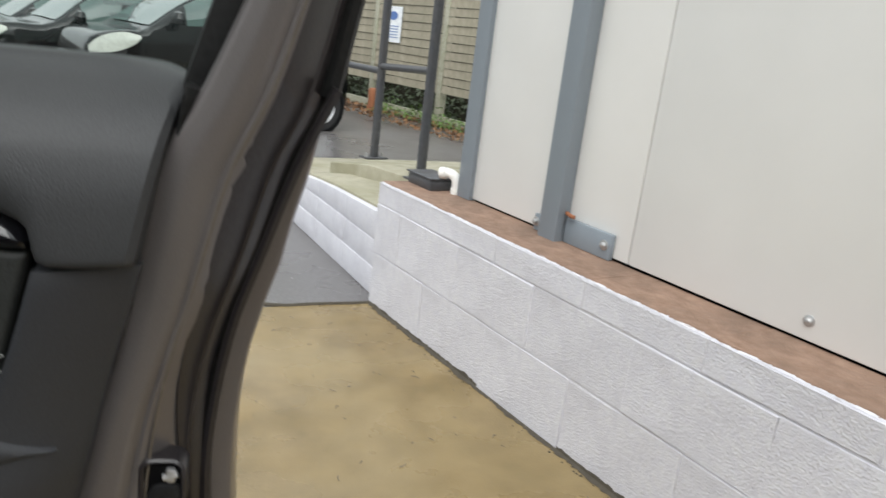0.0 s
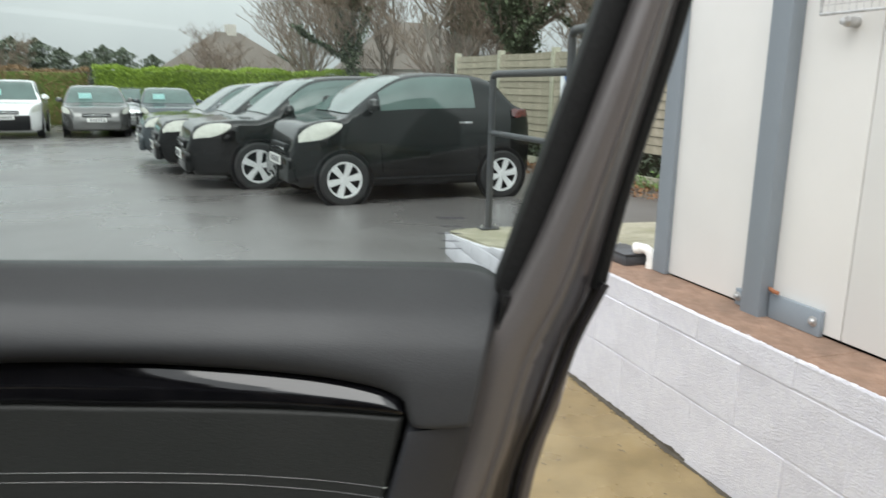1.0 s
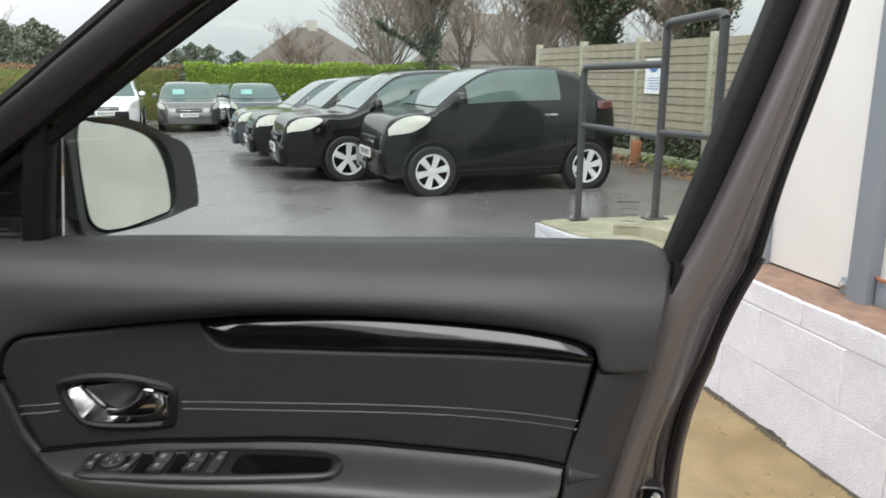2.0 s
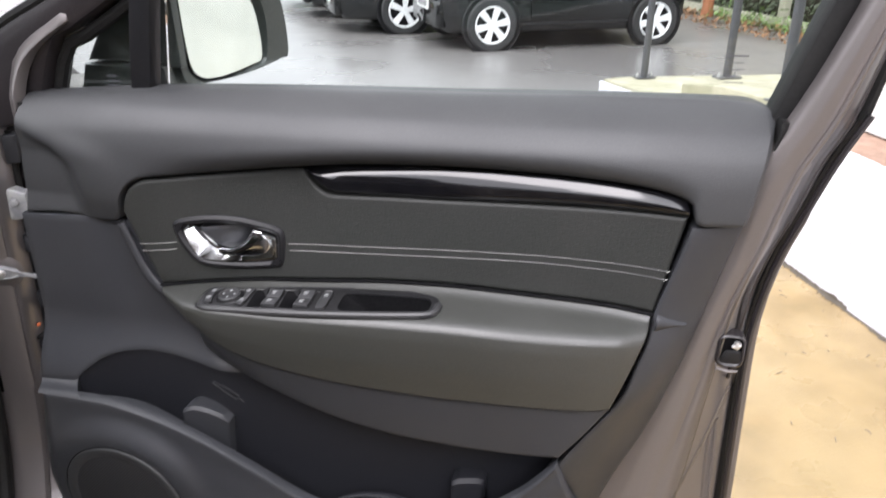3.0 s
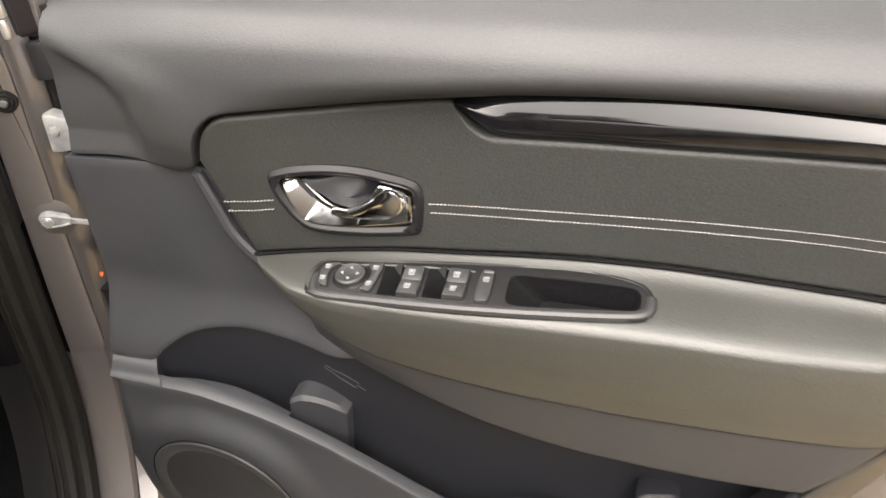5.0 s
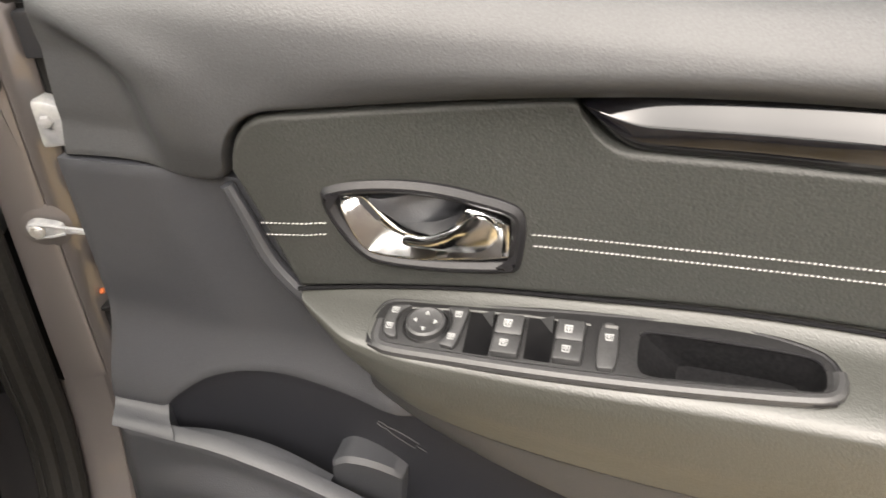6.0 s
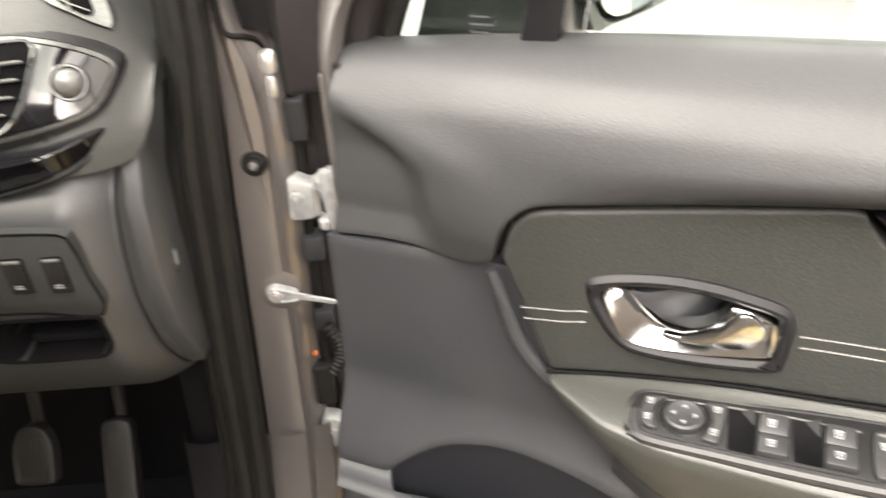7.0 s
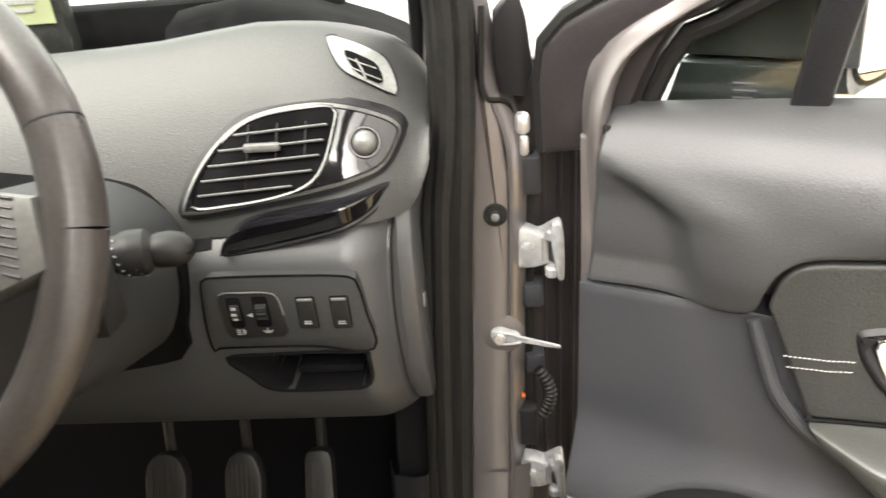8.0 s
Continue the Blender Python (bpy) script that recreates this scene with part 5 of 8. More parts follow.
# ---------------------------------------------------------------- the parked car around the door opening
def build_car_body():
    car = thing("parked_car", CABIN, "taupe-grey people carrier with its driver's door wide open", "car")
    # front door pillar with its seals
    left = [(-0.152, 0.08), (-0.147, 0.24), (-0.138, 0.51), (-0.122, 0.80), (-0.104, 1.09), (-0.100, 1.20), (-0.112, 1.32)]
    right = [(-0.070, 0.08), (-0.066, 0.24), (-0.061, 0.51), (-0.053, 0.80), (-0.046, 1.03), (-0.062, 1.10), (-0.076, 1.16), (-0.100, 1.32)]
    inner = [(x - 0.020, z) for x, z in right]
    outer = [(x + 0.003, z) for x, z in right]
    pillar = part("door_pillar", Geo().prism(curve(left, 20) + curve(inner, 20)[::-1], 0.020, 0.10, 0.006), M_PAINT, car, "taupe-grey painted door pillar")
    part("pillar_return", Geo().patch(inner[::-1], outer[::-1], lambda u, z, s, t: 0.0205 + 0.040 * s ** 1.6, 40, 12, 0.001, 0.02, True), M_PAINT, pillar)
    part("gap_seal", Geo().tube(curve([(-0.040, 0.066, 1.03), (-0.043, 0.066, 0.90), (-0.048, 0.066, 0.70), (-0.054, 0.066, 0.50), (-0.060, 0.066, 0.34)], 20), 0.0065, 8), M_RUBBER, pillar, "black body gap seal")
    part("body_seam", Geo().tube(curve([(-0.087, 0.017, 1.21), (-0.091, 0.017, 1.125), (-0.084, 0.019, 1.108), (-0.070, 0.030, 1.103), (-0.060, 0.048, 1.088), (-0.052, 0.058, 1.04)], 30), 0.0032, 6), M_RUBBER, pillar)
    part("pillar_plug", Geo().lathe([(0.0, 0.007), (0.006, 0.007), (0.0075, 0.0045), (0.0105, 0.0045), (0.0115, 0.0015), (0.0145, 0.0015), (0.015, -0.004)], 24, m=pose(-0.0835, 0.0185, 0.966, 90, 0, 0)), M_RUBBER, pillar, "black rubber pillar plug")
    part("plug_centre", Geo().lathe([(0.0, 0.0035), (0.004, 0.003), (0.0055, 0.0)], 18, m=pose(-0.0835, 0.0120, 0.966, 90, 0, 0)), M_VANE, pillar)
    seal_line = tuple((z, x) for x, z in left)
    def foot(z):
        """How far the door opening sweeps rearwards towards the sill below this height."""
        k = min(0.985, max(0.0, (0.56 - z) / 0.40))
        return 0.40 * (1 - math.sqrt(1 - k * k))
    levels = [1.32 - 0.03 * k for k in range(26)] + [0.55 - 0.014 * k for k in range(28)]
    def run(d, y):
        return [(interp(z, seal_line) + d * (1 - 0.28 * min(1.0, max(0.0, (z - 0.98) / 0.12))), y - foot(z), z) for z in levels]
    for d, rad, y in ((-0.013, 0.0150, 0.002), (-0.035, 0.0140, -0.004), (-0.051, 0.0110, 0.004)):
        part("door_seal", Geo().tube(run(d, y), rad, 10), M_RUBBER, car, "black rubber door seal")
    # painted sweep of the opening from the pillar into the sill, with its step and the inner sill trim
    def sweep(xs, ys, zs):
        g = Geo()
        for z in zs:
            g.v += [(interp(z, seal_line) + x, y - foot(z), z) for x, y in zip(xs, ys)]
        n = len(xs)
        g.f = [(n * i + j, n * i + j + 1, n * i + n + j + 1, n * i + n + j) for i in range(len(zs) - 1) for j in range(n - 1)]
        return g
    low_levels = [0.555 - 0.014 * k for k in range(28)]
    part("pillar_foot", sweep((-0.004, 0.004, 0.016, 0.036, 0.052, 0.058), (0.022, 0.0170, 0.0150, 0.0155, 0.0165, 0.023), low_levels), M_PAINT, pillar)
    part("foot_step", sweep((0.056, 0.060, 0.072, 0.086, 0.092), (0.030, 0.026, 0.030, 0.034, 0.060), low_levels), M_PAINT, pillar)
    part("sill_trim", sweep((-0.125, -0.115, -0.085, -0.066, -0.060), (0.050, 0.016, 0.008, 0.012, 0.030), low_levels), M_BLACK, car, "dark plastic sill trim")
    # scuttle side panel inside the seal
    part("kick_panel", Geo().prism([(-0.275, 0.10), (-0.215, 0.10), (-0.180, 0.74), (-0.240, 0.735)], 0.040, 0.36, 0.01), M_DARKFILL, car)
    # windscreen pillar, roof, screen
    part("roof_pillar", Geo().tube([(-0.125, 0.06, 1.26), (-0.15, -0.08, 1.37), (-0.19, -0.32, 1.50), (-0.24, -0.62, 1.60), (-0.25, -1.3, 1.635), (-0.27, -2.4, 1.62)], [0.034, 0.036, 0.038, 0.04, 0.04, 0.04], 12), M_FRAME, car)
    part("pillar_trim", Geo().patch([(-0.174, 1.10), (-0.170, 1.18), (-0.166, 1.26), (-0.162, 1.33)], [(-0.165, 1.10), (-0.152, 1.18), (-0.145, 1.26), (-0.140, 1.33)], lambda u, z, s, t: 0.075 - 0.10 * t * t, 12, 6, 0.006, 0.03, True), M_BLACK, car)
    g = Geo()
    for i in range(13):
        y = -0.60 - 2.3 * i / 12
        for j in range(13):
            x = -1.58 + 1.34 * j / 12
            g.v.append((x, y, 1.64 - 0.05 * ((x + 0.91) / 0.67) ** 2 - 0.06 * ((y + 1.6) / 1.3) ** 2))
    for i in range(12):
        for j in range(12):
            a = i * 13 + j
            g.f.append((a, a + 1, a + 14, a + 13))
    part("roof", g, M_PAINT, car)
    ws = part("windscreen", Geo().add([(-1.62, 0.62, 1.06), (-0.20, 0.62, 1.06), (-0.27, -0.60, 1.615), (-1.55, -0.60, 1.615), (-0.91, 0.74, 1.06), (-0.91, -0.52, 1.64)], [(0, 4, 5, 3), (4, 1, 2, 5)]), M_CLEAR, car)
    ws.visible_shadow = False
    # bonnet, wings, front, sides, floor
    g = Geo()
    for i in range(11):
        y = 0.62 + 0.72 * i / 10
        for j in range(15):
            x = -1.72 + 1.62 * j / 14
            g.v.append((x, y, 1.085 - 0.28 * (i / 10) ** 2.2 - 0.05 * abs((x + 0.91) / 0.81) ** 3))
    for i in range(10):
        for j in range(14):
            a = i * 15 + j
            g.f.append((a, a + 1, a + 16, a + 15))
    part("bonnet", g, M_WET, car, "rain-wet taupe-grey bonnet")
    for sx in (0.030, -1.808):
        line = [(0.09, 0.30), (0.09, 1.06), (0.62, 1.02), (1.25, 0.80), (1.38, 0.55), (1.36, 0.28), (1.02, 0.28)]
        line += [(0.68 + 0.33 * math.cos(radians(a)), 0.32 + 0.33 * math.sin(radians(a))) for a in range(0, 181, 20)] + [(0.34, 0.28)]
        part("front_wing", Geo().prism(line, sx, sx + (-0.07 if sx > -1 else 0.05), plane="yz"), M_PAINT, car)
    part("front_bumper", Geo().box(-1.78, 1.30, 0.26, -0.04, 1.42, 0.74, 0.06), M_PAINT, car)
    for sx in (-0.02, -1.80):
        line = [(-1.06, 0.30), (-1.06, 1.08), (-2.9, 1.12), (-3.02, 0.7), (-2.98, 0.30), (-2.38, 0.28)]
        line += [(-2.05 + 0.33 * math.cos(radians(a)), 0.32 + 0.33 * math.sin(radians(a))) for a in range(180, -1, -20)] + [(-1.70, 0.28)]
        part("rear_side", Geo().prism(line, sx, sx + (-0.06 if sx > -1 else 0.06), plane="yz"), M_PAINT, car)
    part("passenger_side", Geo().box(-1.81, -1.06, 0.30, -1.75, 0.10, 1.08, 0.02), M_PAINT, car)
    part("tailgate", Geo().box(-1.72, -3.04, 0.35, -0.10, -2.96, 1.10, 0.03), M_PAINT, car)
    part("rear_glass", Geo().add([(-1.62, -2.99, 1.10), (-0.20, -2.99, 1.10), (-0.30, -2.75, 1.57), (-1.52, -2.75, 1.57)], [(0, 1, 2, 3)]), M_CGLASS, car)
    part("rear_side_glass", Geo().add([(-0.05, -1.15, 1.08), (-0.05, -2.9, 1.12), (-0.26, -2.7, 1.55), (-0.24, -1.2, 1.58)], [(0, 1, 2, 3)]), M_CGLASS, car)
    part("passenger_glass", Geo().add([(-1.78, 0.30, 1.08), (-1.78, -2.9, 1.10), (-1.58, -2.7, 1.55), (-1.58, -0.55, 1.58)], [(0, 1, 2, 3)]), M_CGLASS, car)
    part("centre_pillar", Geo().tube([(-0.07, -1.10, 0.32), (-0.06, -1.10, 1.05), (-0.15, -1.13, 1.35), (-0.25, -1.18, 1.62)], [0.055, 0.055, 0.045, 0.04], 10), M_PAINT, car)
    part("sill", Geo().box(-0.13, -1.06, 0.04, -0.02, 0.10, 0.125, 0.02), M_PAINT, car)
    part("sill_cover", Geo().box(-0.24, -1.06, 0.05, -0.13, 0.03, 0.135, 0.015), M_PLASTIC, car)
    # floor and bulkhead colours include the footwell's shade
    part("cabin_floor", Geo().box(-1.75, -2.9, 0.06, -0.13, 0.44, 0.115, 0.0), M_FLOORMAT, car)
    part("bulkhead", Geo().box(-1.75, 0.36, 0.08, -0.14, 0.42, 1.08, 0.0), M_DARKFILL, car)
    for x in (-0.13, -1.69):
        for y in (0.68, -2.05):
            w = part("tyre", Geo().lathe([(0.19, -0.09), (0.30, -0.10), (0.32, -0.08), (0.325, 0.0), (0.32, 0.08), (0.30, 0.10), (0.19, 0.09)], 32, m=pose(x, y, 0.325, 0, 90, 0)), M_TYRE, car)
            part("rim", Geo().lathe([(0.0, 0.06), (0.05, 0.06), (0.17, 0.05), (0.20, 0.085), (0.21, 0.085), (0.21, -0.085)], 24, m=pose(x, y, 0.325, 0, 90 if x > -1 else -90, 0)), M_ALLOY, w)
    # hinges, check strap and wiring between pillar and door
    for z in (0.908, 0.530):
        leaf = loop([(-0.064, z - 0.022), (-0.062, z + 0.024), (-0.046, z + 0.027), (-0.030, z + 0.020), (-0.018, z + 0.026), (-0.004, z + 0.032), (-0.003, z + 0.020), (-0.016, z + 0.010), (-0.018, z - 0.010), (-0.006, z - 0.020), (-0.006, z - 0.030), (-0.022, z - 0.024), (-0.040, z - 0.028)], 52)
        h = part("hinge", Geo().prism(leaf, 0.036, 0.060, 0.005), M_PALE, car, "pale greased door hinge")
        part("door_leaf", Geo().prism(loop([(-0.018, z + 0.034), (-0.004, z + 0.036), (-0.001, z), (-0.002, z - 0.040), (-0.010, z - 0.036), (-0.012, z - 0.024)], 30), 0.022, 0.034, 0.004), M_PALE, h)
        part("hinge_pin", Geo().tube([(-0.024, 0.040, z - 0.018), (-0.024, 0.040, z + 0.016)], 0.0060, 12), M_STEEL, h)
        for dz in (-0.030, 0.022):
            part("knuckle", Geo().lathe([(0, 0.008), (0.006, 0.0075), (0.0085, 0.005), (0.0085, -0.005), (0.006, -0.0075), (0, -0.008)], 14, m=pose(-0.016, 0.032, z + dz)), M_PALE, h)
        part("hinge_bolt", Geo().lathe([(0, 0.006), (0.006, 0.005), (0.0075, 0.003), (0.008, 0)], 6, m=pose(-0.046, 0.037, z + 0.004, 90, 0, 0)), M_PALE, h)
    strap = loop([(-0.0960, 0.8030), (-0.0860, 0.8085), (-0.0740, 0.8050), (-0.0640, 0.8010), (-0.0590, 0.7960), (-0.0620, 0.7880), (-0.0740, 0.7855), (-0.0880, 0.7855), (-0.0955, 0.7930)], 40)
    st = part("check_strap", Geo().prism(strap, 0.0060, 0.0150, 0.0025), M_PALE, car, "pale greased check strap")
    part("strap_arm", Geo().prism([(-0.066, 0.8005), (-0.045, 0.7935), (-0.020, 0.7855), (-0.008, 0.7815), (-0.008, 0.7775), (-0.022, 0.7800), (-0.046, 0.7865), (-0.066, 0.7905)], -0.0080, -0.0040, 0.001, m=pose(0, 0.012, 0)), M_PALE, st)
    part("strap_fold", Geo().tube([(-0.090, 0.0055, 0.8060), (-0.072, 0.0040, 0.8035), (-0.055, 0.0030, 0.7975)], 0.0022, 8).tube([(-0.090, 0.0055, 0.7875), (-0.072, 0.0045, 0.7875), (-0.058, 0.0035, 0.7900)], 0.0018, 8), M_PALE, st)
    part("strap_bolt", Geo().lathe([(0, 0.0045), (0.0035, 0.0042), (0.0042, 0.0030), (0.0062, 0.0034), (0.0082, 0.0024), (0.0085, -0.002)], 18, m=pose(-0.0855, 0.0055, 0.7965, 90, 0, 0)), M_STEEL, st)
    # pressed dome under the strap
    part("strap_seat", Geo().lathe([(0, 0.0034), (0.008, 0.0033), (0.015, 0.0026), (0.021, 0.0013), (0.026, 0.0002), (0.030, -0.0012)], 40, m=pose(-0.0830, 0.0205, 0.792, 90, 0, 0)), M_PAINT, pillar)
    boot = [(-0.036 + 0.016 * math.sin(k / 24 * 3.0), 0.040 - 0.014 * k / 24, 0.720 - 0.070 * k / 24) for k in range(25)]
    part("wiring_boot", Geo().tube(boot, [0.0075 + 0.0025 * (k % 2) for k in range(25)], 10), M_RUBBER, car, "black corrugated wiring boot")
    part("wiring_plug", Geo().box(-0.064, 0.040, 0.582, -0.038, 0.064, 0.644, 0.004).box(-0.066, 0.037, 0.644, -0.038, 0.060, 0.652, 0.003), M_BUTTON, car, "black wiring connector")
    part("plug_clip", Geo().box(-0.060, 0.040, 0.670, -0.054, 0.048, 0.676, 0.002), M_ORANGE, car)
    part("wing_edge", Geo().box(-0.075, 0.086, 0.32, 0.028, 0.100, 1.135, 0.004), M_FRAME, car)
    for x in (-0.026, -0.006, 0.012):
        part("wing_rib", Geo().tube([(x, 0.087, 0.36), (x + 0.006, 0.087, 1.10)], 0.004, 6), M_FRAME, car)
    for z, hh in ((1.00, 0.05), (0.83, 0.035), (0.72, 0.03)):
        part("pillar_bracket", Geo().box(-0.052, 0.050, z - hh / 2, -0.026, 0.080, z + hh / 2, 0.004), M_PLASTIC, car)
    part("upper_check", Geo().box(-0.056, 0.000, 1.070, -0.040, 0.020, 1.094, 0.006).box(-0.052, -0.002, 1.046, -0.042, 0.008, 1.070, 0.004), M_STEEL, car)
    part("corner_cover", Geo().prism([(-0.070, 1.112), (-0.042, 1.108), (-0.034, 1.14), (-0.040, 1.19), (-0.050, 1.225), (-0.076, 1.195), (-0.077, 1.15)], 0.020, 0.07, 0.003), M_BLACK, car)
    return car


def dash_profile(x):
    """The section of the facia at x: points of (y, z) from the screen down to the knee edge. It falls away towards the door."""
    k = max(0, (x + 0.245) / 0.095)
    back = 0.055 * min(1.2, k) ** 2
    fall = interp(x, ((-2.0, 0.0), (-0.255, 0.0), (-0.225, 0.004), (-0.198, 0.012), (-0.180, 0.022), (-0.166, 0.037), (-0.153, 0.062), (-0.146, 0.085)))
    rise = interp(x, ((-2.0, 0.0), (-0.178, 0.0), (-0.165, 0.010), (-0.157, 0.024), (-0.146, 0.058)))
    low = 0.010 * max(0, (-0.25 - x) / 0.3)
    hood = 0.010 * math.exp(-((x + 0.33) / 0.075) ** 2)
    pts = [(0.07, 1.080), (0.062, 1.150), (0.045, 1.190), (0.012, 1.199), (-0.035, 1.160), (-0.068, 1.116), (-0.094, 1.070), (-0.108, 1.040), (-0.112, 1.022)]
    return [(y + back * (1 - 0.5 * min(1.0, max(0.0, (y + 0.04) / 0.05))), z - (fall - hood) * max(0.0, (z - 1.10) / 0.099) + rise * max(0.0, (1.10 - z) / 0.078) - low) for y, z in pts]



def build_dash():
    dash = thing("dashboard", CABIN, "charcoal grey car dashboard with gloss black vents", "dashboard")
    xs = [-1.60, -1.2, -0.90, -0.70, -0.58, -0.50, -0.44, -0.38, -0.33, -0.29, -0.26, -0.235, -0.215, -0.198, -0.184, -0.172, -0.162, -0.154, -0.149]
    g = Geo()
    n = 25
    for x in xs:
        for p in curve(dash_profile(x), n - 1):
            g.v.append((x, p[0], p[1]))
    for i in range(len(xs) - 1):
        for j in range(n - 1):
            a = i * n + j
            g.f.append((a, a + 1, a + n + 1, a + n))
    g.f.append(tuple((len(xs) - 1) * n + j for j in range(n)))
    part("upper_facia", g, M_DASHTOP, dash, "soft grey upper dashboard", angle=60)
    # lower facia with knee panel
    def low(x, z):
        k = max(0, (x + 0.245) / 0.06)
        return interp(z, ((0.705, -0.030), (0.75, -0.080), (0.82, -0.122), (0.90, -0.138), (0.985, -0.130), (1.03, -0.098))) + 0.052 * min(1.4, k) ** 2
    slot = loop([(-0.3807, 0.8814), (-0.3402, 0.8847), (-0.2833, 0.8854), (-0.2335, 0.8824), (-0.2290, 0.8734), (-0.2335, 0.8320), (-0.269, 0.8265), (-0.3215, 0.8265), (-0.3480, 0.8320), (-0.3639, 0.8550)], 56)
    slot_in = inset(slot, 0.001)
    part("knee_panel", Geo().patch([(-1.2, 1.006), (-0.70, 1.008), (-0.40, 1.020), (-0.28, 1.036), (-0.20, 1.046), (-0.186, 1.046)],
                                   [(-1.2, 0.728), (-0.70, 0.726), (-0.50, 0.720), (-0.35, 0.715), (-0.22, 0.708), (-0.196, 0.708)],
                                   lambda u, z, s, t: low(u, z) + (0.07 if -0.39 < u < -0.22 and 0.82 < z < 0.89 and within(slot_in, u, z) else 0.0), 330, 90, 0.008, 0.06), M_KNEE, dash, "grey plastic knee panel")
    part("end_panel", Geo().prism([(0.16, 1.06), (0.03, 1.10), (-0.030, 1.08), (-0.060, 1.03), (-0.085, 0.98), (-0.092, 0.90), (-0.078, 0.82), (-0.03, 0.735), (0.16, 0.72)], -0.172, -0.25, 0.008, plane="yz"), M_KNEE, dash)
    part("fuse_cover_screw", Geo().lathe([(0.0, 0.0), (0.006, 0.001), (0.010, 0.002), (0.013, 0.003), (0.015, 0.0)], 22, m=pose(-0.1745, -0.044, 0.892, 0, 90, 0) @ Matrix.Diagonal((1.5, 1.15, 1.0, 1))), M_DARKPL, dash)
    part("fuse_cover_slot", Geo().box(-0.1735, -0.047, 0.882, -0.1700, -0.041, 0.900, 0.001), M_SILVER, dash)
    edge_line = curve([(-0.190, 1.034), (-0.1955, 1.000), (-0.1985, 0.948), (-0.1990, 0.900), (-0.1985, 0.848), (-0.1975, 0.790), (-0.1960, 0.735)], 40)
    part("end_joint", Geo().tube([(x + 0.0022, low(x, z) + 0.0008, z) for x, z in edge_line], 0.0019, 6), M_BLACK, dash)
    part("end_bead", Geo().tube([(x - 0.0012, low(x, z) - 0.0002, z) for x, z in edge_line], 0.0022, 8), M_KNEE, dash)
    # main air vent: surround, vanes, knob
    def on_dash(u, z):
        k = max(0, (u + 0.245) / 0.095)
        y = interp(z, ((1.03, -0.114), (1.05, -0.108), (1.07, -0.098), (1.10, -0.080), (1.13, -0.058), (1.16, -0.032)))
        return y + 0.055 * min(1.2, k) ** 2
    outline = loop([(-0.408, 1.048), (-0.392, 1.085), (-0.362, 1.118), (-0.325, 1.137), (-0.27, 1.144), (-0.228, 1.140), (-0.190, 1.126), (-0.170, 1.108), (-0.176, 1.088), (-0.192, 1.070), (-0.225, 1.062), (-0.27, 1.054), (-0.33, 1.046), (-0.392, 1.040)], 72)
    def lay(pts, d):
        return [(x, on_dash(x, z) + d, z) for x, z in pts]
    def band(pts_a, pts_b, da, db, db2):
        n = len(pts_a)
        rings = [lay(pts_a, 0.012), lay(pts_a, da), lay(pts_b, db), lay(pts_b, db2)]
        return Geo().add([p for r in rings for p in r], [(i * n + k, i * n + (k + 1) % n, (i + 1) * n + (k + 1) % n, (i + 1) * n + k) for i in range(3) for k in range(n)])
    vent = part("air_vent", band(outline, inset(outline, 0.0052), -0.0008, -0.0035, 0.02), M_BLACK, dash, "gloss black air vent with chrome rim")
    part("chrome_rim", band(inset(outline, 0.0056), inset(outline, 0.0084), -0.0050, -0.0058, 0.02), M_RIM, vent, "bright satin rim")
    mouth = loop([(-0.392, 1.053), (-0.378, 1.086), (-0.352, 1.114), (-0.32, 1.129), (-0.268, 1.1345), (-0.240, 1.132), (-0.243, 1.110), (-0.252, 1.085), (-0.268, 1.068), (-0.30, 1.058), (-0.35, 1.052)], 48)
    base = Geo()
    ins = inset(outline, 0.010)
    c = (-0.29, 1.09)
    scales = (1.0, 0.85, 0.70, 0.55, 0.40, 0.25, 0.10)
    for f in scales:
        base.v += lay([(c[0] + (x - c[0]) * f, c[1] + (z - c[1]) * f) for x, z in ins], -0.003)
    base.f = [(i * 72 + k, i * 72 + (k + 1) % 72, (i + 1) * 72 + (k + 1) % 72, (i + 1) * 72 + k) for i in range(6) for k in range(72)] + [tuple(6 * 72 + k for k in range(72))]
    part("gloss_face", base, M_PIANO, vent, angle=170)
    hole = lay(mouth, -0.0042)
    # black sheet across the opening paints the shade inside the vent
    part("vent_mouth_shade", Geo().add(hole + [(-0.31, on_dash(-0.31, 1.09) - 0.0042, 1.09)], [(k, (k + 1) % 48, 48) for k in range(48)]), M_VOID, vent)
    part("mouth_rim", Geo().tube(hole + hole[:1], 0.0022, 6, caps=False), M_PIANO, vent)
    for i, (z, x0, x1) in enumerate(((1.063, -0.384, -0.285), (1.076, -0.380, -0.264), (1.089, -0.372, -0.256), (1.102, -0.361, -0.251), (1.115, -0.346, -0.247))):
        path = [(x0 + (x1 - x0) * k / 8, on_dash(x0 + (x1 - x0) * k / 8, z) - 0.006, z + 0.006 * k / 8) for k in range(9)]
        vane = part("vane", Geo().tube([(x, y + 0.002, z - 0.001) for x, y, z in path], 0.0018, 6, flat=0.6), M_BLACK, vent)
        part("vane_edge", Geo().tube([(x, y - 0.001, z + 0.0012) for x, y, z in path], 0.0006, 5), M_VANE, vane)
    for x in (-0.335, -0.305, -0.275):
        part("vertical_vane", Geo().tube([(x, on_dash(x, 1.066) - 0.0046, 1.062), (x + 0.006, on_dash(x, 1.12) - 0.0046, 1.124)], 0.0012, 5), M_BUTTON, vent)
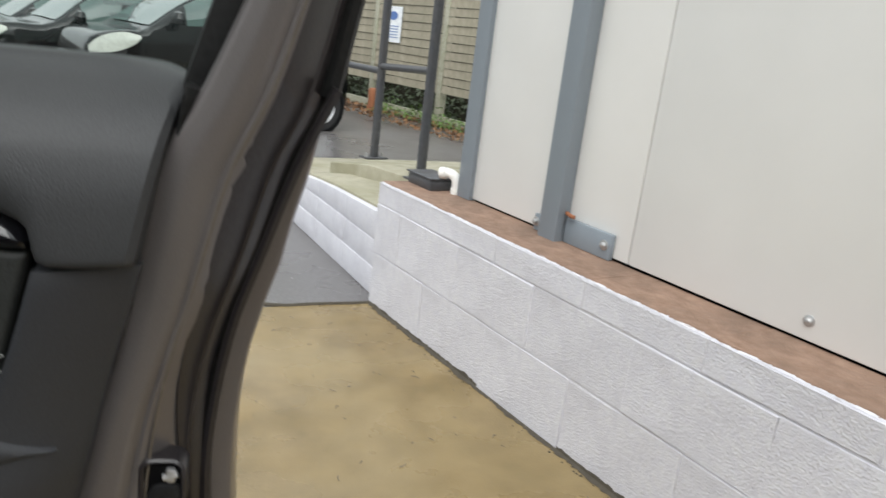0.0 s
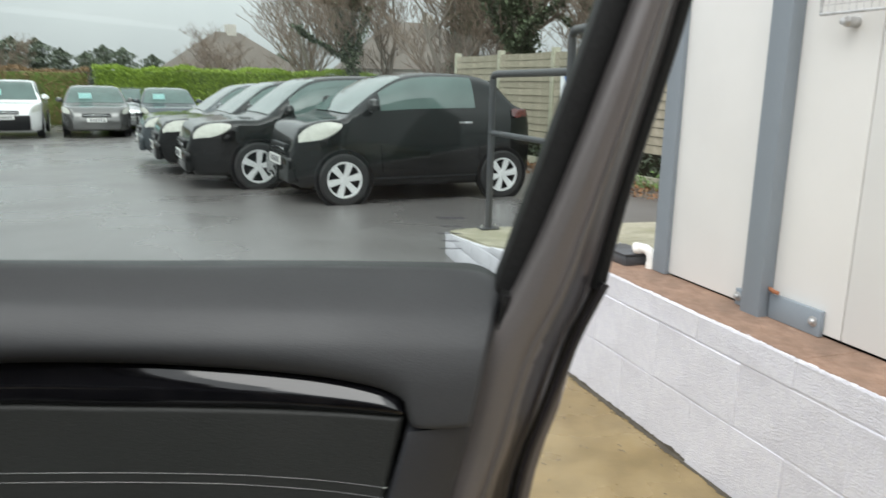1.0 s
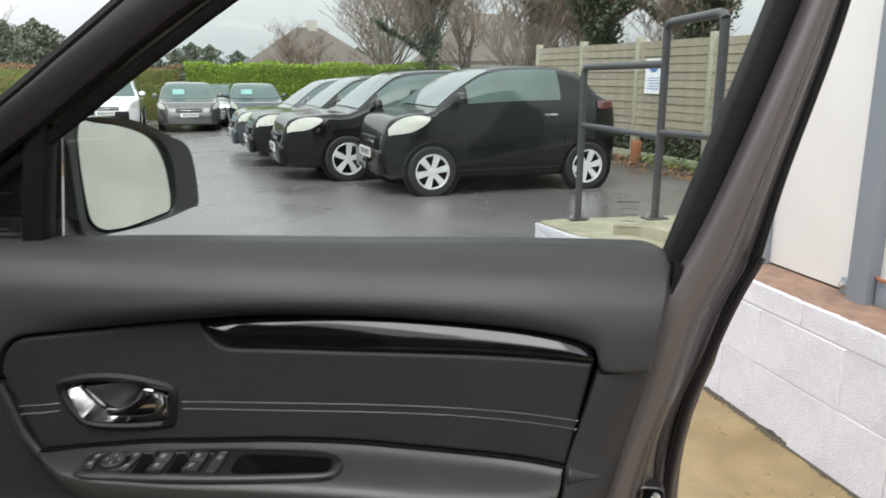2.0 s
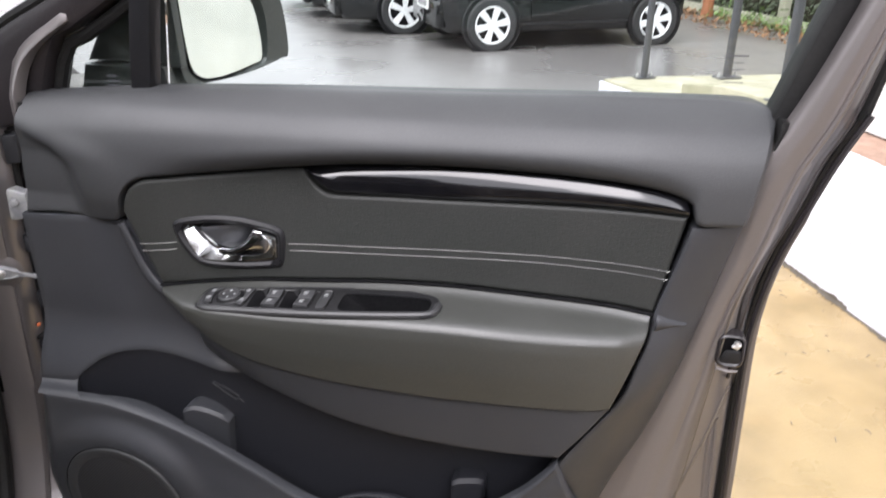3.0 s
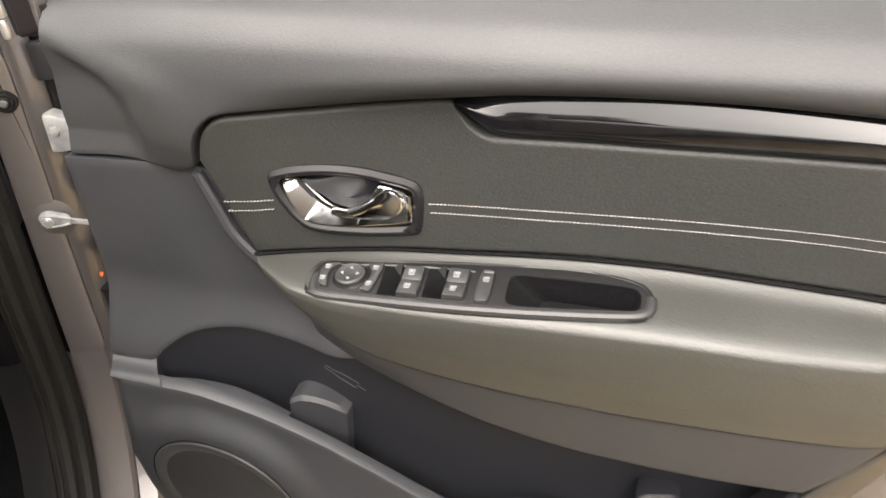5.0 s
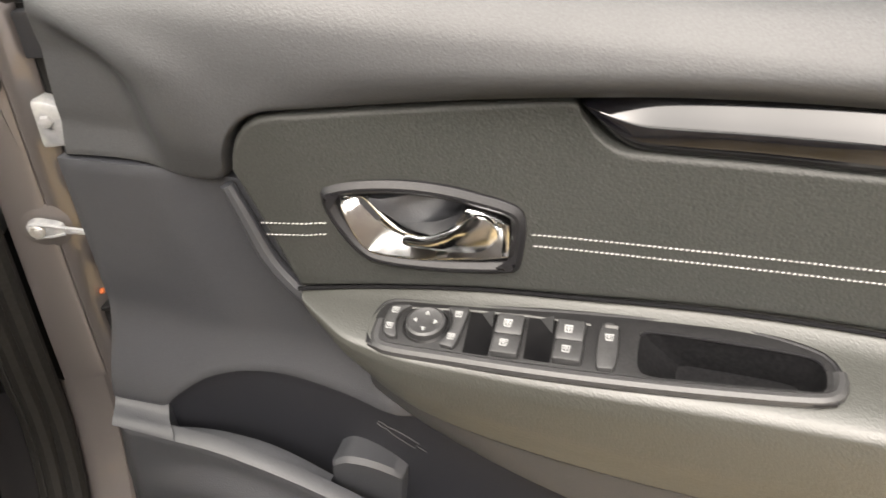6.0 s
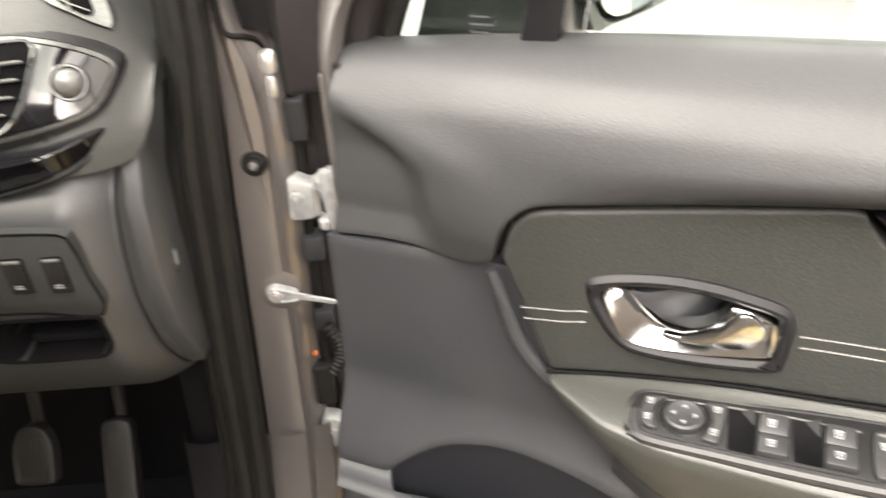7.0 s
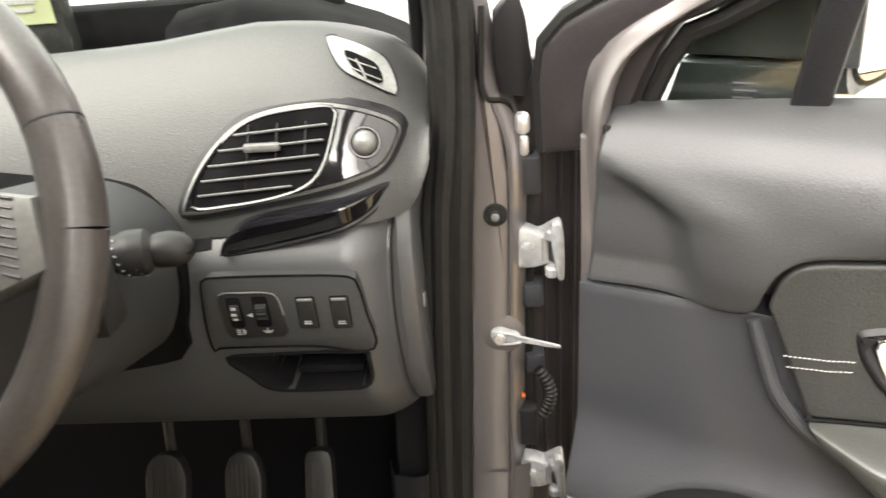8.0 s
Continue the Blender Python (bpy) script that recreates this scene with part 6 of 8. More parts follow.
    part("vane_tab", Geo().box(-0.334, on_dash(-0.314, 1.104) - 0.014, 1.100, -0.296, on_dash(-0.314, 1.104) - 0.004, 1.1085, 0.003), M_VANE, vent)
    kx, kz = -0.211, 1.100
    knob = part("vent_wheel", Geo().lathe([(0.0135, 0.004), (0.0145, 0.005), (0.0158, 0.005), (0.0168, 0.003), (0.017, -0.004)], 28, m=pose(kx, on_dash(kx, kz) - 0.004, kz, 68, 0, 14), caps=False), M_PIANO, vent)
    part("knob_face", Geo().lathe([(0.0, 0.0125), (0.006, 0.0115), (0.010, 0.0085), (0.013, 0.003), (0.0135, 0.0)], 24, m=pose(kx, on_dash(kx, kz) - 0.004, kz, 68, 0, 14)), M_VANE, knob)
    # side window vent, set on the top of the facia
    def on_top(u, z):
        front = [(pz, py) for py, pz in dash_profile(u)[3:]]
        return interp(z, tuple(front[::-1]))
    def pane(pts, mid, d, back):
        n = len(pts)
        v = [(x, on_top(x, z) + d, z) for x, z in pts] + [(x, on_top(x, z) + back, z) for x, z in pts] + [(mid[0], on_top(*mid) + d - 0.001, mid[1])]
        return Geo().add(v, [(k, (k + 1) % n, 2 * n) for k in range(n)] + [(k, k + n, (k + 1) % n + n, (k + 1) % n) for k in range(n)])
    mini = loop([(-0.2499, 1.1926), (-0.2374, 1.1910), (-0.2151, 1.1824), (-0.1935, 1.1687), (-0.1839, 1.1542), (-0.1790, 1.1352), (-0.1866, 1.1378), (-0.2083, 1.1513), (-0.2298, 1.1637), (-0.2410, 1.1756)], 40)
    hole = loop([(-0.2309, 1.1802), (-0.2170, 1.1752), (-0.2010, 1.1657), (-0.1942, 1.1550), (-0.1936, 1.1468), (-0.2083, 1.1547), (-0.2185, 1.1622), (-0.2263, 1.1720)], 28)
    part("vent_groove", pane(inset(mini, -0.0016), (-0.213, 1.165), -0.0022, 0.006), M_BLACK, dash)
    sv = part("side_vent", pane(mini, (-0.213, 1.165), -0.0048, 0.004), M_SILVER, dash, "pale silver side window vent")
    # shade of the small vent's opening, painted as a black pane
    part("vent_mouth_shade", pane(hole, (-0.212, 1.163), -0.0064, 0.0), M_VOID, sv)
    for a, b in (((-0.2270, 1.1743), (-0.1986, 1.1611)), ((-0.2220, 1.1659), (-0.1941, 1.1508))):
        part("vane", Geo().tube([(x, on_top(x, z) - 0.0085, z) for x, z in (a, ((a[0] + b[0]) / 2, (a[1] + b[1]) / 2), b)], 0.0008, 5), M_SILVER, sv)
    part("vertical_vane", Geo().tube([(x, on_top(x, z) - 0.0080, z) for x, z in ((-0.2190, 1.1723), (-0.2125, 1.1631), (-0.2083, 1.1542))], 0.0012, 5), M_VANE, sv)
    # gloss strip below the vent
    part("gloss_strip", Geo().patch([(-0.3655, 1.006), (-0.357, 1.023), (-0.337, 1.037), (-0.283, 1.046), (-0.236, 1.052), (-0.200, 1.058), (-0.189, 1.0575)], [(-0.3640, 1.001), (-0.345, 1.004), (-0.300, 1.0125), (-0.270, 1.019), (-0.239, 1.026), (-0.206, 1.037), (-0.191, 1.052)],
                                    lambda u, z, s, t: low(u, 0.985) - 0.006 + 0.014 * s, 30, 10, 0.002, 0.05), M_PIANO, dash, "gloss black strip")
    part("strip_shadow", Geo().tube([(u, low(u, 0.985) + 0.009, z) for u, z in curve([(-0.366, 1.001), (-0.300, 1.0105), (-0.239, 1.024), (-0.204, 1.036), (-0.190, 1.050)], 20)], 0.0025, 6), M_BLACK, dash)
    # switch cluster
    tilt = pose(-0.306, -0.1405, 0.937, 90 + 2, 0, 0)
    edge = loop([(-0.0800, 0.0460), (-0.066, 0.0495), (0.0, 0.0490), (0.068, 0.0450), (0.0795, 0.0360), (0.0850, 0.0000), (0.0862, -0.0470), (0.02, -0.0400), (-0.0748, -0.0385), (-0.0872, -0.0415), (-0.0885, -0.0150), (-0.0855, 0.0190)], 64)
    cl = part("switch_plate", Geo().prism(edge, 0.0025, -0.03, 0.003, plane="xy"), M_DARKPL, dash, "dark grey switch plate", m=tilt)
    part("plate_groove", Geo().tube([(x, y, 0.0016) for x, y in inset(edge, -0.0008) + inset(edge, -0.0008)[:1]], 0.0013, 6), M_VOID, cl)
    bez2 = loop([(-0.0655, 0.0305), (-0.040, 0.0325), (-0.016, 0.0315), (-0.0045, 0.0250), (-0.0010, -0.0050), (-0.0035, -0.0235), (-0.030, -0.0250), (-0.0640, -0.0235), (-0.0680, 0.0040)], 40)
    part("cluster_bezel", Geo().prism(bez2, 0.0045, 0.0015, 0.0015, plane="xy"), M_BUTTON, cl)
    part("bezel_edge", Geo().tube([(x, y, 0.0046) for x, y in bez2[:16]], 0.0009, 5), M_VANE, cl)
    for x0, x1, lit in ((-0.0585, -0.0455, True), (-0.0310, -0.0165, False)):
        cx = (x0 + x1) / 2
        part("wheel_slot", Geo().prism(rrect(x0 - 0.001, -0.0105, x1 + 0.001, 0.0275, 0.003), 0.0052, 0.004, plane="xy"), M_VOID, cl)
        wh = part("thumb_wheel", Geo().tube([(x0 + 0.0015, 0.0085, -0.0060), (x1 - 0.0015, 0.0085, -0.0060)], 0.0150, 26), M_BUTTON, cl)
        for k in range(5):
            a = radians(40 + 25 * k)
            y, z = 0.0085 + 0.0152 * math.cos(a), -0.0060 + 0.0152 * math.sin(a)
            if lit and k in (1, 2, 3):
                part("symbol", Geo().box(cx - 0.0028, y - 0.0014, z - 0.0004, cx + 0.0022, y + 0.0014, z + 0.0006), M_ICON, wh)
            elif not lit:
                part("grip_rib", Geo().box(x0 + 0.002, y - 0.0006, z - 0.0004, x1 - 0.002, y + 0.0006, z + 0.0008), M_DARKPL, wh)
    part("symbol", Geo().prism([(-0.0405, 0.0045), (-0.0345, 0.0020), (-0.0345, 0.0070)], 0.0052, 0.0044, plane="xy"), M_ICON, cl)
    # headlamp symbol: a half disc with beams; dial symbol: an arc with rays
    g = Geo().prism([(-0.0490 + 0.0034 * math.cos(radians(a)), -0.0165 + 0.0034 * math.sin(radians(a))) for a in range(-90, 91, 20)], 0.0052, 0.0044, plane="xy")
    for k in (-1, 0, 1):
        g.box(-0.0555, -0.0170 + 0.0026 * k, 0.0044, -0.0505, -0.0161 + 0.0026 * k, 0.0052)
    part("symbol", g, M_ICON, cl)
    g = Geo().prism([(-0.0220 + 0.0034 * math.cos(radians(a)), -0.0185 + 0.0034 * math.sin(radians(a))) for a in range(0, 181, 20)], 0.0052, 0.0044, plane="xy")
    for a in (30, 90, 150):
        g.box(-0.0005, 0.0040, 0.0044, 0.0005, 0.0060, 0.0052, m=pose(-0.0220, -0.0185, 0, 0, 0, a - 90))
    part("symbol", g, M_ICON, cl)
    for x0, x1, y0, y1 in ((0.0145, 0.0325, -0.0145, 0.0225), (0.0505, 0.0680, -0.0160, 0.0220)):
        part("switch_joint", Geo().prism(rrect(x0 - 0.0012, y0 - 0.0012, x1 + 0.0012, y1 + 0.0012, 0.002), 0.0034, 0.002, plane="xy"), M_VOID, cl)
        b = part("push_switch", Geo().box(x0, y0, 0.001, x1, y1, 0.0058, 0.0018, m=pose(0, 0, 0, -2, 0, 0)), M_BUTTON, cl)
        part("switch_top", Geo().box(x0 + 0.001, y1 - 0.0030, 0.0040, x1 - 0.001, y1 - 0.0002, 0.0064, 0.0008), M_VANE, b)
        cx = (x0 + x1) / 2
        part("symbol", Geo().box(cx - 0.0040, y0 + 0.0060, 0.0054, cx + 0.0040, y0 + 0.0074, 0.0064).box(cx - 0.0034, y0 + 0.0085, 0.0054, cx - 0.0006, y0 + 0.0100, 0.0064).box(cx + 0.0006, y0 + 0.0085, 0.0054, cx + 0.0034, y0 + 0.0100, 0.0064), M_ICON, b)
    # storage slot: an open tray with a lip, let into the knee panel
    rings = [[(x, low(x, z) - 0.0018, z) for x, z in inset(slot, -0.004)], [(x, low(x, z) - 0.0022, z) for x, z in slot], [(x, low(x, z) + 0.010, z) for x, z in inset(slot, 0.0012)], [(x, low(x, z) + 0.058, z) for x, z in inset(slot, 0.004)]]
    ns = len(slot)
    # tray lining is near black to paint the shade in the slot
    sl = part("storage_slot", Geo().add([p for r in rings for p in r], [(i * ns + k, i * ns + (k + 1) % ns, (i + 1) * ns + (k + 1) % ns, (i + 1) * ns + k) for i in range(3) for k in range(ns)] + [tuple(range(3 * ns, 4 * ns))]), M_DARKFILL, dash, "storage slot lined in shade-dark colour")
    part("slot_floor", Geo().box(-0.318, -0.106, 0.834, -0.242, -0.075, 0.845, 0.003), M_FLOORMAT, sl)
    # top pad beyond the front roll, painted shade-black, sloping down to the screen's corner
    ridge = ((-0.47, 1.205), (-0.3846, 1.2128), (-0.336, 1.2025), (-0.2953, 1.1874), (-0.2542, 1.1728), (-0.2133, 1.1538), (-0.185, 1.130))
    g = Geo()
    for x, z in ridge:
        g.v += [(x, 0.075, z - 0.12), (x, 0.085, z - 0.045), (x, 0.11, z - 0.012), (x, 0.16, z), (x, 0.24, z - 0.006), (x, 0.42, z - 0.030), (x, 0.44, z - 0.14)]
    g.f = [(7 * i + j, 7 * i + j + 1, 7 * i + j + 8, 7 * i + j + 7) for i in range(len(ridge) - 1) for j in range(6)]
    part("top_pad", g, M_VOID, dash, "dashboard top blackened for shade", angle=60)
    # display well, its shade put in as black fill, and screen
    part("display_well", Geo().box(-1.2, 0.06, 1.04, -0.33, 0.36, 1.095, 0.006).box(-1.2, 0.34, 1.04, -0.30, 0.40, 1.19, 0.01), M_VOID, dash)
    disp = part("display", Geo().box(-0.95, 0.145, 1.10, -0.612, 0.175, 1.275, 0.008), M_SCREEN, dash, "instrument display with a lit message")
    part("lit_message", Geo().box(-0.85, 0.1425, 1.2045, -0.6225, 0.1445, 1.262), M_LCD, disp)
    part("message_bar", Geo().box(-0.700, 0.1405, 1.230, -0.641, 0.142, 1.236).box(-0.695, 0.1405, 1.220, -0.645, 0.142, 1.225), M_ICON, disp)
    return dash


def build_wheel():
    w = thing("steering_wheel", CABIN @ pose(-0.515, -0.405, 1.170, 62, 0, 0), "dark leather steering wheel with silver-grey spokes", "steering wheel")
    R = 0.186
    g = Geo().tube([(R * math.cos(radians(a)), R * math.sin(radians(a)), 0) for a in range(0, 361, 6)], [0.0172 + 0.0014 * math.cos(radians(3 * a)) for a in range(0, 361, 6)], 14, caps=False)
    part("rim", g, M_WHEEL, w, "worn dark leather rim")
    for a in (20, 160):
        c, s = math.cos(radians(a)), math.sin(radians(a))
        part("rim_joint", Geo().tube([(R * c - 0.0006 * s * k, R * s + 0.0006 * c * k, 0) for k in (-1, 1)], 0.0182, 14), M_BLACK, w)
    part("airbag_cover", Geo().prism(loop([(-0.085, 0.045), (0, 0.062), (0.085, 0.045), (0.080, -0.040), (0, -0.075), (-0.080, -0.040)], 40), 0.035, -0.02, 0.02, plane="xy"), M_PLASTIC, w, "grey airbag cover")
    for sx in (-1, 1):
        part("spoke", Geo().prism([(sx * 0.076, 0.034), (sx * 0.17, 0.020), (sx * 0.178, -0.024), (sx * 0.13, -0.044), (sx * 0.072, -0.034)], 0.018, -0.008, 0.006, plane="xy"), M_SPOKE, w, "silver-grey spoke")
        for k in range(9):
            part("thumb_rib", Geo().tube([(sx * (0.142 + 0.0012 * k), 0.022 - 0.0058 * k, 0.0185), (sx * (0.158 + 0.0005 * k), 0.019 - 0.0058 * k, 0.0180)], 0.0011, 5), M_PLASTIC, w)
        pad = part("spoke_switch", Geo().prism(rrect(sx * 0.122 - 0.022, -0.020, sx * 0.122 + 0.022, 0.018, 0.006), 0.024, 0.016, 0.002, plane="xy"), M_BUTTON, w)
        part("symbol", Geo().box(sx * 0.122 - 0.006, -0.010, 0.0225, sx * 0.122 + 0.006, -0.007, 0.0246).box(sx * 0.122 - 0.004, 0.005, 0.0225, sx * 0.122 + 0.004, 0.008, 0.0246), M_ICON, pad)
    part("lower_spoke", Geo().prism([(-0.03, -0.06), (0.03, -0.06), (0.022, -0.178), (-0.022, -0.178)], 0.012, -0.008, 0.006, plane="xy"), M_SPOKE, w)
    col = thing("steering_column", CABIN @ pose(-0.045, 0, 0), "charcoal steering column shroud with wiper stalk", "steering column")
    g = Geo()
    rings = []
    sec = loop([(-0.095, 0.02), (-0.06, 0.062), (0.0, 0.075), (0.06, 0.062), (0.095, 0.02), (0.088, -0.05), (0.05, -0.095), (-0.05, -0.095), (-0.088, -0.05)], 36)
    for y, sc, z in ((-0.11, 1.17, 1.005), (-0.16, 1.17, 1.018), (-0.24, 1.14, 1.040), (-0.300, 1.05, 1.052), (-0.315, 0.95, 1.056), (-0.318, 0.5, 1.056)):
        rings.append([(-0.475 + x * sc, y, z + zz * sc) for x, zz in sec])
    n = 36
    g.add([p for r in rings for p in r], [(i * n + k, i * n + (k + 1) % n, (i + 1) * n + (k + 1) % n, (i + 1) * n + k) for i in range(5) for k in range(n)] + [tuple(5 * n + k for k in range(n))])
    part("shroud", g, M_DARKPL, col)
    # black plate painted in for the shade round the column
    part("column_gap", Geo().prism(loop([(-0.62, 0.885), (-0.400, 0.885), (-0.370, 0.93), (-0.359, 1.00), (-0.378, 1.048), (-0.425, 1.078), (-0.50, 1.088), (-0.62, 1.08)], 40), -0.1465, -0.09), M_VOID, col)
    axis = [(-0.413, -0.268, 1.078), (-0.2955, -0.236, 1.0705)]
    def on_axis(k):
        return tuple(a + (b - a) * k for a, b in zip(*axis))
    ks = (0.0, 0.10, 0.22, 0.34, 0.42, 0.45, 0.49, 0.53, 0.60, 0.68, 0.71, 0.73, 0.76, 0.86, 0.95, 1.0)
    st = part("wiper_stalk", Geo().tube([on_axis(k) for k in ks], [0.021, 0.0235, 0.024, 0.023, 0.019, 0.0165, 0.0165, 0.0195, 0.0205, 0.0200, 0.0165, 0.0140, 0.0155, 0.0160, 0.0135, 0.007], 20), M_BUTTON, col, "black wiper stalk with ring marks")
    part("stalk_slot", Geo().box(-0.0006, -0.012, -0.0165, 0.0006, 0.012, 0.0165, m=pose(-0.2965, -0.2366, 1.0705, 0, 0, 17) @ pose(0, 0, 0, 0, 90, 0)), M_VOID, st)
    g = Geo()
    for k in range(7):
        a = radians(-60 + 20 * k)
        for kk, sz in ((0.56, 0.0010), (0.645, 0.0009)):
            c = on_axis(kk)
            g.lathe([(0, 0.0006), (sz, 0.0003), (sz, -0.001)], 6, m=pose(c[0] - 0.0195 * math.sin(a) * 0.3, c[1] - 0.0200 * math.cos(a), c[2] + 0.0200 * math.sin(a), 90 - math.degrees(a), 0, 0))
    part("ring_marks", g, M_ICON, st)
    sat = part("column_switch", Geo().box(-0.352, -0.335, 1.043, -0.331, -0.300, 1.108, 0.005), M_BUTTON, col)
    part("symbol", Geo().box(-0.344, -0.3365, 1.072, -0.337, -0.3348, 1.077).box(-0.345, -0.3365, 1.052, -0.339, -0.3348, 1.056), M_ICON, sat)


def build_pedals():
    for x, w, h, lab in ((-0.398, 0.048, 0.15, "long ribbed accelerator pedal under dashboard"), (-0.528, 0.062, 0.090, "short ribbed brake pedal under dashboard"), (-0.662, 0.070, 0.085, "short ribbed clutch pedal under dashboard")):
        p = thing("pedal", CABIN @ pose(x, 0.14, 0.49), lab, "pedal", "pedals in the footwell")
        tip = 0.62 if h < 0.1 else 0.86
        line = loop([(-w / 2 * tip, -0.004), (0, 0.004), (w / 2 * tip, -0.004), (w / 2, -h * 0.35), (w / 2, -h * 0.85), (w / 2 * 0.8, -h), (-w / 2 * 0.8, -h), (-w / 2, -h * 0.85), (-w / 2, -h * 0.35)], 36)
        part("pad", Geo().prism(line, -0.012, 0.012, 0.006, m=pose(0, 0, 0, -28, 0, 0)), M_ALU, p)
        for k in range(5):
            part("rib", Geo().box(-w / 2 + 0.012 + k * (w - 0.03) / 4, -0.0135, -h + 0.012, -w / 2 + 0.015 + k * (w - 0.03) / 4, -0.011, -0.016, 0.001, m=pose(0, 0, 0, -28, 0, 0)), M_ALU, p)
        part("arm", Geo().tube([(0, 0.015, -0.02), (0.004, 0.03, 0.06), (0.012, 0.05, 0.20), (0.02, 0.08, 0.35)], 0.009, 8), M_ALU, p)


build_car_body()
build_dash()
build_wheel()
build_pedals()


# ---------------------------------------------------------------- yard: ground, wall, building, railing, fence
def build_ground():
    g = Geo()
    rows = [(-600, 0.0), (6, 0.0), (26, -0.49), (600, -0.49)]
    g.add([(x, y, z - 0.004) for y, z in rows for x in (-600, 600)], [(2 * k, 2 * k + 1, 2 * k + 3, 2 * k + 2) for k in range(3)])
    ob = part("ground", g, M_TARMAC)
    ob.matrix_world = CAR
    tagged(ob, "wet dark grey tarmac car park", "ground", kind="structure")
    ap = part("pavement_apron", Geo().prism([(-6.0, -9.0), (2.75, -9.0), (2.75, 1.535), (2.52, 1.590), (2.11, 1.690), (1.2, 1.86), (-6.0, 2.0)], 0.0, -0.05, plane="xy"), M_CONCRETE)
    ap.matrix_world = CAR
    jt = part("pavement_joint", Geo().tube([(x, y + 0.003 * math.sin(x * 17), 0.0) for x, y in curve([(-6.0, 2.0), (1.2, 1.865), (2.11, 1.695), (2.52, 1.595), (2.75, 1.54)], 60)], 0.010, 6), M_GRIT)
    jt.matrix_world = CAR
    tagged(jt, "dark gritty joint along the concrete edge", "joint", kind="structure")
    tagged(ap, "wet ochre-stained concrete apron", "pavement", kind="structure")


def rough_block(g_name, size, seed, soft=0.0025):
    """A painted block with slightly uneven faces and worn edges."""
    rng = random.Random(seed)
    bm = bmesh.new()
    bmesh.ops.create_cube(bm, size=1)
    bmesh.ops.scale(bm, vec=size, verts=bm.verts)
    bmesh.ops.bevel(bm, geom=bm.edges[:], offset=soft, segments=1, affect="EDGES")
    for v in bm.verts:
        v.co += Vector((rng.uniform(-1, 1), rng.uniform(-1, 1), rng.uniform(-1, 1))) * 0.0018
    me = bpy.data.meshes.new(g_name)
    bm.to_mesh(me)
    bm.free()
    me.polygons.foreach_set("use_smooth", [False] * len(me.polygons))
    return me


def build_wall():
    wall = tagged(part("wall_block", Geo().box(0.0035, -7.0, -0.02, 0.20, -0.006, 0.552, 0.0), M_BLOCK), "low white-painted concrete block wall with brown brick top", "wall", kind="structure")
    wall.matrix_world = WALL
    meshes = {}
    for row, (z0, z1) in enumerate(((0.0, 0.2400), (0.2470, 0.4640), (0.4715, 0.558))):
        y = -0.003 - (0.22 if row == 1 else 0.0)
        if row == 1:
            spans = [(-0.219, -0.002)]
        else:
            spans = []
        while y > -6.9:
            spans.append((y - 0.444, y - 0.0005))
            y -= 0.445
        for k, (a, b) in enumerate(spans):
            size = (0.10, round(b - a, 3), round(z1 - z0, 3))
            key = (size, k % 3)
            if key not in meshes:
                meshes[key] = rough_block("block", size, k + 7 * row, 0.0018)
                meshes[key].materials.append(M_BLOCK)
            ob = part("block", meshes[key], None, wall)
            ob.location = (0.05 + 0.0015 * math.sin(k * 2.3 + row), (a + b) / 2, (z0 + z1) / 2)
    meshes = []
    for s in range(3):
        me = rough_block("coping_stone", (0.231, 0.4435, 0.05), 40 + s)
        me.materials.append(M_BRICK)
        meshes.append(me)
    y = -0.01
    k = 0
    while y > -6.9:
        ob = part("coping_stone", meshes[k % 3], None, wall)
        ob.location = (0.123, y - 0.2220, 0.5402 + 0.0012 * math.sin(k * 1.7))
        y -= 0.4450
        k += 1
    # drips and flakes of white paint along the brick edge
    rng = random.Random(5)
    g = Geo()
    y = -0.02
    drift = 0.0
    while y > -4.6:
        drift = 0.86 * drift + rng.uniform(-0.0065, 0.0065)
        inner = 0.003 + 0.6 * abs(drift) + rng.uniform(0.0, 0.006) * rng.random() ** 3
        lift = rng.uniform(-0.0008, 0.0006) - 0.0022 * max(0.0, math.sin(y * 9.1) * math.sin(y * 23.7 + 1.0))
        g.v += [(0.0004 + rng.uniform(0, 0.001), y, 0.554), (0.0022 + rng.uniform(0, 0.002), y, 0.5630 + lift), (max(0.0030, inner), y, 0.5658 + lift), (max(0.0040, inner + 0.001), y, 0.560)]
        y -= rng.uniform(0.003, 0.008)
    g.f = [(4 * k + j, 4 * k + j + 1, 4 * k + j + 5, 4 * k + j + 4) for k in range(len(g.v) // 4 - 1) for j in range(3)]
    tagged(part("paint_edge", g, M_BLOCK, wall, "flaking white paint along the brick edge"), kind="stuff")
    # dark wet dirt line, grit and moss along the foot
    g = Geo()
    y, wet = -0.005, 0.0
    while y > -5.0:
        wet = 0.8 * wet + rng.uniform(-0.004, 0.004)
        g.v += [(0.004, y, 0.016 + 2 * abs(wet)), (-0.0012, y, 0.006), (-max(0.004, 0.010 + wet + rng.uniform(0, 0.006)), y, 0.0012)]
        y -= rng.uniform(0.008, 0.02)
    g.f = [(3 * k + j, 3 * k + j + 1, 3 * k + j + 4, 3 * k + j + 3) for k in range(len(g.v) // 3 - 1) for j in range(2)]
    for k in range(500):
        y = -rng.random() ** 0.8 * 5.0
        x = -abs(rng.gauss(0, 0.016))
        r = rng.uniform(0.002, 0.007)
        g.add([(x - r, y, 0.0005), (x, y - r, 0.0005), (x + r, y, 0.0005), (x, y + r, 0.0005), (x, y, r * 0.8)], [(0, 1, 4), (1, 2, 4), (2, 3, 4), (3, 0, 4)])
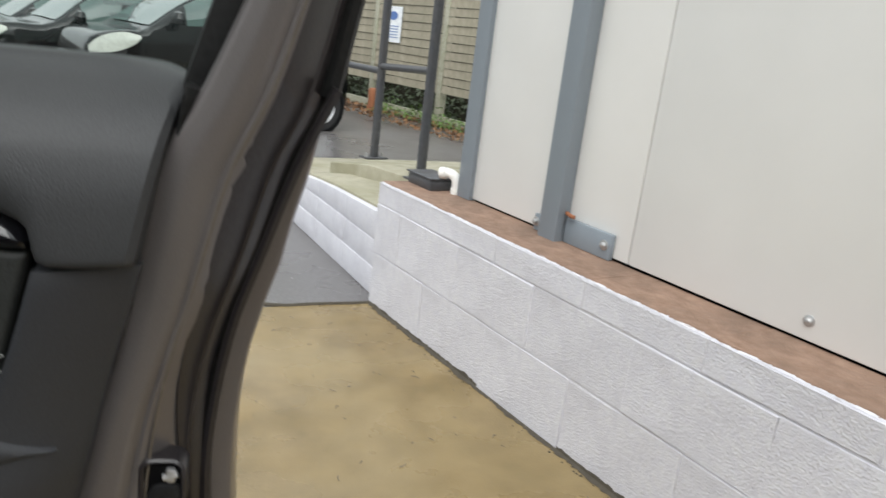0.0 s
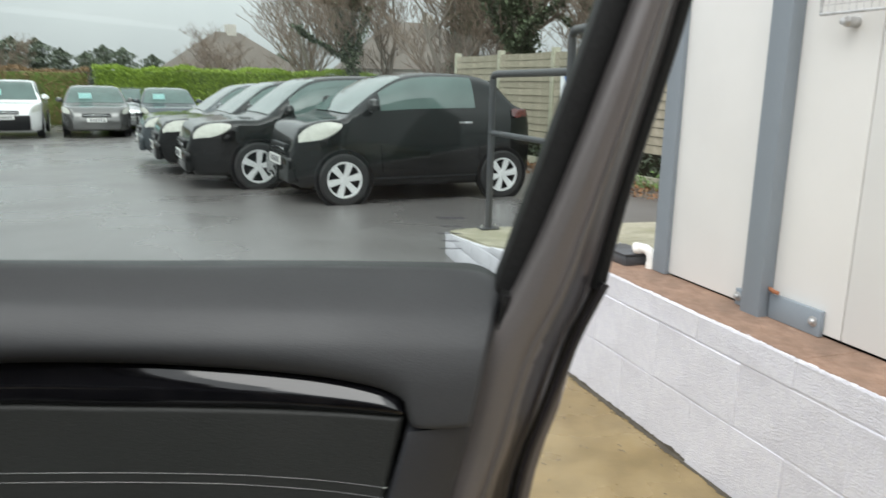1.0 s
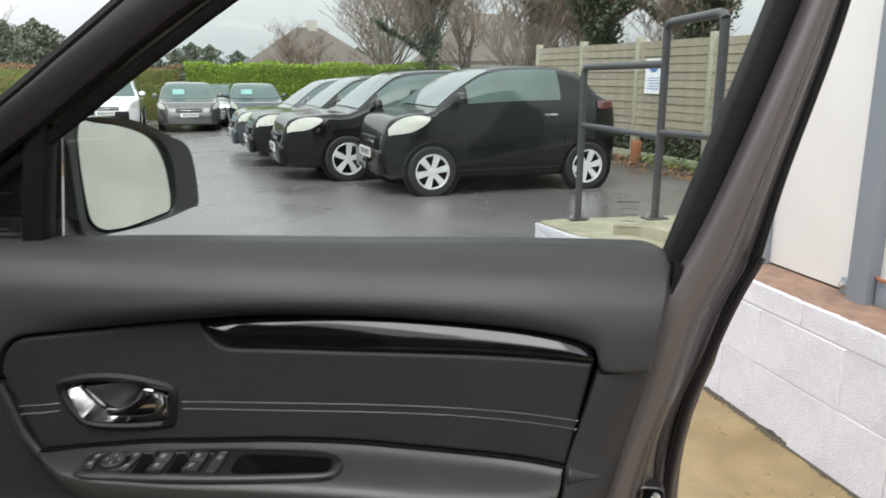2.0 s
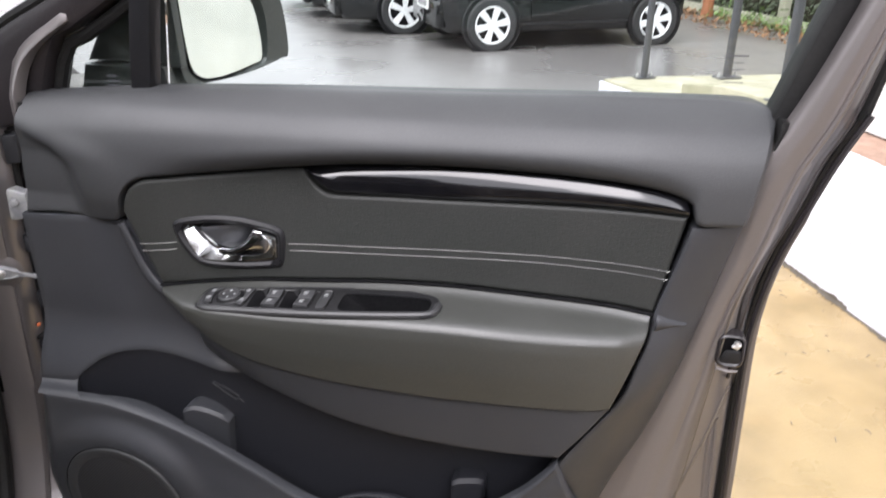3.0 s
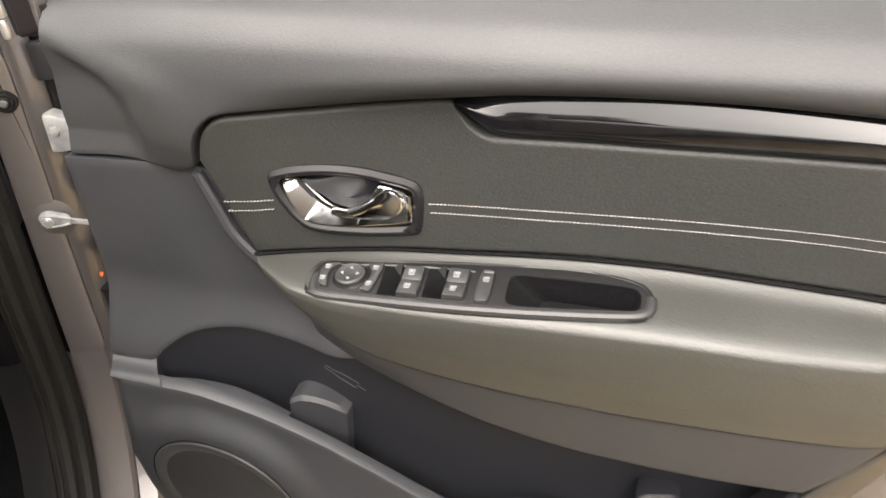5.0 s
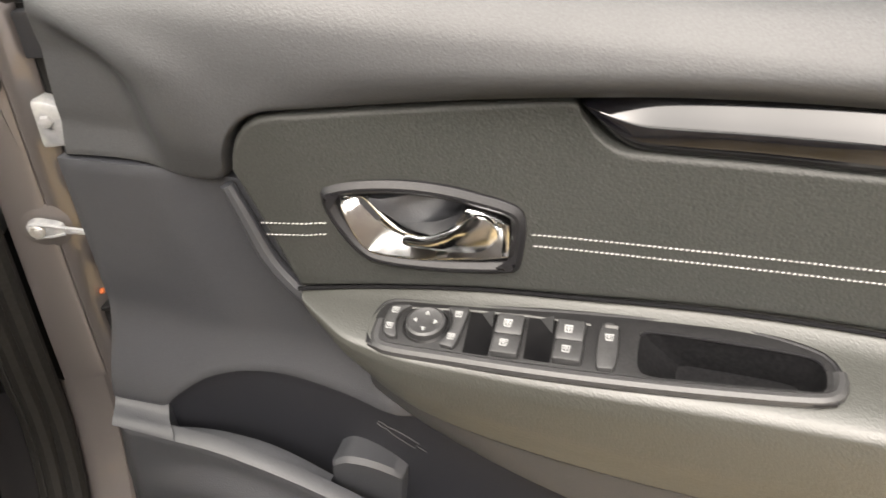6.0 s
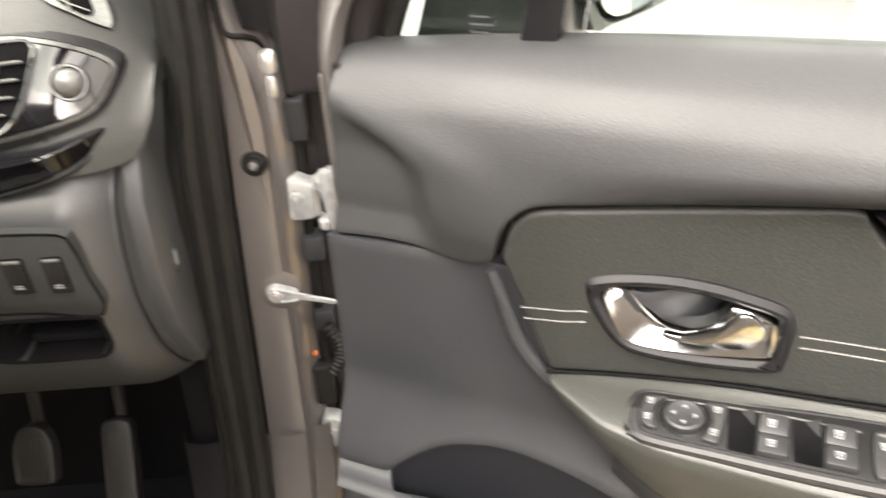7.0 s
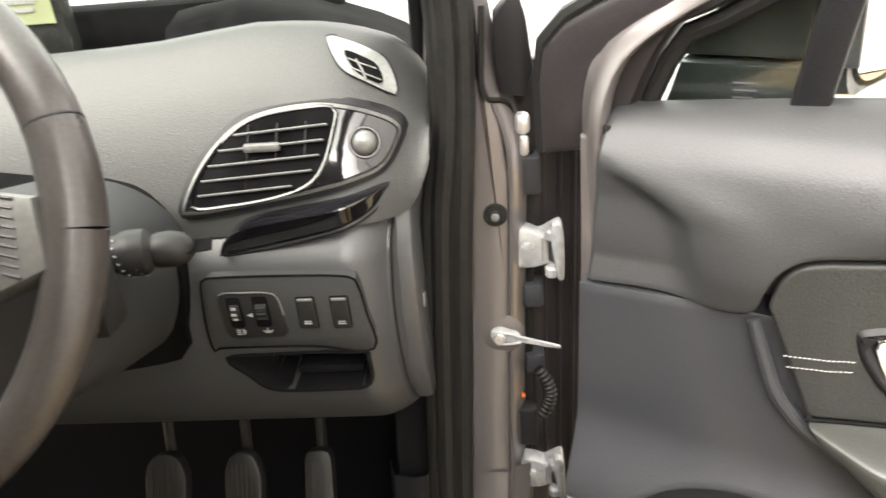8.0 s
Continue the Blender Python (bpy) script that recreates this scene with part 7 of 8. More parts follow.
    ob = part("wall_foot_grit", g, M_GRIT)
    ob.matrix_world = WALL
    tagged(ob, "dark grit and moss along the wall foot", "grit", kind="stuff")
    # twigs and specks on the concrete
    g = Geo()
    for k in range(110):
        x, y, a, l = rng.uniform(-1.3, -0.08), rng.uniform(-3.2, 0.0), rng.uniform(0, 6.28), rng.uniform(0.006, 0.03)
        g.tube([(x, y, 0.002), (x + l * 0.5 * math.cos(a), y + l * 0.5 * math.sin(a), 0.004), (x + l * math.cos(a + 0.3), y + l * math.sin(a + 0.3), 0.002)], 0.0012, 4)
    ob = part("twig_litter", g, M_BARK)
    ob.matrix_world = WALL
    tagged(ob, "small dark twigs scattered on wet concrete", "twigs", kind="stuff")


def build_building():
    b = thing("cold_store_building", STORE, "white panel building with blue-grey steel posts", "building")
    H = 6.2
    seams = [-0.43, -1.34, -2.46, -3.58, -4.70, -5.82, -6.94]
    for y1, y0 in zip(seams, seams[1:]):
        part("cladding_panel", Geo().box(0.225, y0 + 0.002, 0.574, 0.33, y1 - 0.002, H, 0.004), M_CLAD, b)
    # black strip paints the shadow under the cladding
    part("base_shadow_gap", Geo().box(0.240, -6.9, 0.55, 0.33, -0.45, 0.587), M_DARKFILL, b)
    part("end_wall", Geo().box(0.33, -0.55, 0.0, 5.0, -0.43, H, 0.0), M_CLAD, b)
    part("far_wall", Geo().box(4.9, -7.0, 0.0, 5.0, -0.55, H), M_CLAD, b)
    part("back_wall", Geo().box(0.3, -7.1, 0.0, 5.0, -6.95, H), M_CLAD, b)
    part("roof", Geo().box(0.15, -7.15, H, 5.1, -0.35, H + 0.12, 0.02), M_GREYSTEEL, b)
    part("corner_post", Geo().box(0.205, -0.455, 0.567, 0.34, -0.365, H, 0.004), M_GREYSTEEL, b, "blue-grey steel corner trim")
    for y in (-1.000, -5.0):
        p = part("steel_post", Geo().box(0.168, y - 0.046, 0.562, 0.224, y + 0.046, H, 0.005), M_GREYSTEEL, b, "blue-grey steel post")
        for yy, s in ((y - 0.275, -1), (y + 0.115, 1)):
            pl = part("foot_plate", Geo().box(0.205, min(yy, y - 0.05 * -s), 0.566, 0.223, max(yy, y - 0.05 * -s), 0.566 + (0.085 if s < 0 else 0.06), 0.003), M_GREYSTEEL, p)
            bz, by = (0.612, yy + 0.028) if s < 0 else (0.598, yy - 0.014)
            part("bolt", Geo().lathe([(0.0, 0.016), (0.008, 0.014), (0.0105, 0.010), (0.0105, 0.004), (0.017, 0.003), (0.017, 0.0)], 14, m=pose(0.205, by, bz, 0, -90, 0)), M_STEEL, pl)
    part("rust_stub", Geo().tube([(0.205, -1.05, 0.667), (0.190, -1.085, 0.666), (0.197, -1.10, 0.664)], 0.007, 8), M_RUST, b, "rusty cut bracket stub")
    for y, z in ((-1.951, 0.624), (-3.02, 0.624), (-4.10, 0.624)):
        part("bolt", Geo().lathe([(0.0, 0.014), (0.006, 0.013), (0.010, 0.008), (0.011, 0.003), (0.015, 0.002), (0.015, 0.0)], 18, m=pose(0.225, y, z, 0, -90, 0)), M_STEEL, b)
    # wire guard
    gd = part("wire_guard", Geo().tube([(0.17, -1.16, 1.555), (0.17, -1.82, 1.555), (0.17, -1.82, 2.195), (0.17, -1.16, 2.195), (0.17, -1.16, 1.555)], 0.005, 8), M_STEEL, b, "galvanised wire mesh guard")
    g = Geo()
    for k in range(26):
        g.tube([(0.17, -1.16 - 0.0254 * k, 1.555), (0.17, -1.16 - 0.0254 * k, 2.195)], 0.0012, 4)
    for k in range(26):
        g.tube([(0.17, -1.16, 1.555 + 0.0254 * k), (0.17, -1.82, 1.555 + 0.0254 * k)], 0.0012, 4)
    part("mesh_infill", g, M_STEEL, gd)
    part("guard_bolt", Geo().lathe([(0.0, 0.06), (0.010, 0.058), (0.012, 0.045), (0.016, 0.04), (0.016, 0.0)], 12, m=pose(0.225, -1.245, 1.530, 0, -90, 0)), M_STEEL, gd)
    # waste pipe with elbow, and the dark gully box beside it
    p = thing("waste_pipe", STORE, "white plastic waste pipe with elbow on the wall", "pipe")
    path = [(0.13, -0.335, 0.560), (0.13, -0.335, 0.62)] + [(0.13 - 0.022 * (1 - math.cos(radians(a))), -0.335 + 0.032 * (1 - math.cos(radians(a))), 0.62 + 0.04 * math.sin(radians(a))) for a in (20, 45, 70, 90)] + [(0.098, -0.290, 0.659)]
    part("elbow", Geo().tube(path, 0.021, 16, m=pose(0.09, 0, -0.012)), M_PVC, p)
    part("collar", Geo().tube([(0.100, -0.292, 0.659), (0.086, -0.270, 0.655)], 0.025, 16, m=pose(0.09, 0, -0.012)), M_PVC, p)
    part("collar", Geo().tube([(0.13, -0.335, 0.575), (0.13, -0.335, 0.60)], 0.024, 16, m=pose(0.09, 0, -0.012)), M_PVC, p)
    bx = thing("gully_box", STORE, "dark grey plastic gully box on the wall end", "box")
    part("body", Geo().box(0.125, -0.28, 0.562, 0.25, -0.08, 0.612, 0.010), M_RAIL, bx)
    part("lid", Geo().box(0.120, -0.285, 0.612, 0.255, -0.075, 0.620, 0.004), M_RAIL, bx)


def build_ramp():
    """The sloping concrete walkway past the end of the block wall, with its own low painted wall."""
    top = [(-0.06, 0.405), (0.74, 0.370), (1.20, 0.335), (1.54, 0.275), (2.55, 0.175)]
    r = part("pavement_ramp", Geo().prism(top + [(2.55, -0.05), (-0.06, -0.05)], 0.022, 2.2, 0.006, plane="yz"), M_KERBC)
    r.matrix_world = RAMP
    tagged(r, "sloping algae-stained concrete walkway", "pavement", kind="structure")
    low = tagged(part("wall_ramp_side", Geo().prism([(0.0, 0.39), (0.74, 0.355), (1.20, 0.320), (1.54, 0.260), (2.5, 0.155), (2.5, -0.03), (0.0, -0.03)], 0.004, 0.10, plane="yz"), M_BLOCK), "low white-painted block wall beside the walkway", "wall", kind="structure")
    low.matrix_world = RAMP @ pose(-0.030, 0, 0)
    def hz(yy, cap):
        return min(cap, interp(yy, ((-0.04, 0.398), (0.74, 0.363), (1.20, 0.328), (1.54, 0.268), (2.59, 0.165))))
    part("open_joint", Geo().box(-0.010, -0.012, -0.01, 0.03, 0.004, 0.372), M_GRIT, low, "dark open joint")
    y, k = 0.005, 0
    while y < 2.4:
        y1 = min(y + 0.443, 2.5)
        for z0, z1 in ((0.0, 0.126), (0.137, 0.256), (0.267, 0.40)):
            if hz(y1, z1) - z0 < 0.008:
                continue
            part("block", Geo().prism([(y, z0), (y1 - 0.001, z0), (y1 - 0.001, hz(y1, z1)), (y, hz(y, z1))], 0.0015 * (k % 2), 0.015, 0.0015, plane="yz"), M_BLOCK, low)
            k += 1
        y += 0.445
    nose = part("kerb_nose", Geo().prism(loop([(0.0, 2.40), (0.03, 2.56), (0.16, 2.66), (0.6, 2.69), (2.2, 2.70), (2.2, 2.5), (0.5, 2.45)], 40), 0.168, -0.05, 0.012, plane="xy"), M_KERBC)
    nose.matrix_world = RAMP
    tagged(nose, "pale worn kerb nosing of the walkway", "kerb", kind="structure")
    up = part("kerb_upstand", Geo().prism([(1.64, 0.46), (2.6, 0.43), (3.05, 0.36), (3.05, 0.20), (1.64, 0.30)], 3.12, 3.34, 0.01, plane="yz"), M_KERBC)
    up.matrix_world = CAR
    tagged(up, "mossy concrete upstand under the railing", "kerb", kind="structure")


def build_railing():
    r = thing("handrail", CAR, "dark grey painted tubular handrail on the walkway", "railing")
    P1, P2, P3 = (3.43, 4.08), (3.40, 2.98), (3.15, 2.12)
    def post(p, z0, z1):
        ob = part("post", Geo().tube([(*p, z0), (*p, z1)], 0.027, 16), M_RAIL, r)
        part("base_plate", Geo().box(p[0] - 0.08, p[1] - 0.05, z0, p[0] + 0.08, p[1] + 0.05, z0 + 0.012, 0.003), M_RAIL, ob)
        for dx in (-0.06, 0.06):
            part("bolt", Geo().lathe([(0, 0.028), (0.007, 0.027), (0.008, 0.012), (0.013, 0.011), (0.013, 0.0)], 10, m=pose(p[0] + dx, p[1], z0 + 0.011)), M_STEEL, ob)
    post(P1, 0.187, 1.38)
    post(P2, 0.395, 1.64)
    post(P3, 0.445, 1.64)
    part("top_rail", Geo().tube([(*P1, 1.38), (P1[0], P1[1] - 0.03, 1.405), (P1[0], P1[1] - 0.08, 1.41), (*P2, 1.42)], 0.027, 14), M_RAIL, r)
    part("top_rail", Geo().tube([(*P2, 1.64), (P2[0] - 0.01, P2[1] - 0.03, 1.668), (P2[0] - 0.03, P2[1] - 0.08, 1.675), (P3[0] + 0.02, P3[1] + 0.08, 1.675), (P3[0] + 0.008, P3[1] + 0.03, 1.668), (*P3, 1.64)], 0.027, 14), M_RAIL, r)
    part("mid_rail", Geo().tube([(*P1, 0.96), (*P2, 0.95)], 0.021, 12), M_RAIL, r)
    part("mid_rail", Geo().tube([(*P2, 0.98), (*P3, 1.02)], 0.021, 12), M_RAIL, r)


def build_fence():
    f = tagged(part("fence_gravel_board", Geo().box(7.58, 4.0, -0.02, 7.62, 13.0, 0.10, 0.0), M_POSTC), "weathered horizontal board fence on mossy concrete posts", "fence")
    f.matrix_world = CAR
    rng = random.Random(3)
    ys = [3.75, 5.9, 7.75, 9.6, 11.45, 13.3]
    me = Geo().box(-0.06, -0.055, -0.02, 0.06, 0.055, 1.95, 0.01).mesh("post")
    me.materials.append(M_POSTC)
    for y in ys:
        part("post", me, None, f).location = (7.56, y, 0)
    boards = []
    for s in range(4):
        g = Geo()
        nx = 6
        pr = random.Random(s)
        wob = [pr.uniform(-0.006, 0.006) for _ in range(nx + 1)]
        for i in range(nx + 1):
            y = -0.90 + 1.80 * i / nx
            for x, z in ((-0.012, 0.0 + wob[i] * 0.4), (0.006, 0.002), (0.010, 0.110 + wob[i]), (-0.002, 0.110 + wob[i])):
                g.v.append((x + wob[i] * 0.4, y, z))
        for i in range(nx):
            for k in range(4):
                a, b = i * 4 + k, i * 4 + (k + 1) % 4
                g.f.append((a, b, b + 4, a + 4))
        g.f += [(3, 2, 1, 0), tuple(nx * 4 + k for k in range(4))]
        m = g.mesh("board")
        m.materials.append(M_WOODF)
        boards.append(m)
    for y0, y1 in zip(ys, ys[1:]):
        for k in range(12):
            ob = part("board", boards[rng.randrange(4)], None, f)
            ob.location = (7.52 + 0.004 * (k % 2), (y0 + y1) / 2, 0.44 + 0.120 * k)
            ob.scale = (1, (y1 - y0) / 1.82, 1)
            ob.rotation_euler = (rng.uniform(-0.004, 0.004), 0, 0)
    n = thing("notice", CAR, "white laminated notice with a blue badge on the fence", "notice")
    part("sheet", Geo().box(7.495, 8.86, 1.06, 7.50, 9.32, 1.60, 0.0), M_PAPER, n)
    part("badge", Geo().lathe([(0.0, 0.002), (0.12, 0.002), (0.12, 0)], 28, m=pose(7.4935, 9.09, 1.46, 0, -90, 0) @ Matrix.Diagonal((0.55, 1, 1, 1))), M_BLUE, n)
    for k in range(5):
        part("text_bar", Geo().box(7.4925, 8.93 + 0.01 * (k % 2), 1.13 + 0.042 * k, 7.4945, 9.25 - 0.02 * (k % 3), 1.142 + 0.042 * k), M_BLUE, n)
    # weeds and fallen leaves at the foot of the fence
    def scatter(name, material, count, box, size, lift, label, cat, seed):
        rg = random.Random(seed)
        g = Geo()
        for _ in range(count):
            x, y = rg.uniform(box[0], box[1]), rg.uniform(box[2], box[3])
            z = abs(rg.gauss(0, lift)) + 0.003
            s = rg.uniform(0.5, 1.3) * size
            q = Euler((rg.uniform(-0.9, 0.9), rg.uniform(-0.9, 0.9), rg.uniform(0, 6.28))).to_matrix().to_4x4()
            g.add([(-s, 0, 0), (-0.2 * s, -0.45 * s, 0.1 * s), (s, 0, 0), (-0.2 * s, 0.45 * s, 0.1 * s)], [(0, 1, 2), (0, 2, 3)], Matrix.Translation((x, y, z)) @ q)
        ob = part(name, g, material)
        ob.matrix_world = CAR
        tagged(ob, label, cat, kind="stuff")
    scatter("fallen_leaves", M_LITTER, 1500, (6.6, 7.55, 5.5, 11.5), 0.035, 0.02, "brown fallen leaves under the fence", "leaves", 1)
    scatter("weeds", M_WEED, 1300, (7.1, 7.55, 5.0, 9.2), 0.030, 0.09, "green weeds at the fence foot", "weeds", 2)
    scatter("undergrowth", M_IVY, 2600, (7.7, 8.6, 4.0, 13.0), 0.06, 0.28, "dark ivy undergrowth behind the fence", "ivy", 4)
    bank = tagged(part("backdrop_bank", Geo().prism([(8.25, -0.3), (8.4, 1.0), (8.7, 1.85), (9.4, 1.9), (9.8, -0.3)], 3.0, 14.5), M_BANK), "dark ivy-grown earth bank behind the fence", "bank", kind="structure")
    bank.matrix_world = CAR
    b = part("terracotta_stump", Geo().lathe([(0.0, 0.34), (0.07, 0.34), (0.09, 0.30), (0.08, 0.15), (0.10, 0.0)], 9), M_RUST)
    b.matrix_world = CAR @ pose(7.2, 9.0, 0)
    tagged(b, "rusty orange-brown stump by the fence", "stump")


def build_enclosure():
    """An added plain wall, out of view, that closes the yard behind the camera."""
    g = tagged(part("wall_added_back", Geo().box(-9.0, -9.2, 0.0, 9.0, -9.0, 4.2, 0.0), M_BACKWALL), "plain dark closing wall, added out of view", "wall", kind="structure")
    g.matrix_world = CAR


build_ground()
build_enclosure()
build_building()
build_ramp()
build_railing()
build_fence()


# ---------------------------------------------------------------- parked vehicles, hedge, trees, houses
def ground_z(y):
    """The car park falls gently away from the building."""
    return -0.0245 * min(max(0.0, y - 6.0), 20.0)


def build_vehicle(name, at, label, paint, L, W, H, belt, hood, screen0, screen1, roof_end, tail, fw, rw, wr, nose_z=0.52, spokes=5, group="parked cars", estate=False, card=False, suv=False, lamp=(0.10, 0.54, 3.35, 4.75)):
    """A parked road car. x runs from its nose to its tail, y is its width."""
    car = thing(name, at, label, "car", group)
    top_pts = [(0.0, nose_z), (0.03, nose_z + 0.10), (0.10, hood - 0.12), (0.22, hood - 0.05), ((0.22 + screen0) / 2, hood - 0.005), (screen0, hood + 0.02), ((screen0 + screen1) / 2, (hood + H) / 2 + 0.03), (screen1, H - 0.045),
               ((screen1 + roof_end) / 2, H), (roof_end, H - 0.06), ((roof_end + L) / 2 if not estate else L - 0.14, tail + 0.10 if not estate else (H + tail) / 2), (L - 0.05, tail), (L - 0.01, tail - 0.12), (L, tail - 0.25)]
    w2 = W / 2
    def width(x):
        a = min(1, x / 0.60)
        b = min(1, (L - x) / 0.35)
        return w2 * (0.66 + 0.34 * math.sin(a * math.pi / 2)) * (0.84 + 0.16 * math.sin(b * math.pi / 2))
    def belt_z(x):
        return belt + 0.06 * (x / L - 0.4)
    def section(x, top):
        w = width(x)
        bz = min(belt_z(x), top - 0.015)
        c = max(0.0, min(1.0, (top - bz) / (H - belt)))
        zb = 0.20 if 0.1 < x < L - 0.1 else 0.28
        return [(w * 0.90, zb), (w * 0.975, zb + 0.05), (w * 0.99, zb + 0.20), (w * 1.0, (bz + zb) / 2 + 0.08), (w * 0.992, bz - 0.09), (w * 0.965, bz),
                (w * (0.955 - 0.045 * c), bz + 0.34 * (top - bz)), (w * (0.935 - 0.115 * c), bz + 0.72 * (top - bz)), (w * (0.90 - 0.19 * c), bz + 0.93 * (top - bz)), (w * (0.60 - 0.06 * c), top - 0.006), (0.0, top)]
    st = curve(top_pts, 44)
    secs = [(x, section(x, z)) for x, z in st]
    n = 21
    g = Geo()
    for x, s in secs:
        for y, z in s + [(-y, z) for y, z in s[-2::-1]]:
            g.v.append((x, y, z))
    for i in range(len(secs) - 1):
        for j in range(n - 1):
            a = i * n + j
            g.f.append((a, a + n, a + n + 1, a + 1))
    g.f += [tuple(range(n)), tuple((len(secs) - 1) * n + k for k in range(n))[::-1]]
    g.f += [(i * n, i * n + n - 1, (i + 1) * n + n - 1, (i + 1) * n) for i in range(len(secs) - 1)]
    part("body", g, paint, car, angle=50)
    # side windows, one pane for each door
    def at_x(x):
        for (xa, sa), (xb, sb) in zip(secs, secs[1:]):
            if xa <= x <= xb:
                t = (x - xa) / max(1e-6, xb - xa)
                return [(p[0] + (q[0] - p[0]) * t, p[1] + (q[1] - p[1]) * t) for p, q in zip(sa, sb)]
        return secs[-1][1]
    front = screen0 + (0.50 if L < 3.3 else 0.40) * (screen1 - screen0)
    rear = roof_end + (0.10 if estate else 0.22)
    cuts = [front, front + (rear - front) * (0.60 if L < 3.3 else 0.52), rear] if L > 3.3 else [front, front + (rear - front) * 0.74, rear]
    for sgn in (1, -1):
        for k in range(2 if L > 3.3 else 1):
            x0, x1 = cuts[k] + 0.03, cuts[k + 1] - 0.03
            gg = Geo()
            m = 12
            for i in range(m + 1):
                x = x0 + (x1 - x0) * i / m
                s = at_x(x)
                for q in range(5):
                    f = 5.25 + 2.55 * q / 4
                    a = int(f)
                    y = s[a][0] + (s[a + 1][0] - s[a][0]) * (f - a)
                    z = s[a][1] + (s[a + 1][1] - s[a][1]) * (f - a)
                    gg.v.append((x, sgn * (y + 0.007), z))
            for i in range(m):
                for q in range(4):
                    a = i * 5 + q
                    gg.f.append((a, a + 1, a + 6, a + 5) if sgn < 0 else (a, a + 5, a + 6, a + 1))
            part("side_window", gg, M_CGLASS, car, "tinted side window")
    # windscreen and rear window over the body
    def cap(name, x0, x1, label=""):
        gg = Geo()
        m, q = 10, 10
        for i in range(m + 1):
            x = x0 + (x1 - x0) * i / m
            s = at_x(x)
            yy = s[8][0] * 0.98
            for j in range(q + 1):
                y = -yy + 2 * yy * j / q
                k = abs(y)
                if k > s[9][0]:
                    t = (k - s[9][0]) / max(1e-6, s[8][0] - s[9][0])
                    z = s[9][1] + (s[8][1] - s[9][1]) * t
                else:
                    z = s[10][1] + (s[9][1] - s[10][1]) * (k / max(1e-6, s[9][0]))
                gg.v.append((x - 0.006 if x0 < L / 2 else x + 0.006, y, z + 0.008))
        for i in range(m):
            for j in range(q):
                a = i * (q + 1) + j
                gg.f.append((a, a + 1, a + q + 2, a + q + 1))
        return part(name, gg, M_CGLASS, car, label)
    ws = cap("windscreen", screen0 + 0.06, screen1 - 0.03)
    cap("rear_window", roof_end + 0.03, (roof_end + L) / 2 if not estate else L - 0.16)
    if card:
        s = at_x(screen0 + 0.45 * (screen1 - screen0))
        part("price_card", Geo().box(screen0 + 0.18, 0.10, 0, screen0 + 0.19, 0.45, 0.16, m=pose(0, 0, at_x(screen0 + 0.2)[10][1] + 0.02)), M_CARD, ws)
    # lamps, grille, plate, bumper
    for sgn in (1, -1):
        def skin(x0, x1, f0, f1, lift, taper=0.0):
            """A piece of the body's skin, lifted off it."""
            gg = Geo()
            for i in range(9):
                x = x0 + (x1 - x0) * i / 8
                s = at_x(x)
                mid, half = (f0 + f1) / 2 + 0.25 * i / 8, (f1 - f0) / 2 * (math.sin(math.pi * (0.10 + 0.86 * i / 8)) ** 0.6 if taper else 0.55 + 0.45 * min(1, i / 2))
                for q in range(6):
                    f = mid - half + 2 * half * q / 5
                    a = int(f)
                    y = s[a][0] + (s[a + 1][0] - s[a][0]) * (f - a)
                    z = s[a][1] + (s[a + 1][1] - s[a][1]) * (f - a)
                    gg.v.append((x - lift * (0.8 if x < L / 2 else -0.8), sgn * (y + lift), z + lift * 0.6))
            for i in range(8):
                for q in range(5):
                    a = i * 6 + q
                    gg.f.append((a, a + 1, a + 7, a + 6) if sgn < 0 else (a, a + 6, a + 7, a + 1))
            return gg
        part("headlight", skin(lamp[0], lamp[1], lamp[2], lamp[3], 0.014, 0.75), M_LAMPG, car, "clear headlight")
        part("tail_light", skin(L - 0.34, L - 0.08, 3.9, 5.4, 0.012), M_TAIL, car)
        mx = screen0 + 0.38 * (screen1 - screen0)
        mr = part("wing_mirror", Geo().lathe([(0.0, 0.09), (0.06, 0.07), (0.085, 0.0), (0.07, -0.06), (0.0, -0.07)], 14, m=pose(mx, sgn * (width(mx) + 0.07), belt + 0.08, 0, 0, 0) @ Matrix.Diagonal((0.8, 1.25, 0.85, 1))), paint, car)
        part("mirror_stalk", Geo().tube([(mx, sgn * width(mx) * 0.95, belt + 0.02), (mx, sgn * (width(mx) + 0.05), belt + 0.05)], 0.02, 6), M_BLACK, mr)
        for k, hx in enumerate((cuts[1] - 0.16, cuts[2] - 0.10)[:(1 if L < 3.3 else 2)]):
            part("door_handle", Geo().box(hx - 0.09, sgn * (w2 * 0.995) - 0.01, belt - 0.13, hx + 0.09, sgn * (w2 * 0.995) + 0.022, belt - 0.10, 0.008), M_CHROME if L < 3.3 else paint, car)
        for k, dx in enumerate(cuts[:2] if L < 3.3 else cuts):
            part("door_gap", Geo().tube([(dx + 0.02, sgn * at_x(dx)[5][0] * 1.003, belt - 0.02), (dx + 0.03, sgn * (at_x(dx)[3][0] + 0.001), 0.62), (dx + 0.05, sgn * (at_x(dx)[2][0] + 0.002), 0.36)], 0.005, 4), M_DARKFILL, car)
        part("sill_line", Geo().tube([(fw + wr + 0.05, sgn * w2 * 0.992, 0.30), (rw - wr - 0.05, sgn * w2 * 0.992, 0.31)], 0.012, 6), M_BLACK, car)
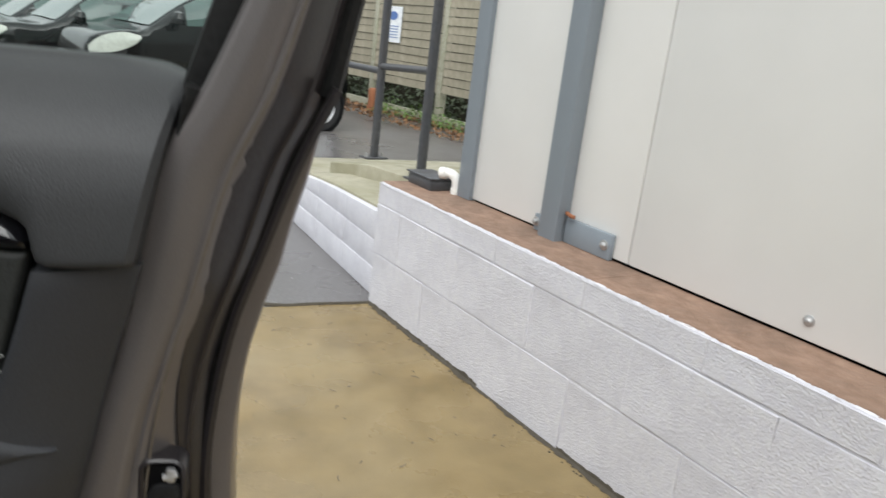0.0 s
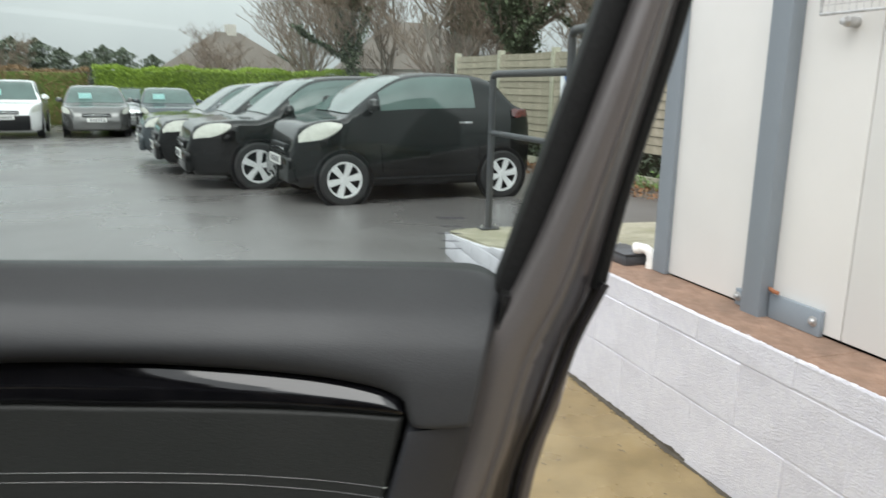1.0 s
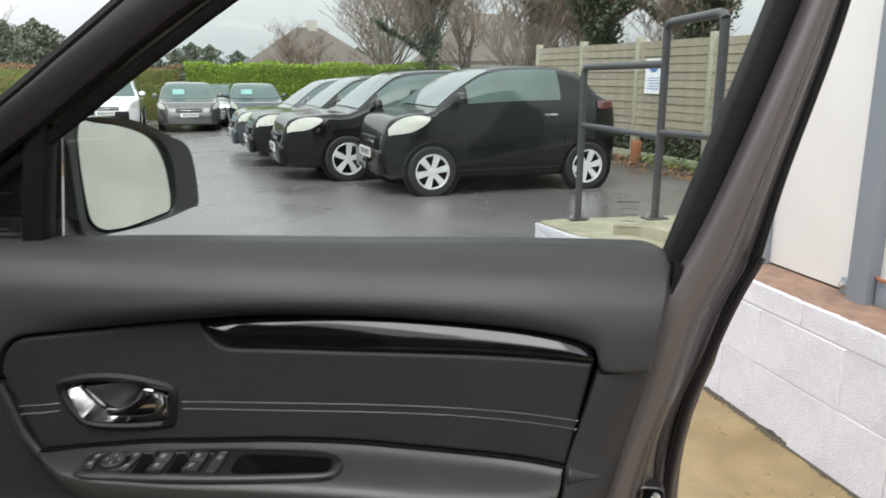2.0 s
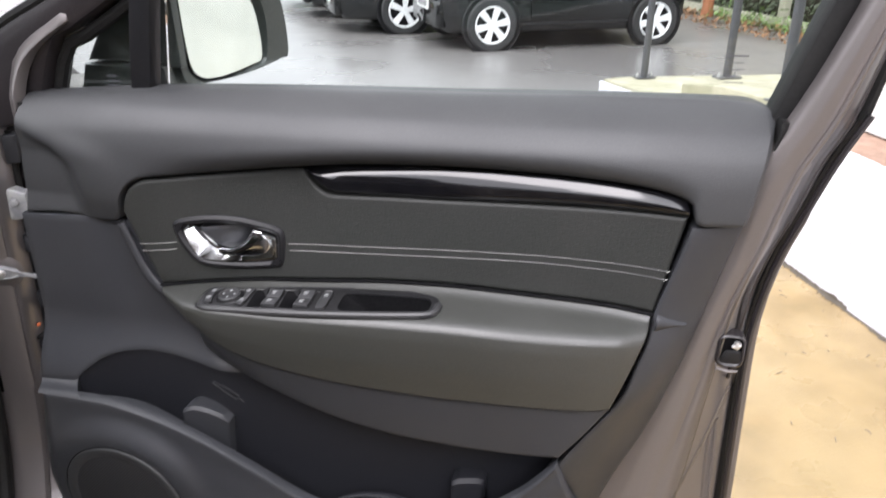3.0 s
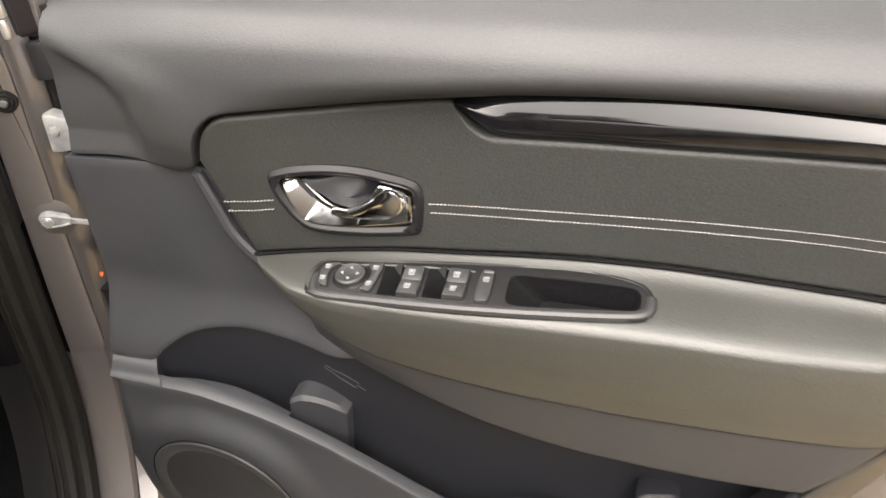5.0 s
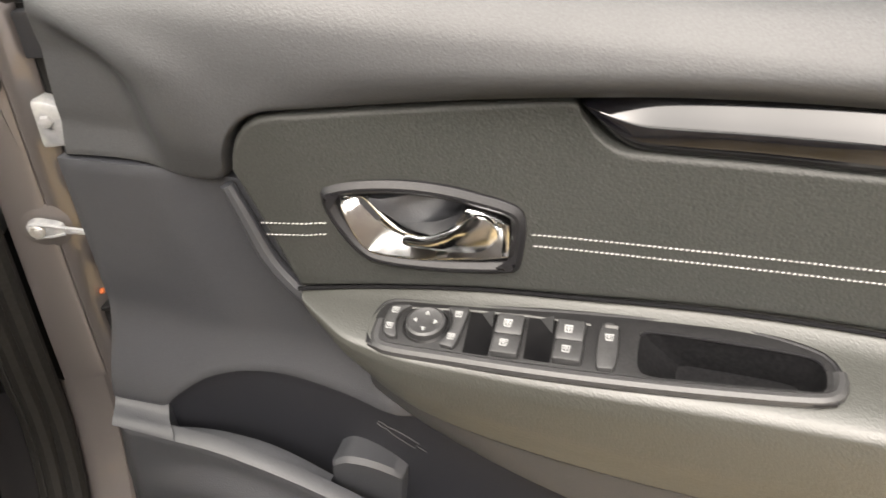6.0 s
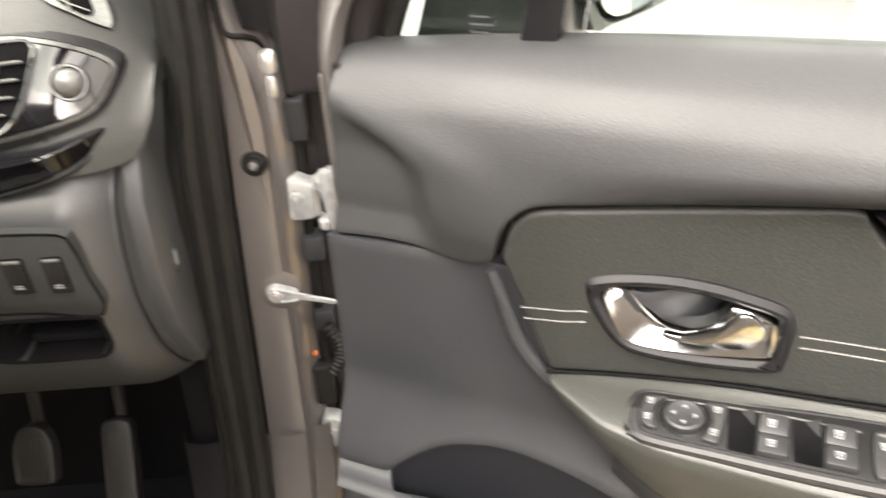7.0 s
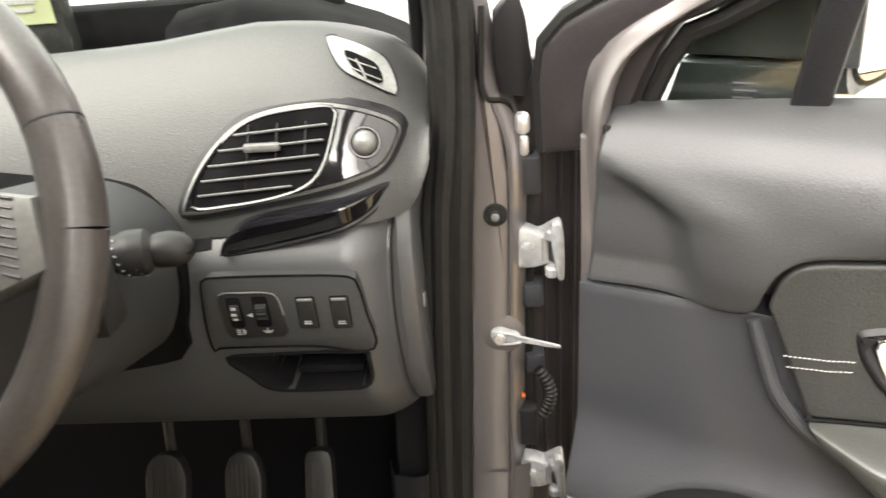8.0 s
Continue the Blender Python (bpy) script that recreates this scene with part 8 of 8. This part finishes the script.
        for wx in (fw, rw):
            part("wheel_arch", Geo().lathe([(wr * 1.02, 0.0), (wr * 1.13, 0.006), (wr * 1.16, -0.02)], 32, m=pose(wx, sgn * (w2 * 0.995), wr, sgn * -90, 0, 0), caps=False).lathe([(0.0, -0.001), (wr * 1.12, -0.001)], 32, m=pose(wx, sgn * (w2 * 0.998), wr, sgn * -90, 0, 0)), M_BLACK, car)
            tm = pose(wx, sgn * (w2 - 0.085), wr, sgn * -90, 0, 0)
            ty = part("tyre", Geo().lathe([(wr * 0.66, 0.096), (wr * 0.72, 0.104), (wr * 0.92, 0.100), (wr * 0.99, 0.080), (wr, 0.03), (wr, -0.05), (wr * 0.96, -0.10)], 36, caps=False), M_TYRE, car, m=tm)
            rimg = Geo().lathe([(wr * 0.60, 0.080), (wr * 0.64, 0.106), (wr * 0.675, 0.106), (wr * 0.69, 0.098)], 36, caps=False)
            rimg.lathe([(0.0, 0.100), (wr * 0.14, 0.098), (wr * 0.17, 0.086)], 20)
            spg = Geo()
            for k in range(spokes):
                spg.add([(wr * 0.08, -wr * 0.085, 0.094), (wr * 0.64, -wr * 0.135, 0.102), (wr * 0.64, wr * 0.135, 0.102), (wr * 0.08, wr * 0.085, 0.094), (wr * 0.08, -wr * 0.10, 0.06), (wr * 0.64, -wr * 0.15, 0.06), (wr * 0.64, wr * 0.15, 0.06), (wr * 0.08, wr * 0.10, 0.06)],
                        [(0, 1, 2, 3), (0, 4, 5, 1), (3, 2, 6, 7), (1, 5, 6, 2)], pose(0, 0, 0, 0, 0, 360 * k / spokes + 12))
            rimg.add(spg.v, spg.f)
            part("rim", rimg, M_ALLOY, ty, "silver alloy wheel")
            part("wheel_disc", Geo().lathe([(0.0, 0.040), (wr * 0.64, 0.044)], 24), M_DARKFILL, ty)
    part("grille", Geo().box(-0.012, -w2 * 0.42, nose_z + 0.02, 0.06, w2 * 0.42, nose_z + 0.13, 0.02).box(-0.02, -w2 * 0.55, 0.30, 0.05, w2 * 0.55, 0.42, 0.02), M_BLACK, car)
    part("bumper", Geo().box(-0.03, -w2 * 0.70, 0.24, 0.10, w2 * 0.70, nose_z, 0.04), M_BLACK if suv else paint, car)
    part("grille_bar", Geo().box(-0.022, -w2 * 0.40, nose_z + 0.06, 0.0, w2 * 0.40, nose_z + 0.085, 0.006), M_CHROME, car)
    pl = part("number_plate", Geo().box(-0.045, -0.26, nose_z - 0.115, -0.032, 0.26, nose_z - 0.005, 0.0), M_PLATE, car)
    for k in range(6):
        part("plate_bar", Geo().box(-0.047, -0.215 + 0.072 * k, nose_z - 0.095, -0.0455, -0.17 + 0.072 * k, nose_z - 0.025), M_INK, pl)
    return car


def row_car(x, y, dz=0.0):
    return CAR @ pose(x, y, ground_z(y) + dz, 0, math.degrees(0.0), 0)


build_vehicle("city_car", row_car(2.52, 7.66), "tiny black three-door city car with silver alloys", M_CBLACK, 2.99, 1.68, 1.50, 1.04, 0.965, 0.58, 1.34, 2.42, 1.06, 0.55, 2.55, 0.298, nose_z=0.54, spokes=6)
build_vehicle("hatchback", row_car(1.62, 9.55), "black hatchback with silver five-spoke alloys", M_CBLACK, 4.25, 1.78, 1.50, 0.96, 0.92, 0.98, 1.72, 3.45, 1.05, 0.86, 3.46, 0.318, nose_z=0.50, spokes=5)
build_vehicle("estate_car", row_car(1.42, 11.75), "black estate car with pale headlights", M_CBLACK, 4.6, 1.80, 1.48, 0.95, 0.90, 1.05, 1.85, 3.95, 1.05, 0.90, 3.60, 0.318, nose_z=0.50, estate=True)
build_vehicle("saloon_car", row_car(1.30, 14.0), "dark grey saloon car in the parked row", M_CSLATE, 4.6, 1.80, 1.47, 0.95, 0.90, 1.05, 1.85, 3.55, 1.05, 0.90, 3.60, 0.318)


def facing(x, y):
    return CAR @ pose(x, y, ground_z(y), 0, 0, 90)


build_vehicle("crossover_car", facing(-1.72, 22.8), "white crossover car with black lower bumper", M_CWHITE, 4.40, 1.86, 1.62, 1.06, 1.00, 0.95, 1.70, 3.85, 1.15, 0.88, 3.55, 0.345, nose_z=0.66, estate=True, card=True, suv=True)
build_vehicle("saloon_car", facing(0.62, 23.0), "grey saloon car with a turquoise price card", M_CGREY, 4.80, 1.84, 1.49, 0.98, 0.93, 1.10, 1.90, 3.70, 1.10, 0.95, 3.70, 0.33, nose_z=0.58, card=True)
build_vehicle("hatchback", facing(2.72, 23.2), "small slate-blue hatchback with a turquoise price card", M_CSLATE, 4.00, 1.74, 1.46, 0.96, 0.92, 0.95, 1.68, 3.30, 1.05, 0.84, 3.30, 0.31, nose_z=0.54, card=True)
build_vehicle("hatchback", facing(1.85, 26.6), "pale silver hatchback parked behind", M_CSILV, 4.10, 1.76, 1.48, 0.97, 0.92, 0.95, 1.70, 3.40, 1.06, 0.85, 3.40, 0.31)
build_vehicle("hatchback", facing(-6.4, 23.5), "dull pink-red hatchback at the edge of the car park", M_CRED, 4.10, 1.76, 1.50, 0.97, 0.92, 0.95, 1.70, 3.40, 1.06, 0.85, 3.40, 0.31)


def leaf_cloud(rng, count, where, size, flat=0.5):
    """Many small leaves; where(rng) gives a place for each."""
    g = Geo()
    for _ in range(count):
        p = where(rng)
        s = rng.uniform(0.6, 1.3) * size
        q = Euler((rng.uniform(-1.2, 1.2), rng.uniform(-1.2, 1.2), rng.uniform(0, 6.28))).to_matrix().to_4x4()
        g.add([(-s, 0, 0), (0, -flat * s, 0.15 * s), (s, 0, 0), (0, flat * s, 0.15 * s)], [(0, 1, 2), (0, 2, 3)], Matrix.Translation(p) @ q)
    return g


def build_hedge(name, x0, x1, y0, y1, z1, material, inner, label, count, seed):
    rng = random.Random(seed)
    zb = ground_z(y0)
    def skin(r):
        k = r.random()
        x = r.uniform(x0, x1)
        bump = 0.06 * math.sin(x * 2.1) + 0.04 * math.sin(x * 5.3)
        if k < 0.62:
            return (x, y0 + r.gauss(0, 0.05), r.uniform(zb, z1 + bump))
        return (x, r.uniform(y0, y1), z1 + bump + r.gauss(0, 0.04))
    h = thing(name, CAR, label, "hedge", kind="stuff")
    # solid core in the darker leaf colour paints the inner shade
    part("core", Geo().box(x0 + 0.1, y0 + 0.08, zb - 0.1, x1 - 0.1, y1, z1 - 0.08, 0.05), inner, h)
    tagged(part("leaves", leaf_cloud(rng, count, skin, 0.040), material, h), kind="stuff")


def tree_mesh(seed, height, spread_k, levels, ivy=0):
    """A bare winter tree: tapered trunk and limbs, fine twigs, and an ivy coat where there is one."""
    rng = random.Random(seed)
    limbs, twigs = Geo(), Geo()
    ivy_pts = []
    def grow(p, d, length, rad, level):
        pts, rads = [p], [rad]
        n = 5 if level < 2 else 3
        for k in range(n):
            d = (d + Vector((rng.gauss(0, 0.16), rng.gauss(0, 0.16), rng.gauss(0.06, 0.10)))).normalized()
            p = p + d * (length / n)
            pts.append(p)
            rads.append(max(0.008, rad * (1 - 0.55 * (k + 1) / n)))
        (limbs if level < 2 else twigs).tube(pts, rads, 7 if level == 0 else 5 if level == 1 else 3, caps=False)
        if level < ivy:
            for k in range(len(pts) - 1):
                ivy_pts.extend([(pts[k].lerp(pts[k + 1], rng.random()), rads[k]) for _ in range(int(260 * length / n))])
        if level < levels:
            for k in range(8 if level == 0 else 6 if level < 3 else 5):
                i = rng.randrange(1, n + 1) if level == 0 else rng.randrange(1, n + 1)
                a = rng.uniform(0, 6.28)
                side = Vector((math.cos(a), math.sin(a), rng.uniform(0.2, 0.8)))
                nd = (d * 0.7 + side * spread_k).normalized()
                grow(pts[i], nd, length * rng.uniform(0.45, 0.70), rads[i] * rng.uniform(0.5, 0.75), level + 1)
    grow(Vector((0, 0, -0.3)), Vector((0, 0, 1)), height * 0.55, height * 0.014, 0)
    leaves = None
    if ivy:
        leaves = Geo()
        for p, r in ivy_pts:
            a = rng.uniform(0, 6.28)
            q = p + Vector((math.cos(a), math.sin(a), 0)) * (r + abs(rng.gauss(0.05, 0.14)))
            s = rng.uniform(0.04, 0.10)
            m = Matrix.Translation(q) @ Euler((rng.uniform(-1, 1), rng.uniform(-1, 1), a)).to_matrix().to_4x4()
            leaves.add([(-s, 0, 0), (0, -0.7 * s, 0.2 * s), (s, 0, 0), (0, 0.7 * s, 0.2 * s)], [(0, 1, 2), (0, 2, 3)], m)
    return limbs, twigs, leaves


def build_trees():
    kinds = []
    for k, (seed, h, sp, lv, ivy, lab) in enumerate(((11, 9.0, 0.75, 4, 0, "bare grey-brown winter tree behind the hedge"), (23, 10.5, 0.7, 4, 2, "tall ivy-clad bare tree behind the fence"), (37, 7.0, 0.95, 4, 0, "bushy bare brown tree in front of houses"))):
        limbs, twigs, leaves = tree_mesh(seed, h, sp, lv, ivy)
        t = thing("tree", Matrix.Translation((0, 0, 0)), lab, "tree", "bare trees")
        part("trunk", limbs, M_BARK, t)
        tagged(part("crown", twigs, M_TWIG, t), kind="stuff")
        if leaves:
            tagged(part("ivy", leaves, M_IVY, t, "dark green ivy"), kind="stuff")
        kinds.append(t)
    spots = [(0, 9.2, 31, 1.0, 40), (0, 13.0, 33, 1.1, 120), (0, 11.0, 40, 1.2, 200), (0, 16.5, 30, 1.0, 300),
             (1, 12.6, 26, 1.0, 10), (1, 14.8, 24, 0.95, 95), (1, 10.4, 27, 0.85, 170), (1, 11.2, 16, 0.8, 250), (1, 13.5, 13, 0.9, 330), (1, 9.9, 12, 0.62, 60), (1, 15.5, 18, 1.0, 145),
             (2, 8.0, 44, 0.85, 0), (2, 6.6, 45, 0.7, 80), (2, -4.0, 47, 0.7, 160), (2, 17.0, 22, 0.9, 240), (0, 10.0, 19, 0.8, 15), (2, 12.0, 20, 0.9, 55), (0, -9.0, 44, 0.7, 75)]
    used = set()
    for k, x, y, s, a in spots:
        m = CAR @ pose(x, y, ground_z(y), 0, 0, a)
        if k not in used:
            kinds[k].matrix_world = m @ Matrix.Diagonal((s, s, s, 1))
            used.add(k)
        else:
            c = copy_thing(kinds[k], m)
            c.scale = (s, s, s)


def build_conifers():
    rng = random.Random(77)
    g_tr = Geo()
    g_tr.tube([(0, 0, -0.3), (0.05, 0, 2), (0, 0.03, 4.2)], [0.16, 0.10, 0.02], 7)
    def where(r):
        h = r.random() ** 1.3
        rad = 1.9 * (1 - h ** 2.2) ** 0.6 * (0.55 + 0.5 * h) * (0.8 + 0.35 * math.sin(h * 31) + r.gauss(0, 0.12))
        a = r.uniform(0, 6.28)
        k = r.random() ** 0.4
        return (rad * k * math.cos(a) * (1 + 0.25 * math.sin(3 * a)), rad * k * math.sin(a), 0.3 + 3.9 * h)
    leaf = leaf_cloud(rng, 3200, where, 0.13, 0.4)
    first = None
    for x, y, s, a in ((-5.0, 52, 1.0, 0), (-13.6, 40, 1.3, 70), (-10.8, 41, 1.25, 140), (-8.2, 43, 1.1, 210), (-6.0, 44, 1.0, 30), (-2.4, 51, 0.95, 110), (1.4, 58, 0.95, 260), (-16.5, 40, 1.4, 330), (-3.6, 50, 0.95, 50), (-7.4, 49, 1.15, 100), (-9.5, 52, 1.1, 170), (-1.2, 54, 0.85, 20), (0.3, 53, 0.8, 200), (2.6, 56, 0.9, 290), (4.4, 55, 0.8, 130), (-12.5, 47, 1.2, 10), (13.5, 57, 0.9, 80), (-15.5, 45, 1.3, 200), (-18.5, 44, 1.2, 60)):
        m = CAR @ pose(x, y, ground_z(y), 0, 0, a)
        if first is None:
            first = thing("conifer", m @ Matrix.Diagonal((s, s, s, 1)), "dark green evergreen tree beyond the car park", "tree", "evergreens")
            part("trunk", g_tr, M_BARK, first)
            tagged(part("crown", leaf, M_CONIFER, first), kind="stuff")
        else:
            copy_thing(first, m).scale = (s, s, s)


def build_house(x, y, w, d, eaves, ridge, turn, label):
    h = thing("house", CAR @ pose(x, y, ground_z(y), 0, 0, turn), label, "house")
    part("wall", Geo().box(-w / 2, -d / 2, -0.3, w / 2, d / 2, eaves, 0.02), M_RENDER, h)
    hw, hd = w / 2 + 0.3, d / 2 + 0.3
    rx = w / 2 - d * 0.42
    part("roof", Geo().add([(-hw, -hd, eaves), (hw, -hd, eaves), (hw, hd, eaves), (-hw, hd, eaves), (-rx, 0, ridge), (rx, 0, ridge)], [(0, 1, 5, 4), (1, 2, 5), (2, 3, 4, 5), (3, 0, 4), (0, 3, 2, 1)]), M_ROOF, h)
    part("chimney", Geo().box(rx - 0.9, -0.35, ridge - 0.8, rx - 0.3, 0.35, ridge + 0.5, 0.02), M_RENDER, h)
    for k in range(3):
        wx = -w / 2 + w * (k + 0.5) / 3
        win = part("window", Geo().box(wx - 0.6, -d / 2 - 0.03, eaves - 1.5, wx + 0.6, -d / 2 + 0.02, eaves - 0.4, 0.0), M_PVC, h)
        part("pane", Geo().box(wx - 0.52, -d / 2 - 0.045, eaves - 1.42, wx + 0.52, -d / 2 - 0.032, eaves - 0.48), M_CGLASS, win)


build_hedge("clipped_hedge", 0.6, 11.5, 29.0, 31.0, 1.66, M_HEDGE, M_HEDGED, "bright green clipped hedge behind parked cars", 42000, 1)
build_hedge("beech_hedge", -14.0, 0.5, 31.0, 33.0, 1.55, M_BROWNLEAF, M_HEDGED, "brown and green ragged hedge", 26000, 2)
build_trees()
build_conifers()
build_house(9.0, 52, 7.5, 7.0, 2.3, 4.9, 8, "grey rendered bungalow with a brown hipped roof")
build_house(19.5, 45, 9.0, 7.0, 2.6, 5.6, -10, "grey rendered house behind bare trees")
build_house(-11.0, 60, 9.0, 6.0, 2.4, 4.6, 5, "low house behind evergreens")
cable = thing("overhead_cable", CAR, "thin black overhead cable against the sky", "cable")
for dz in (0.0, 0.35):
    part("wire", Geo().tube([(-30 + 70 * k / 16, 30 + 3 * k / 16, 9.2 + dz - 2.4 * math.sin(math.pi * (0.15 + 0.5 * k / 16))) for k in range(17)], 0.018, 4), M_RUBBER, cable)
build_wall()
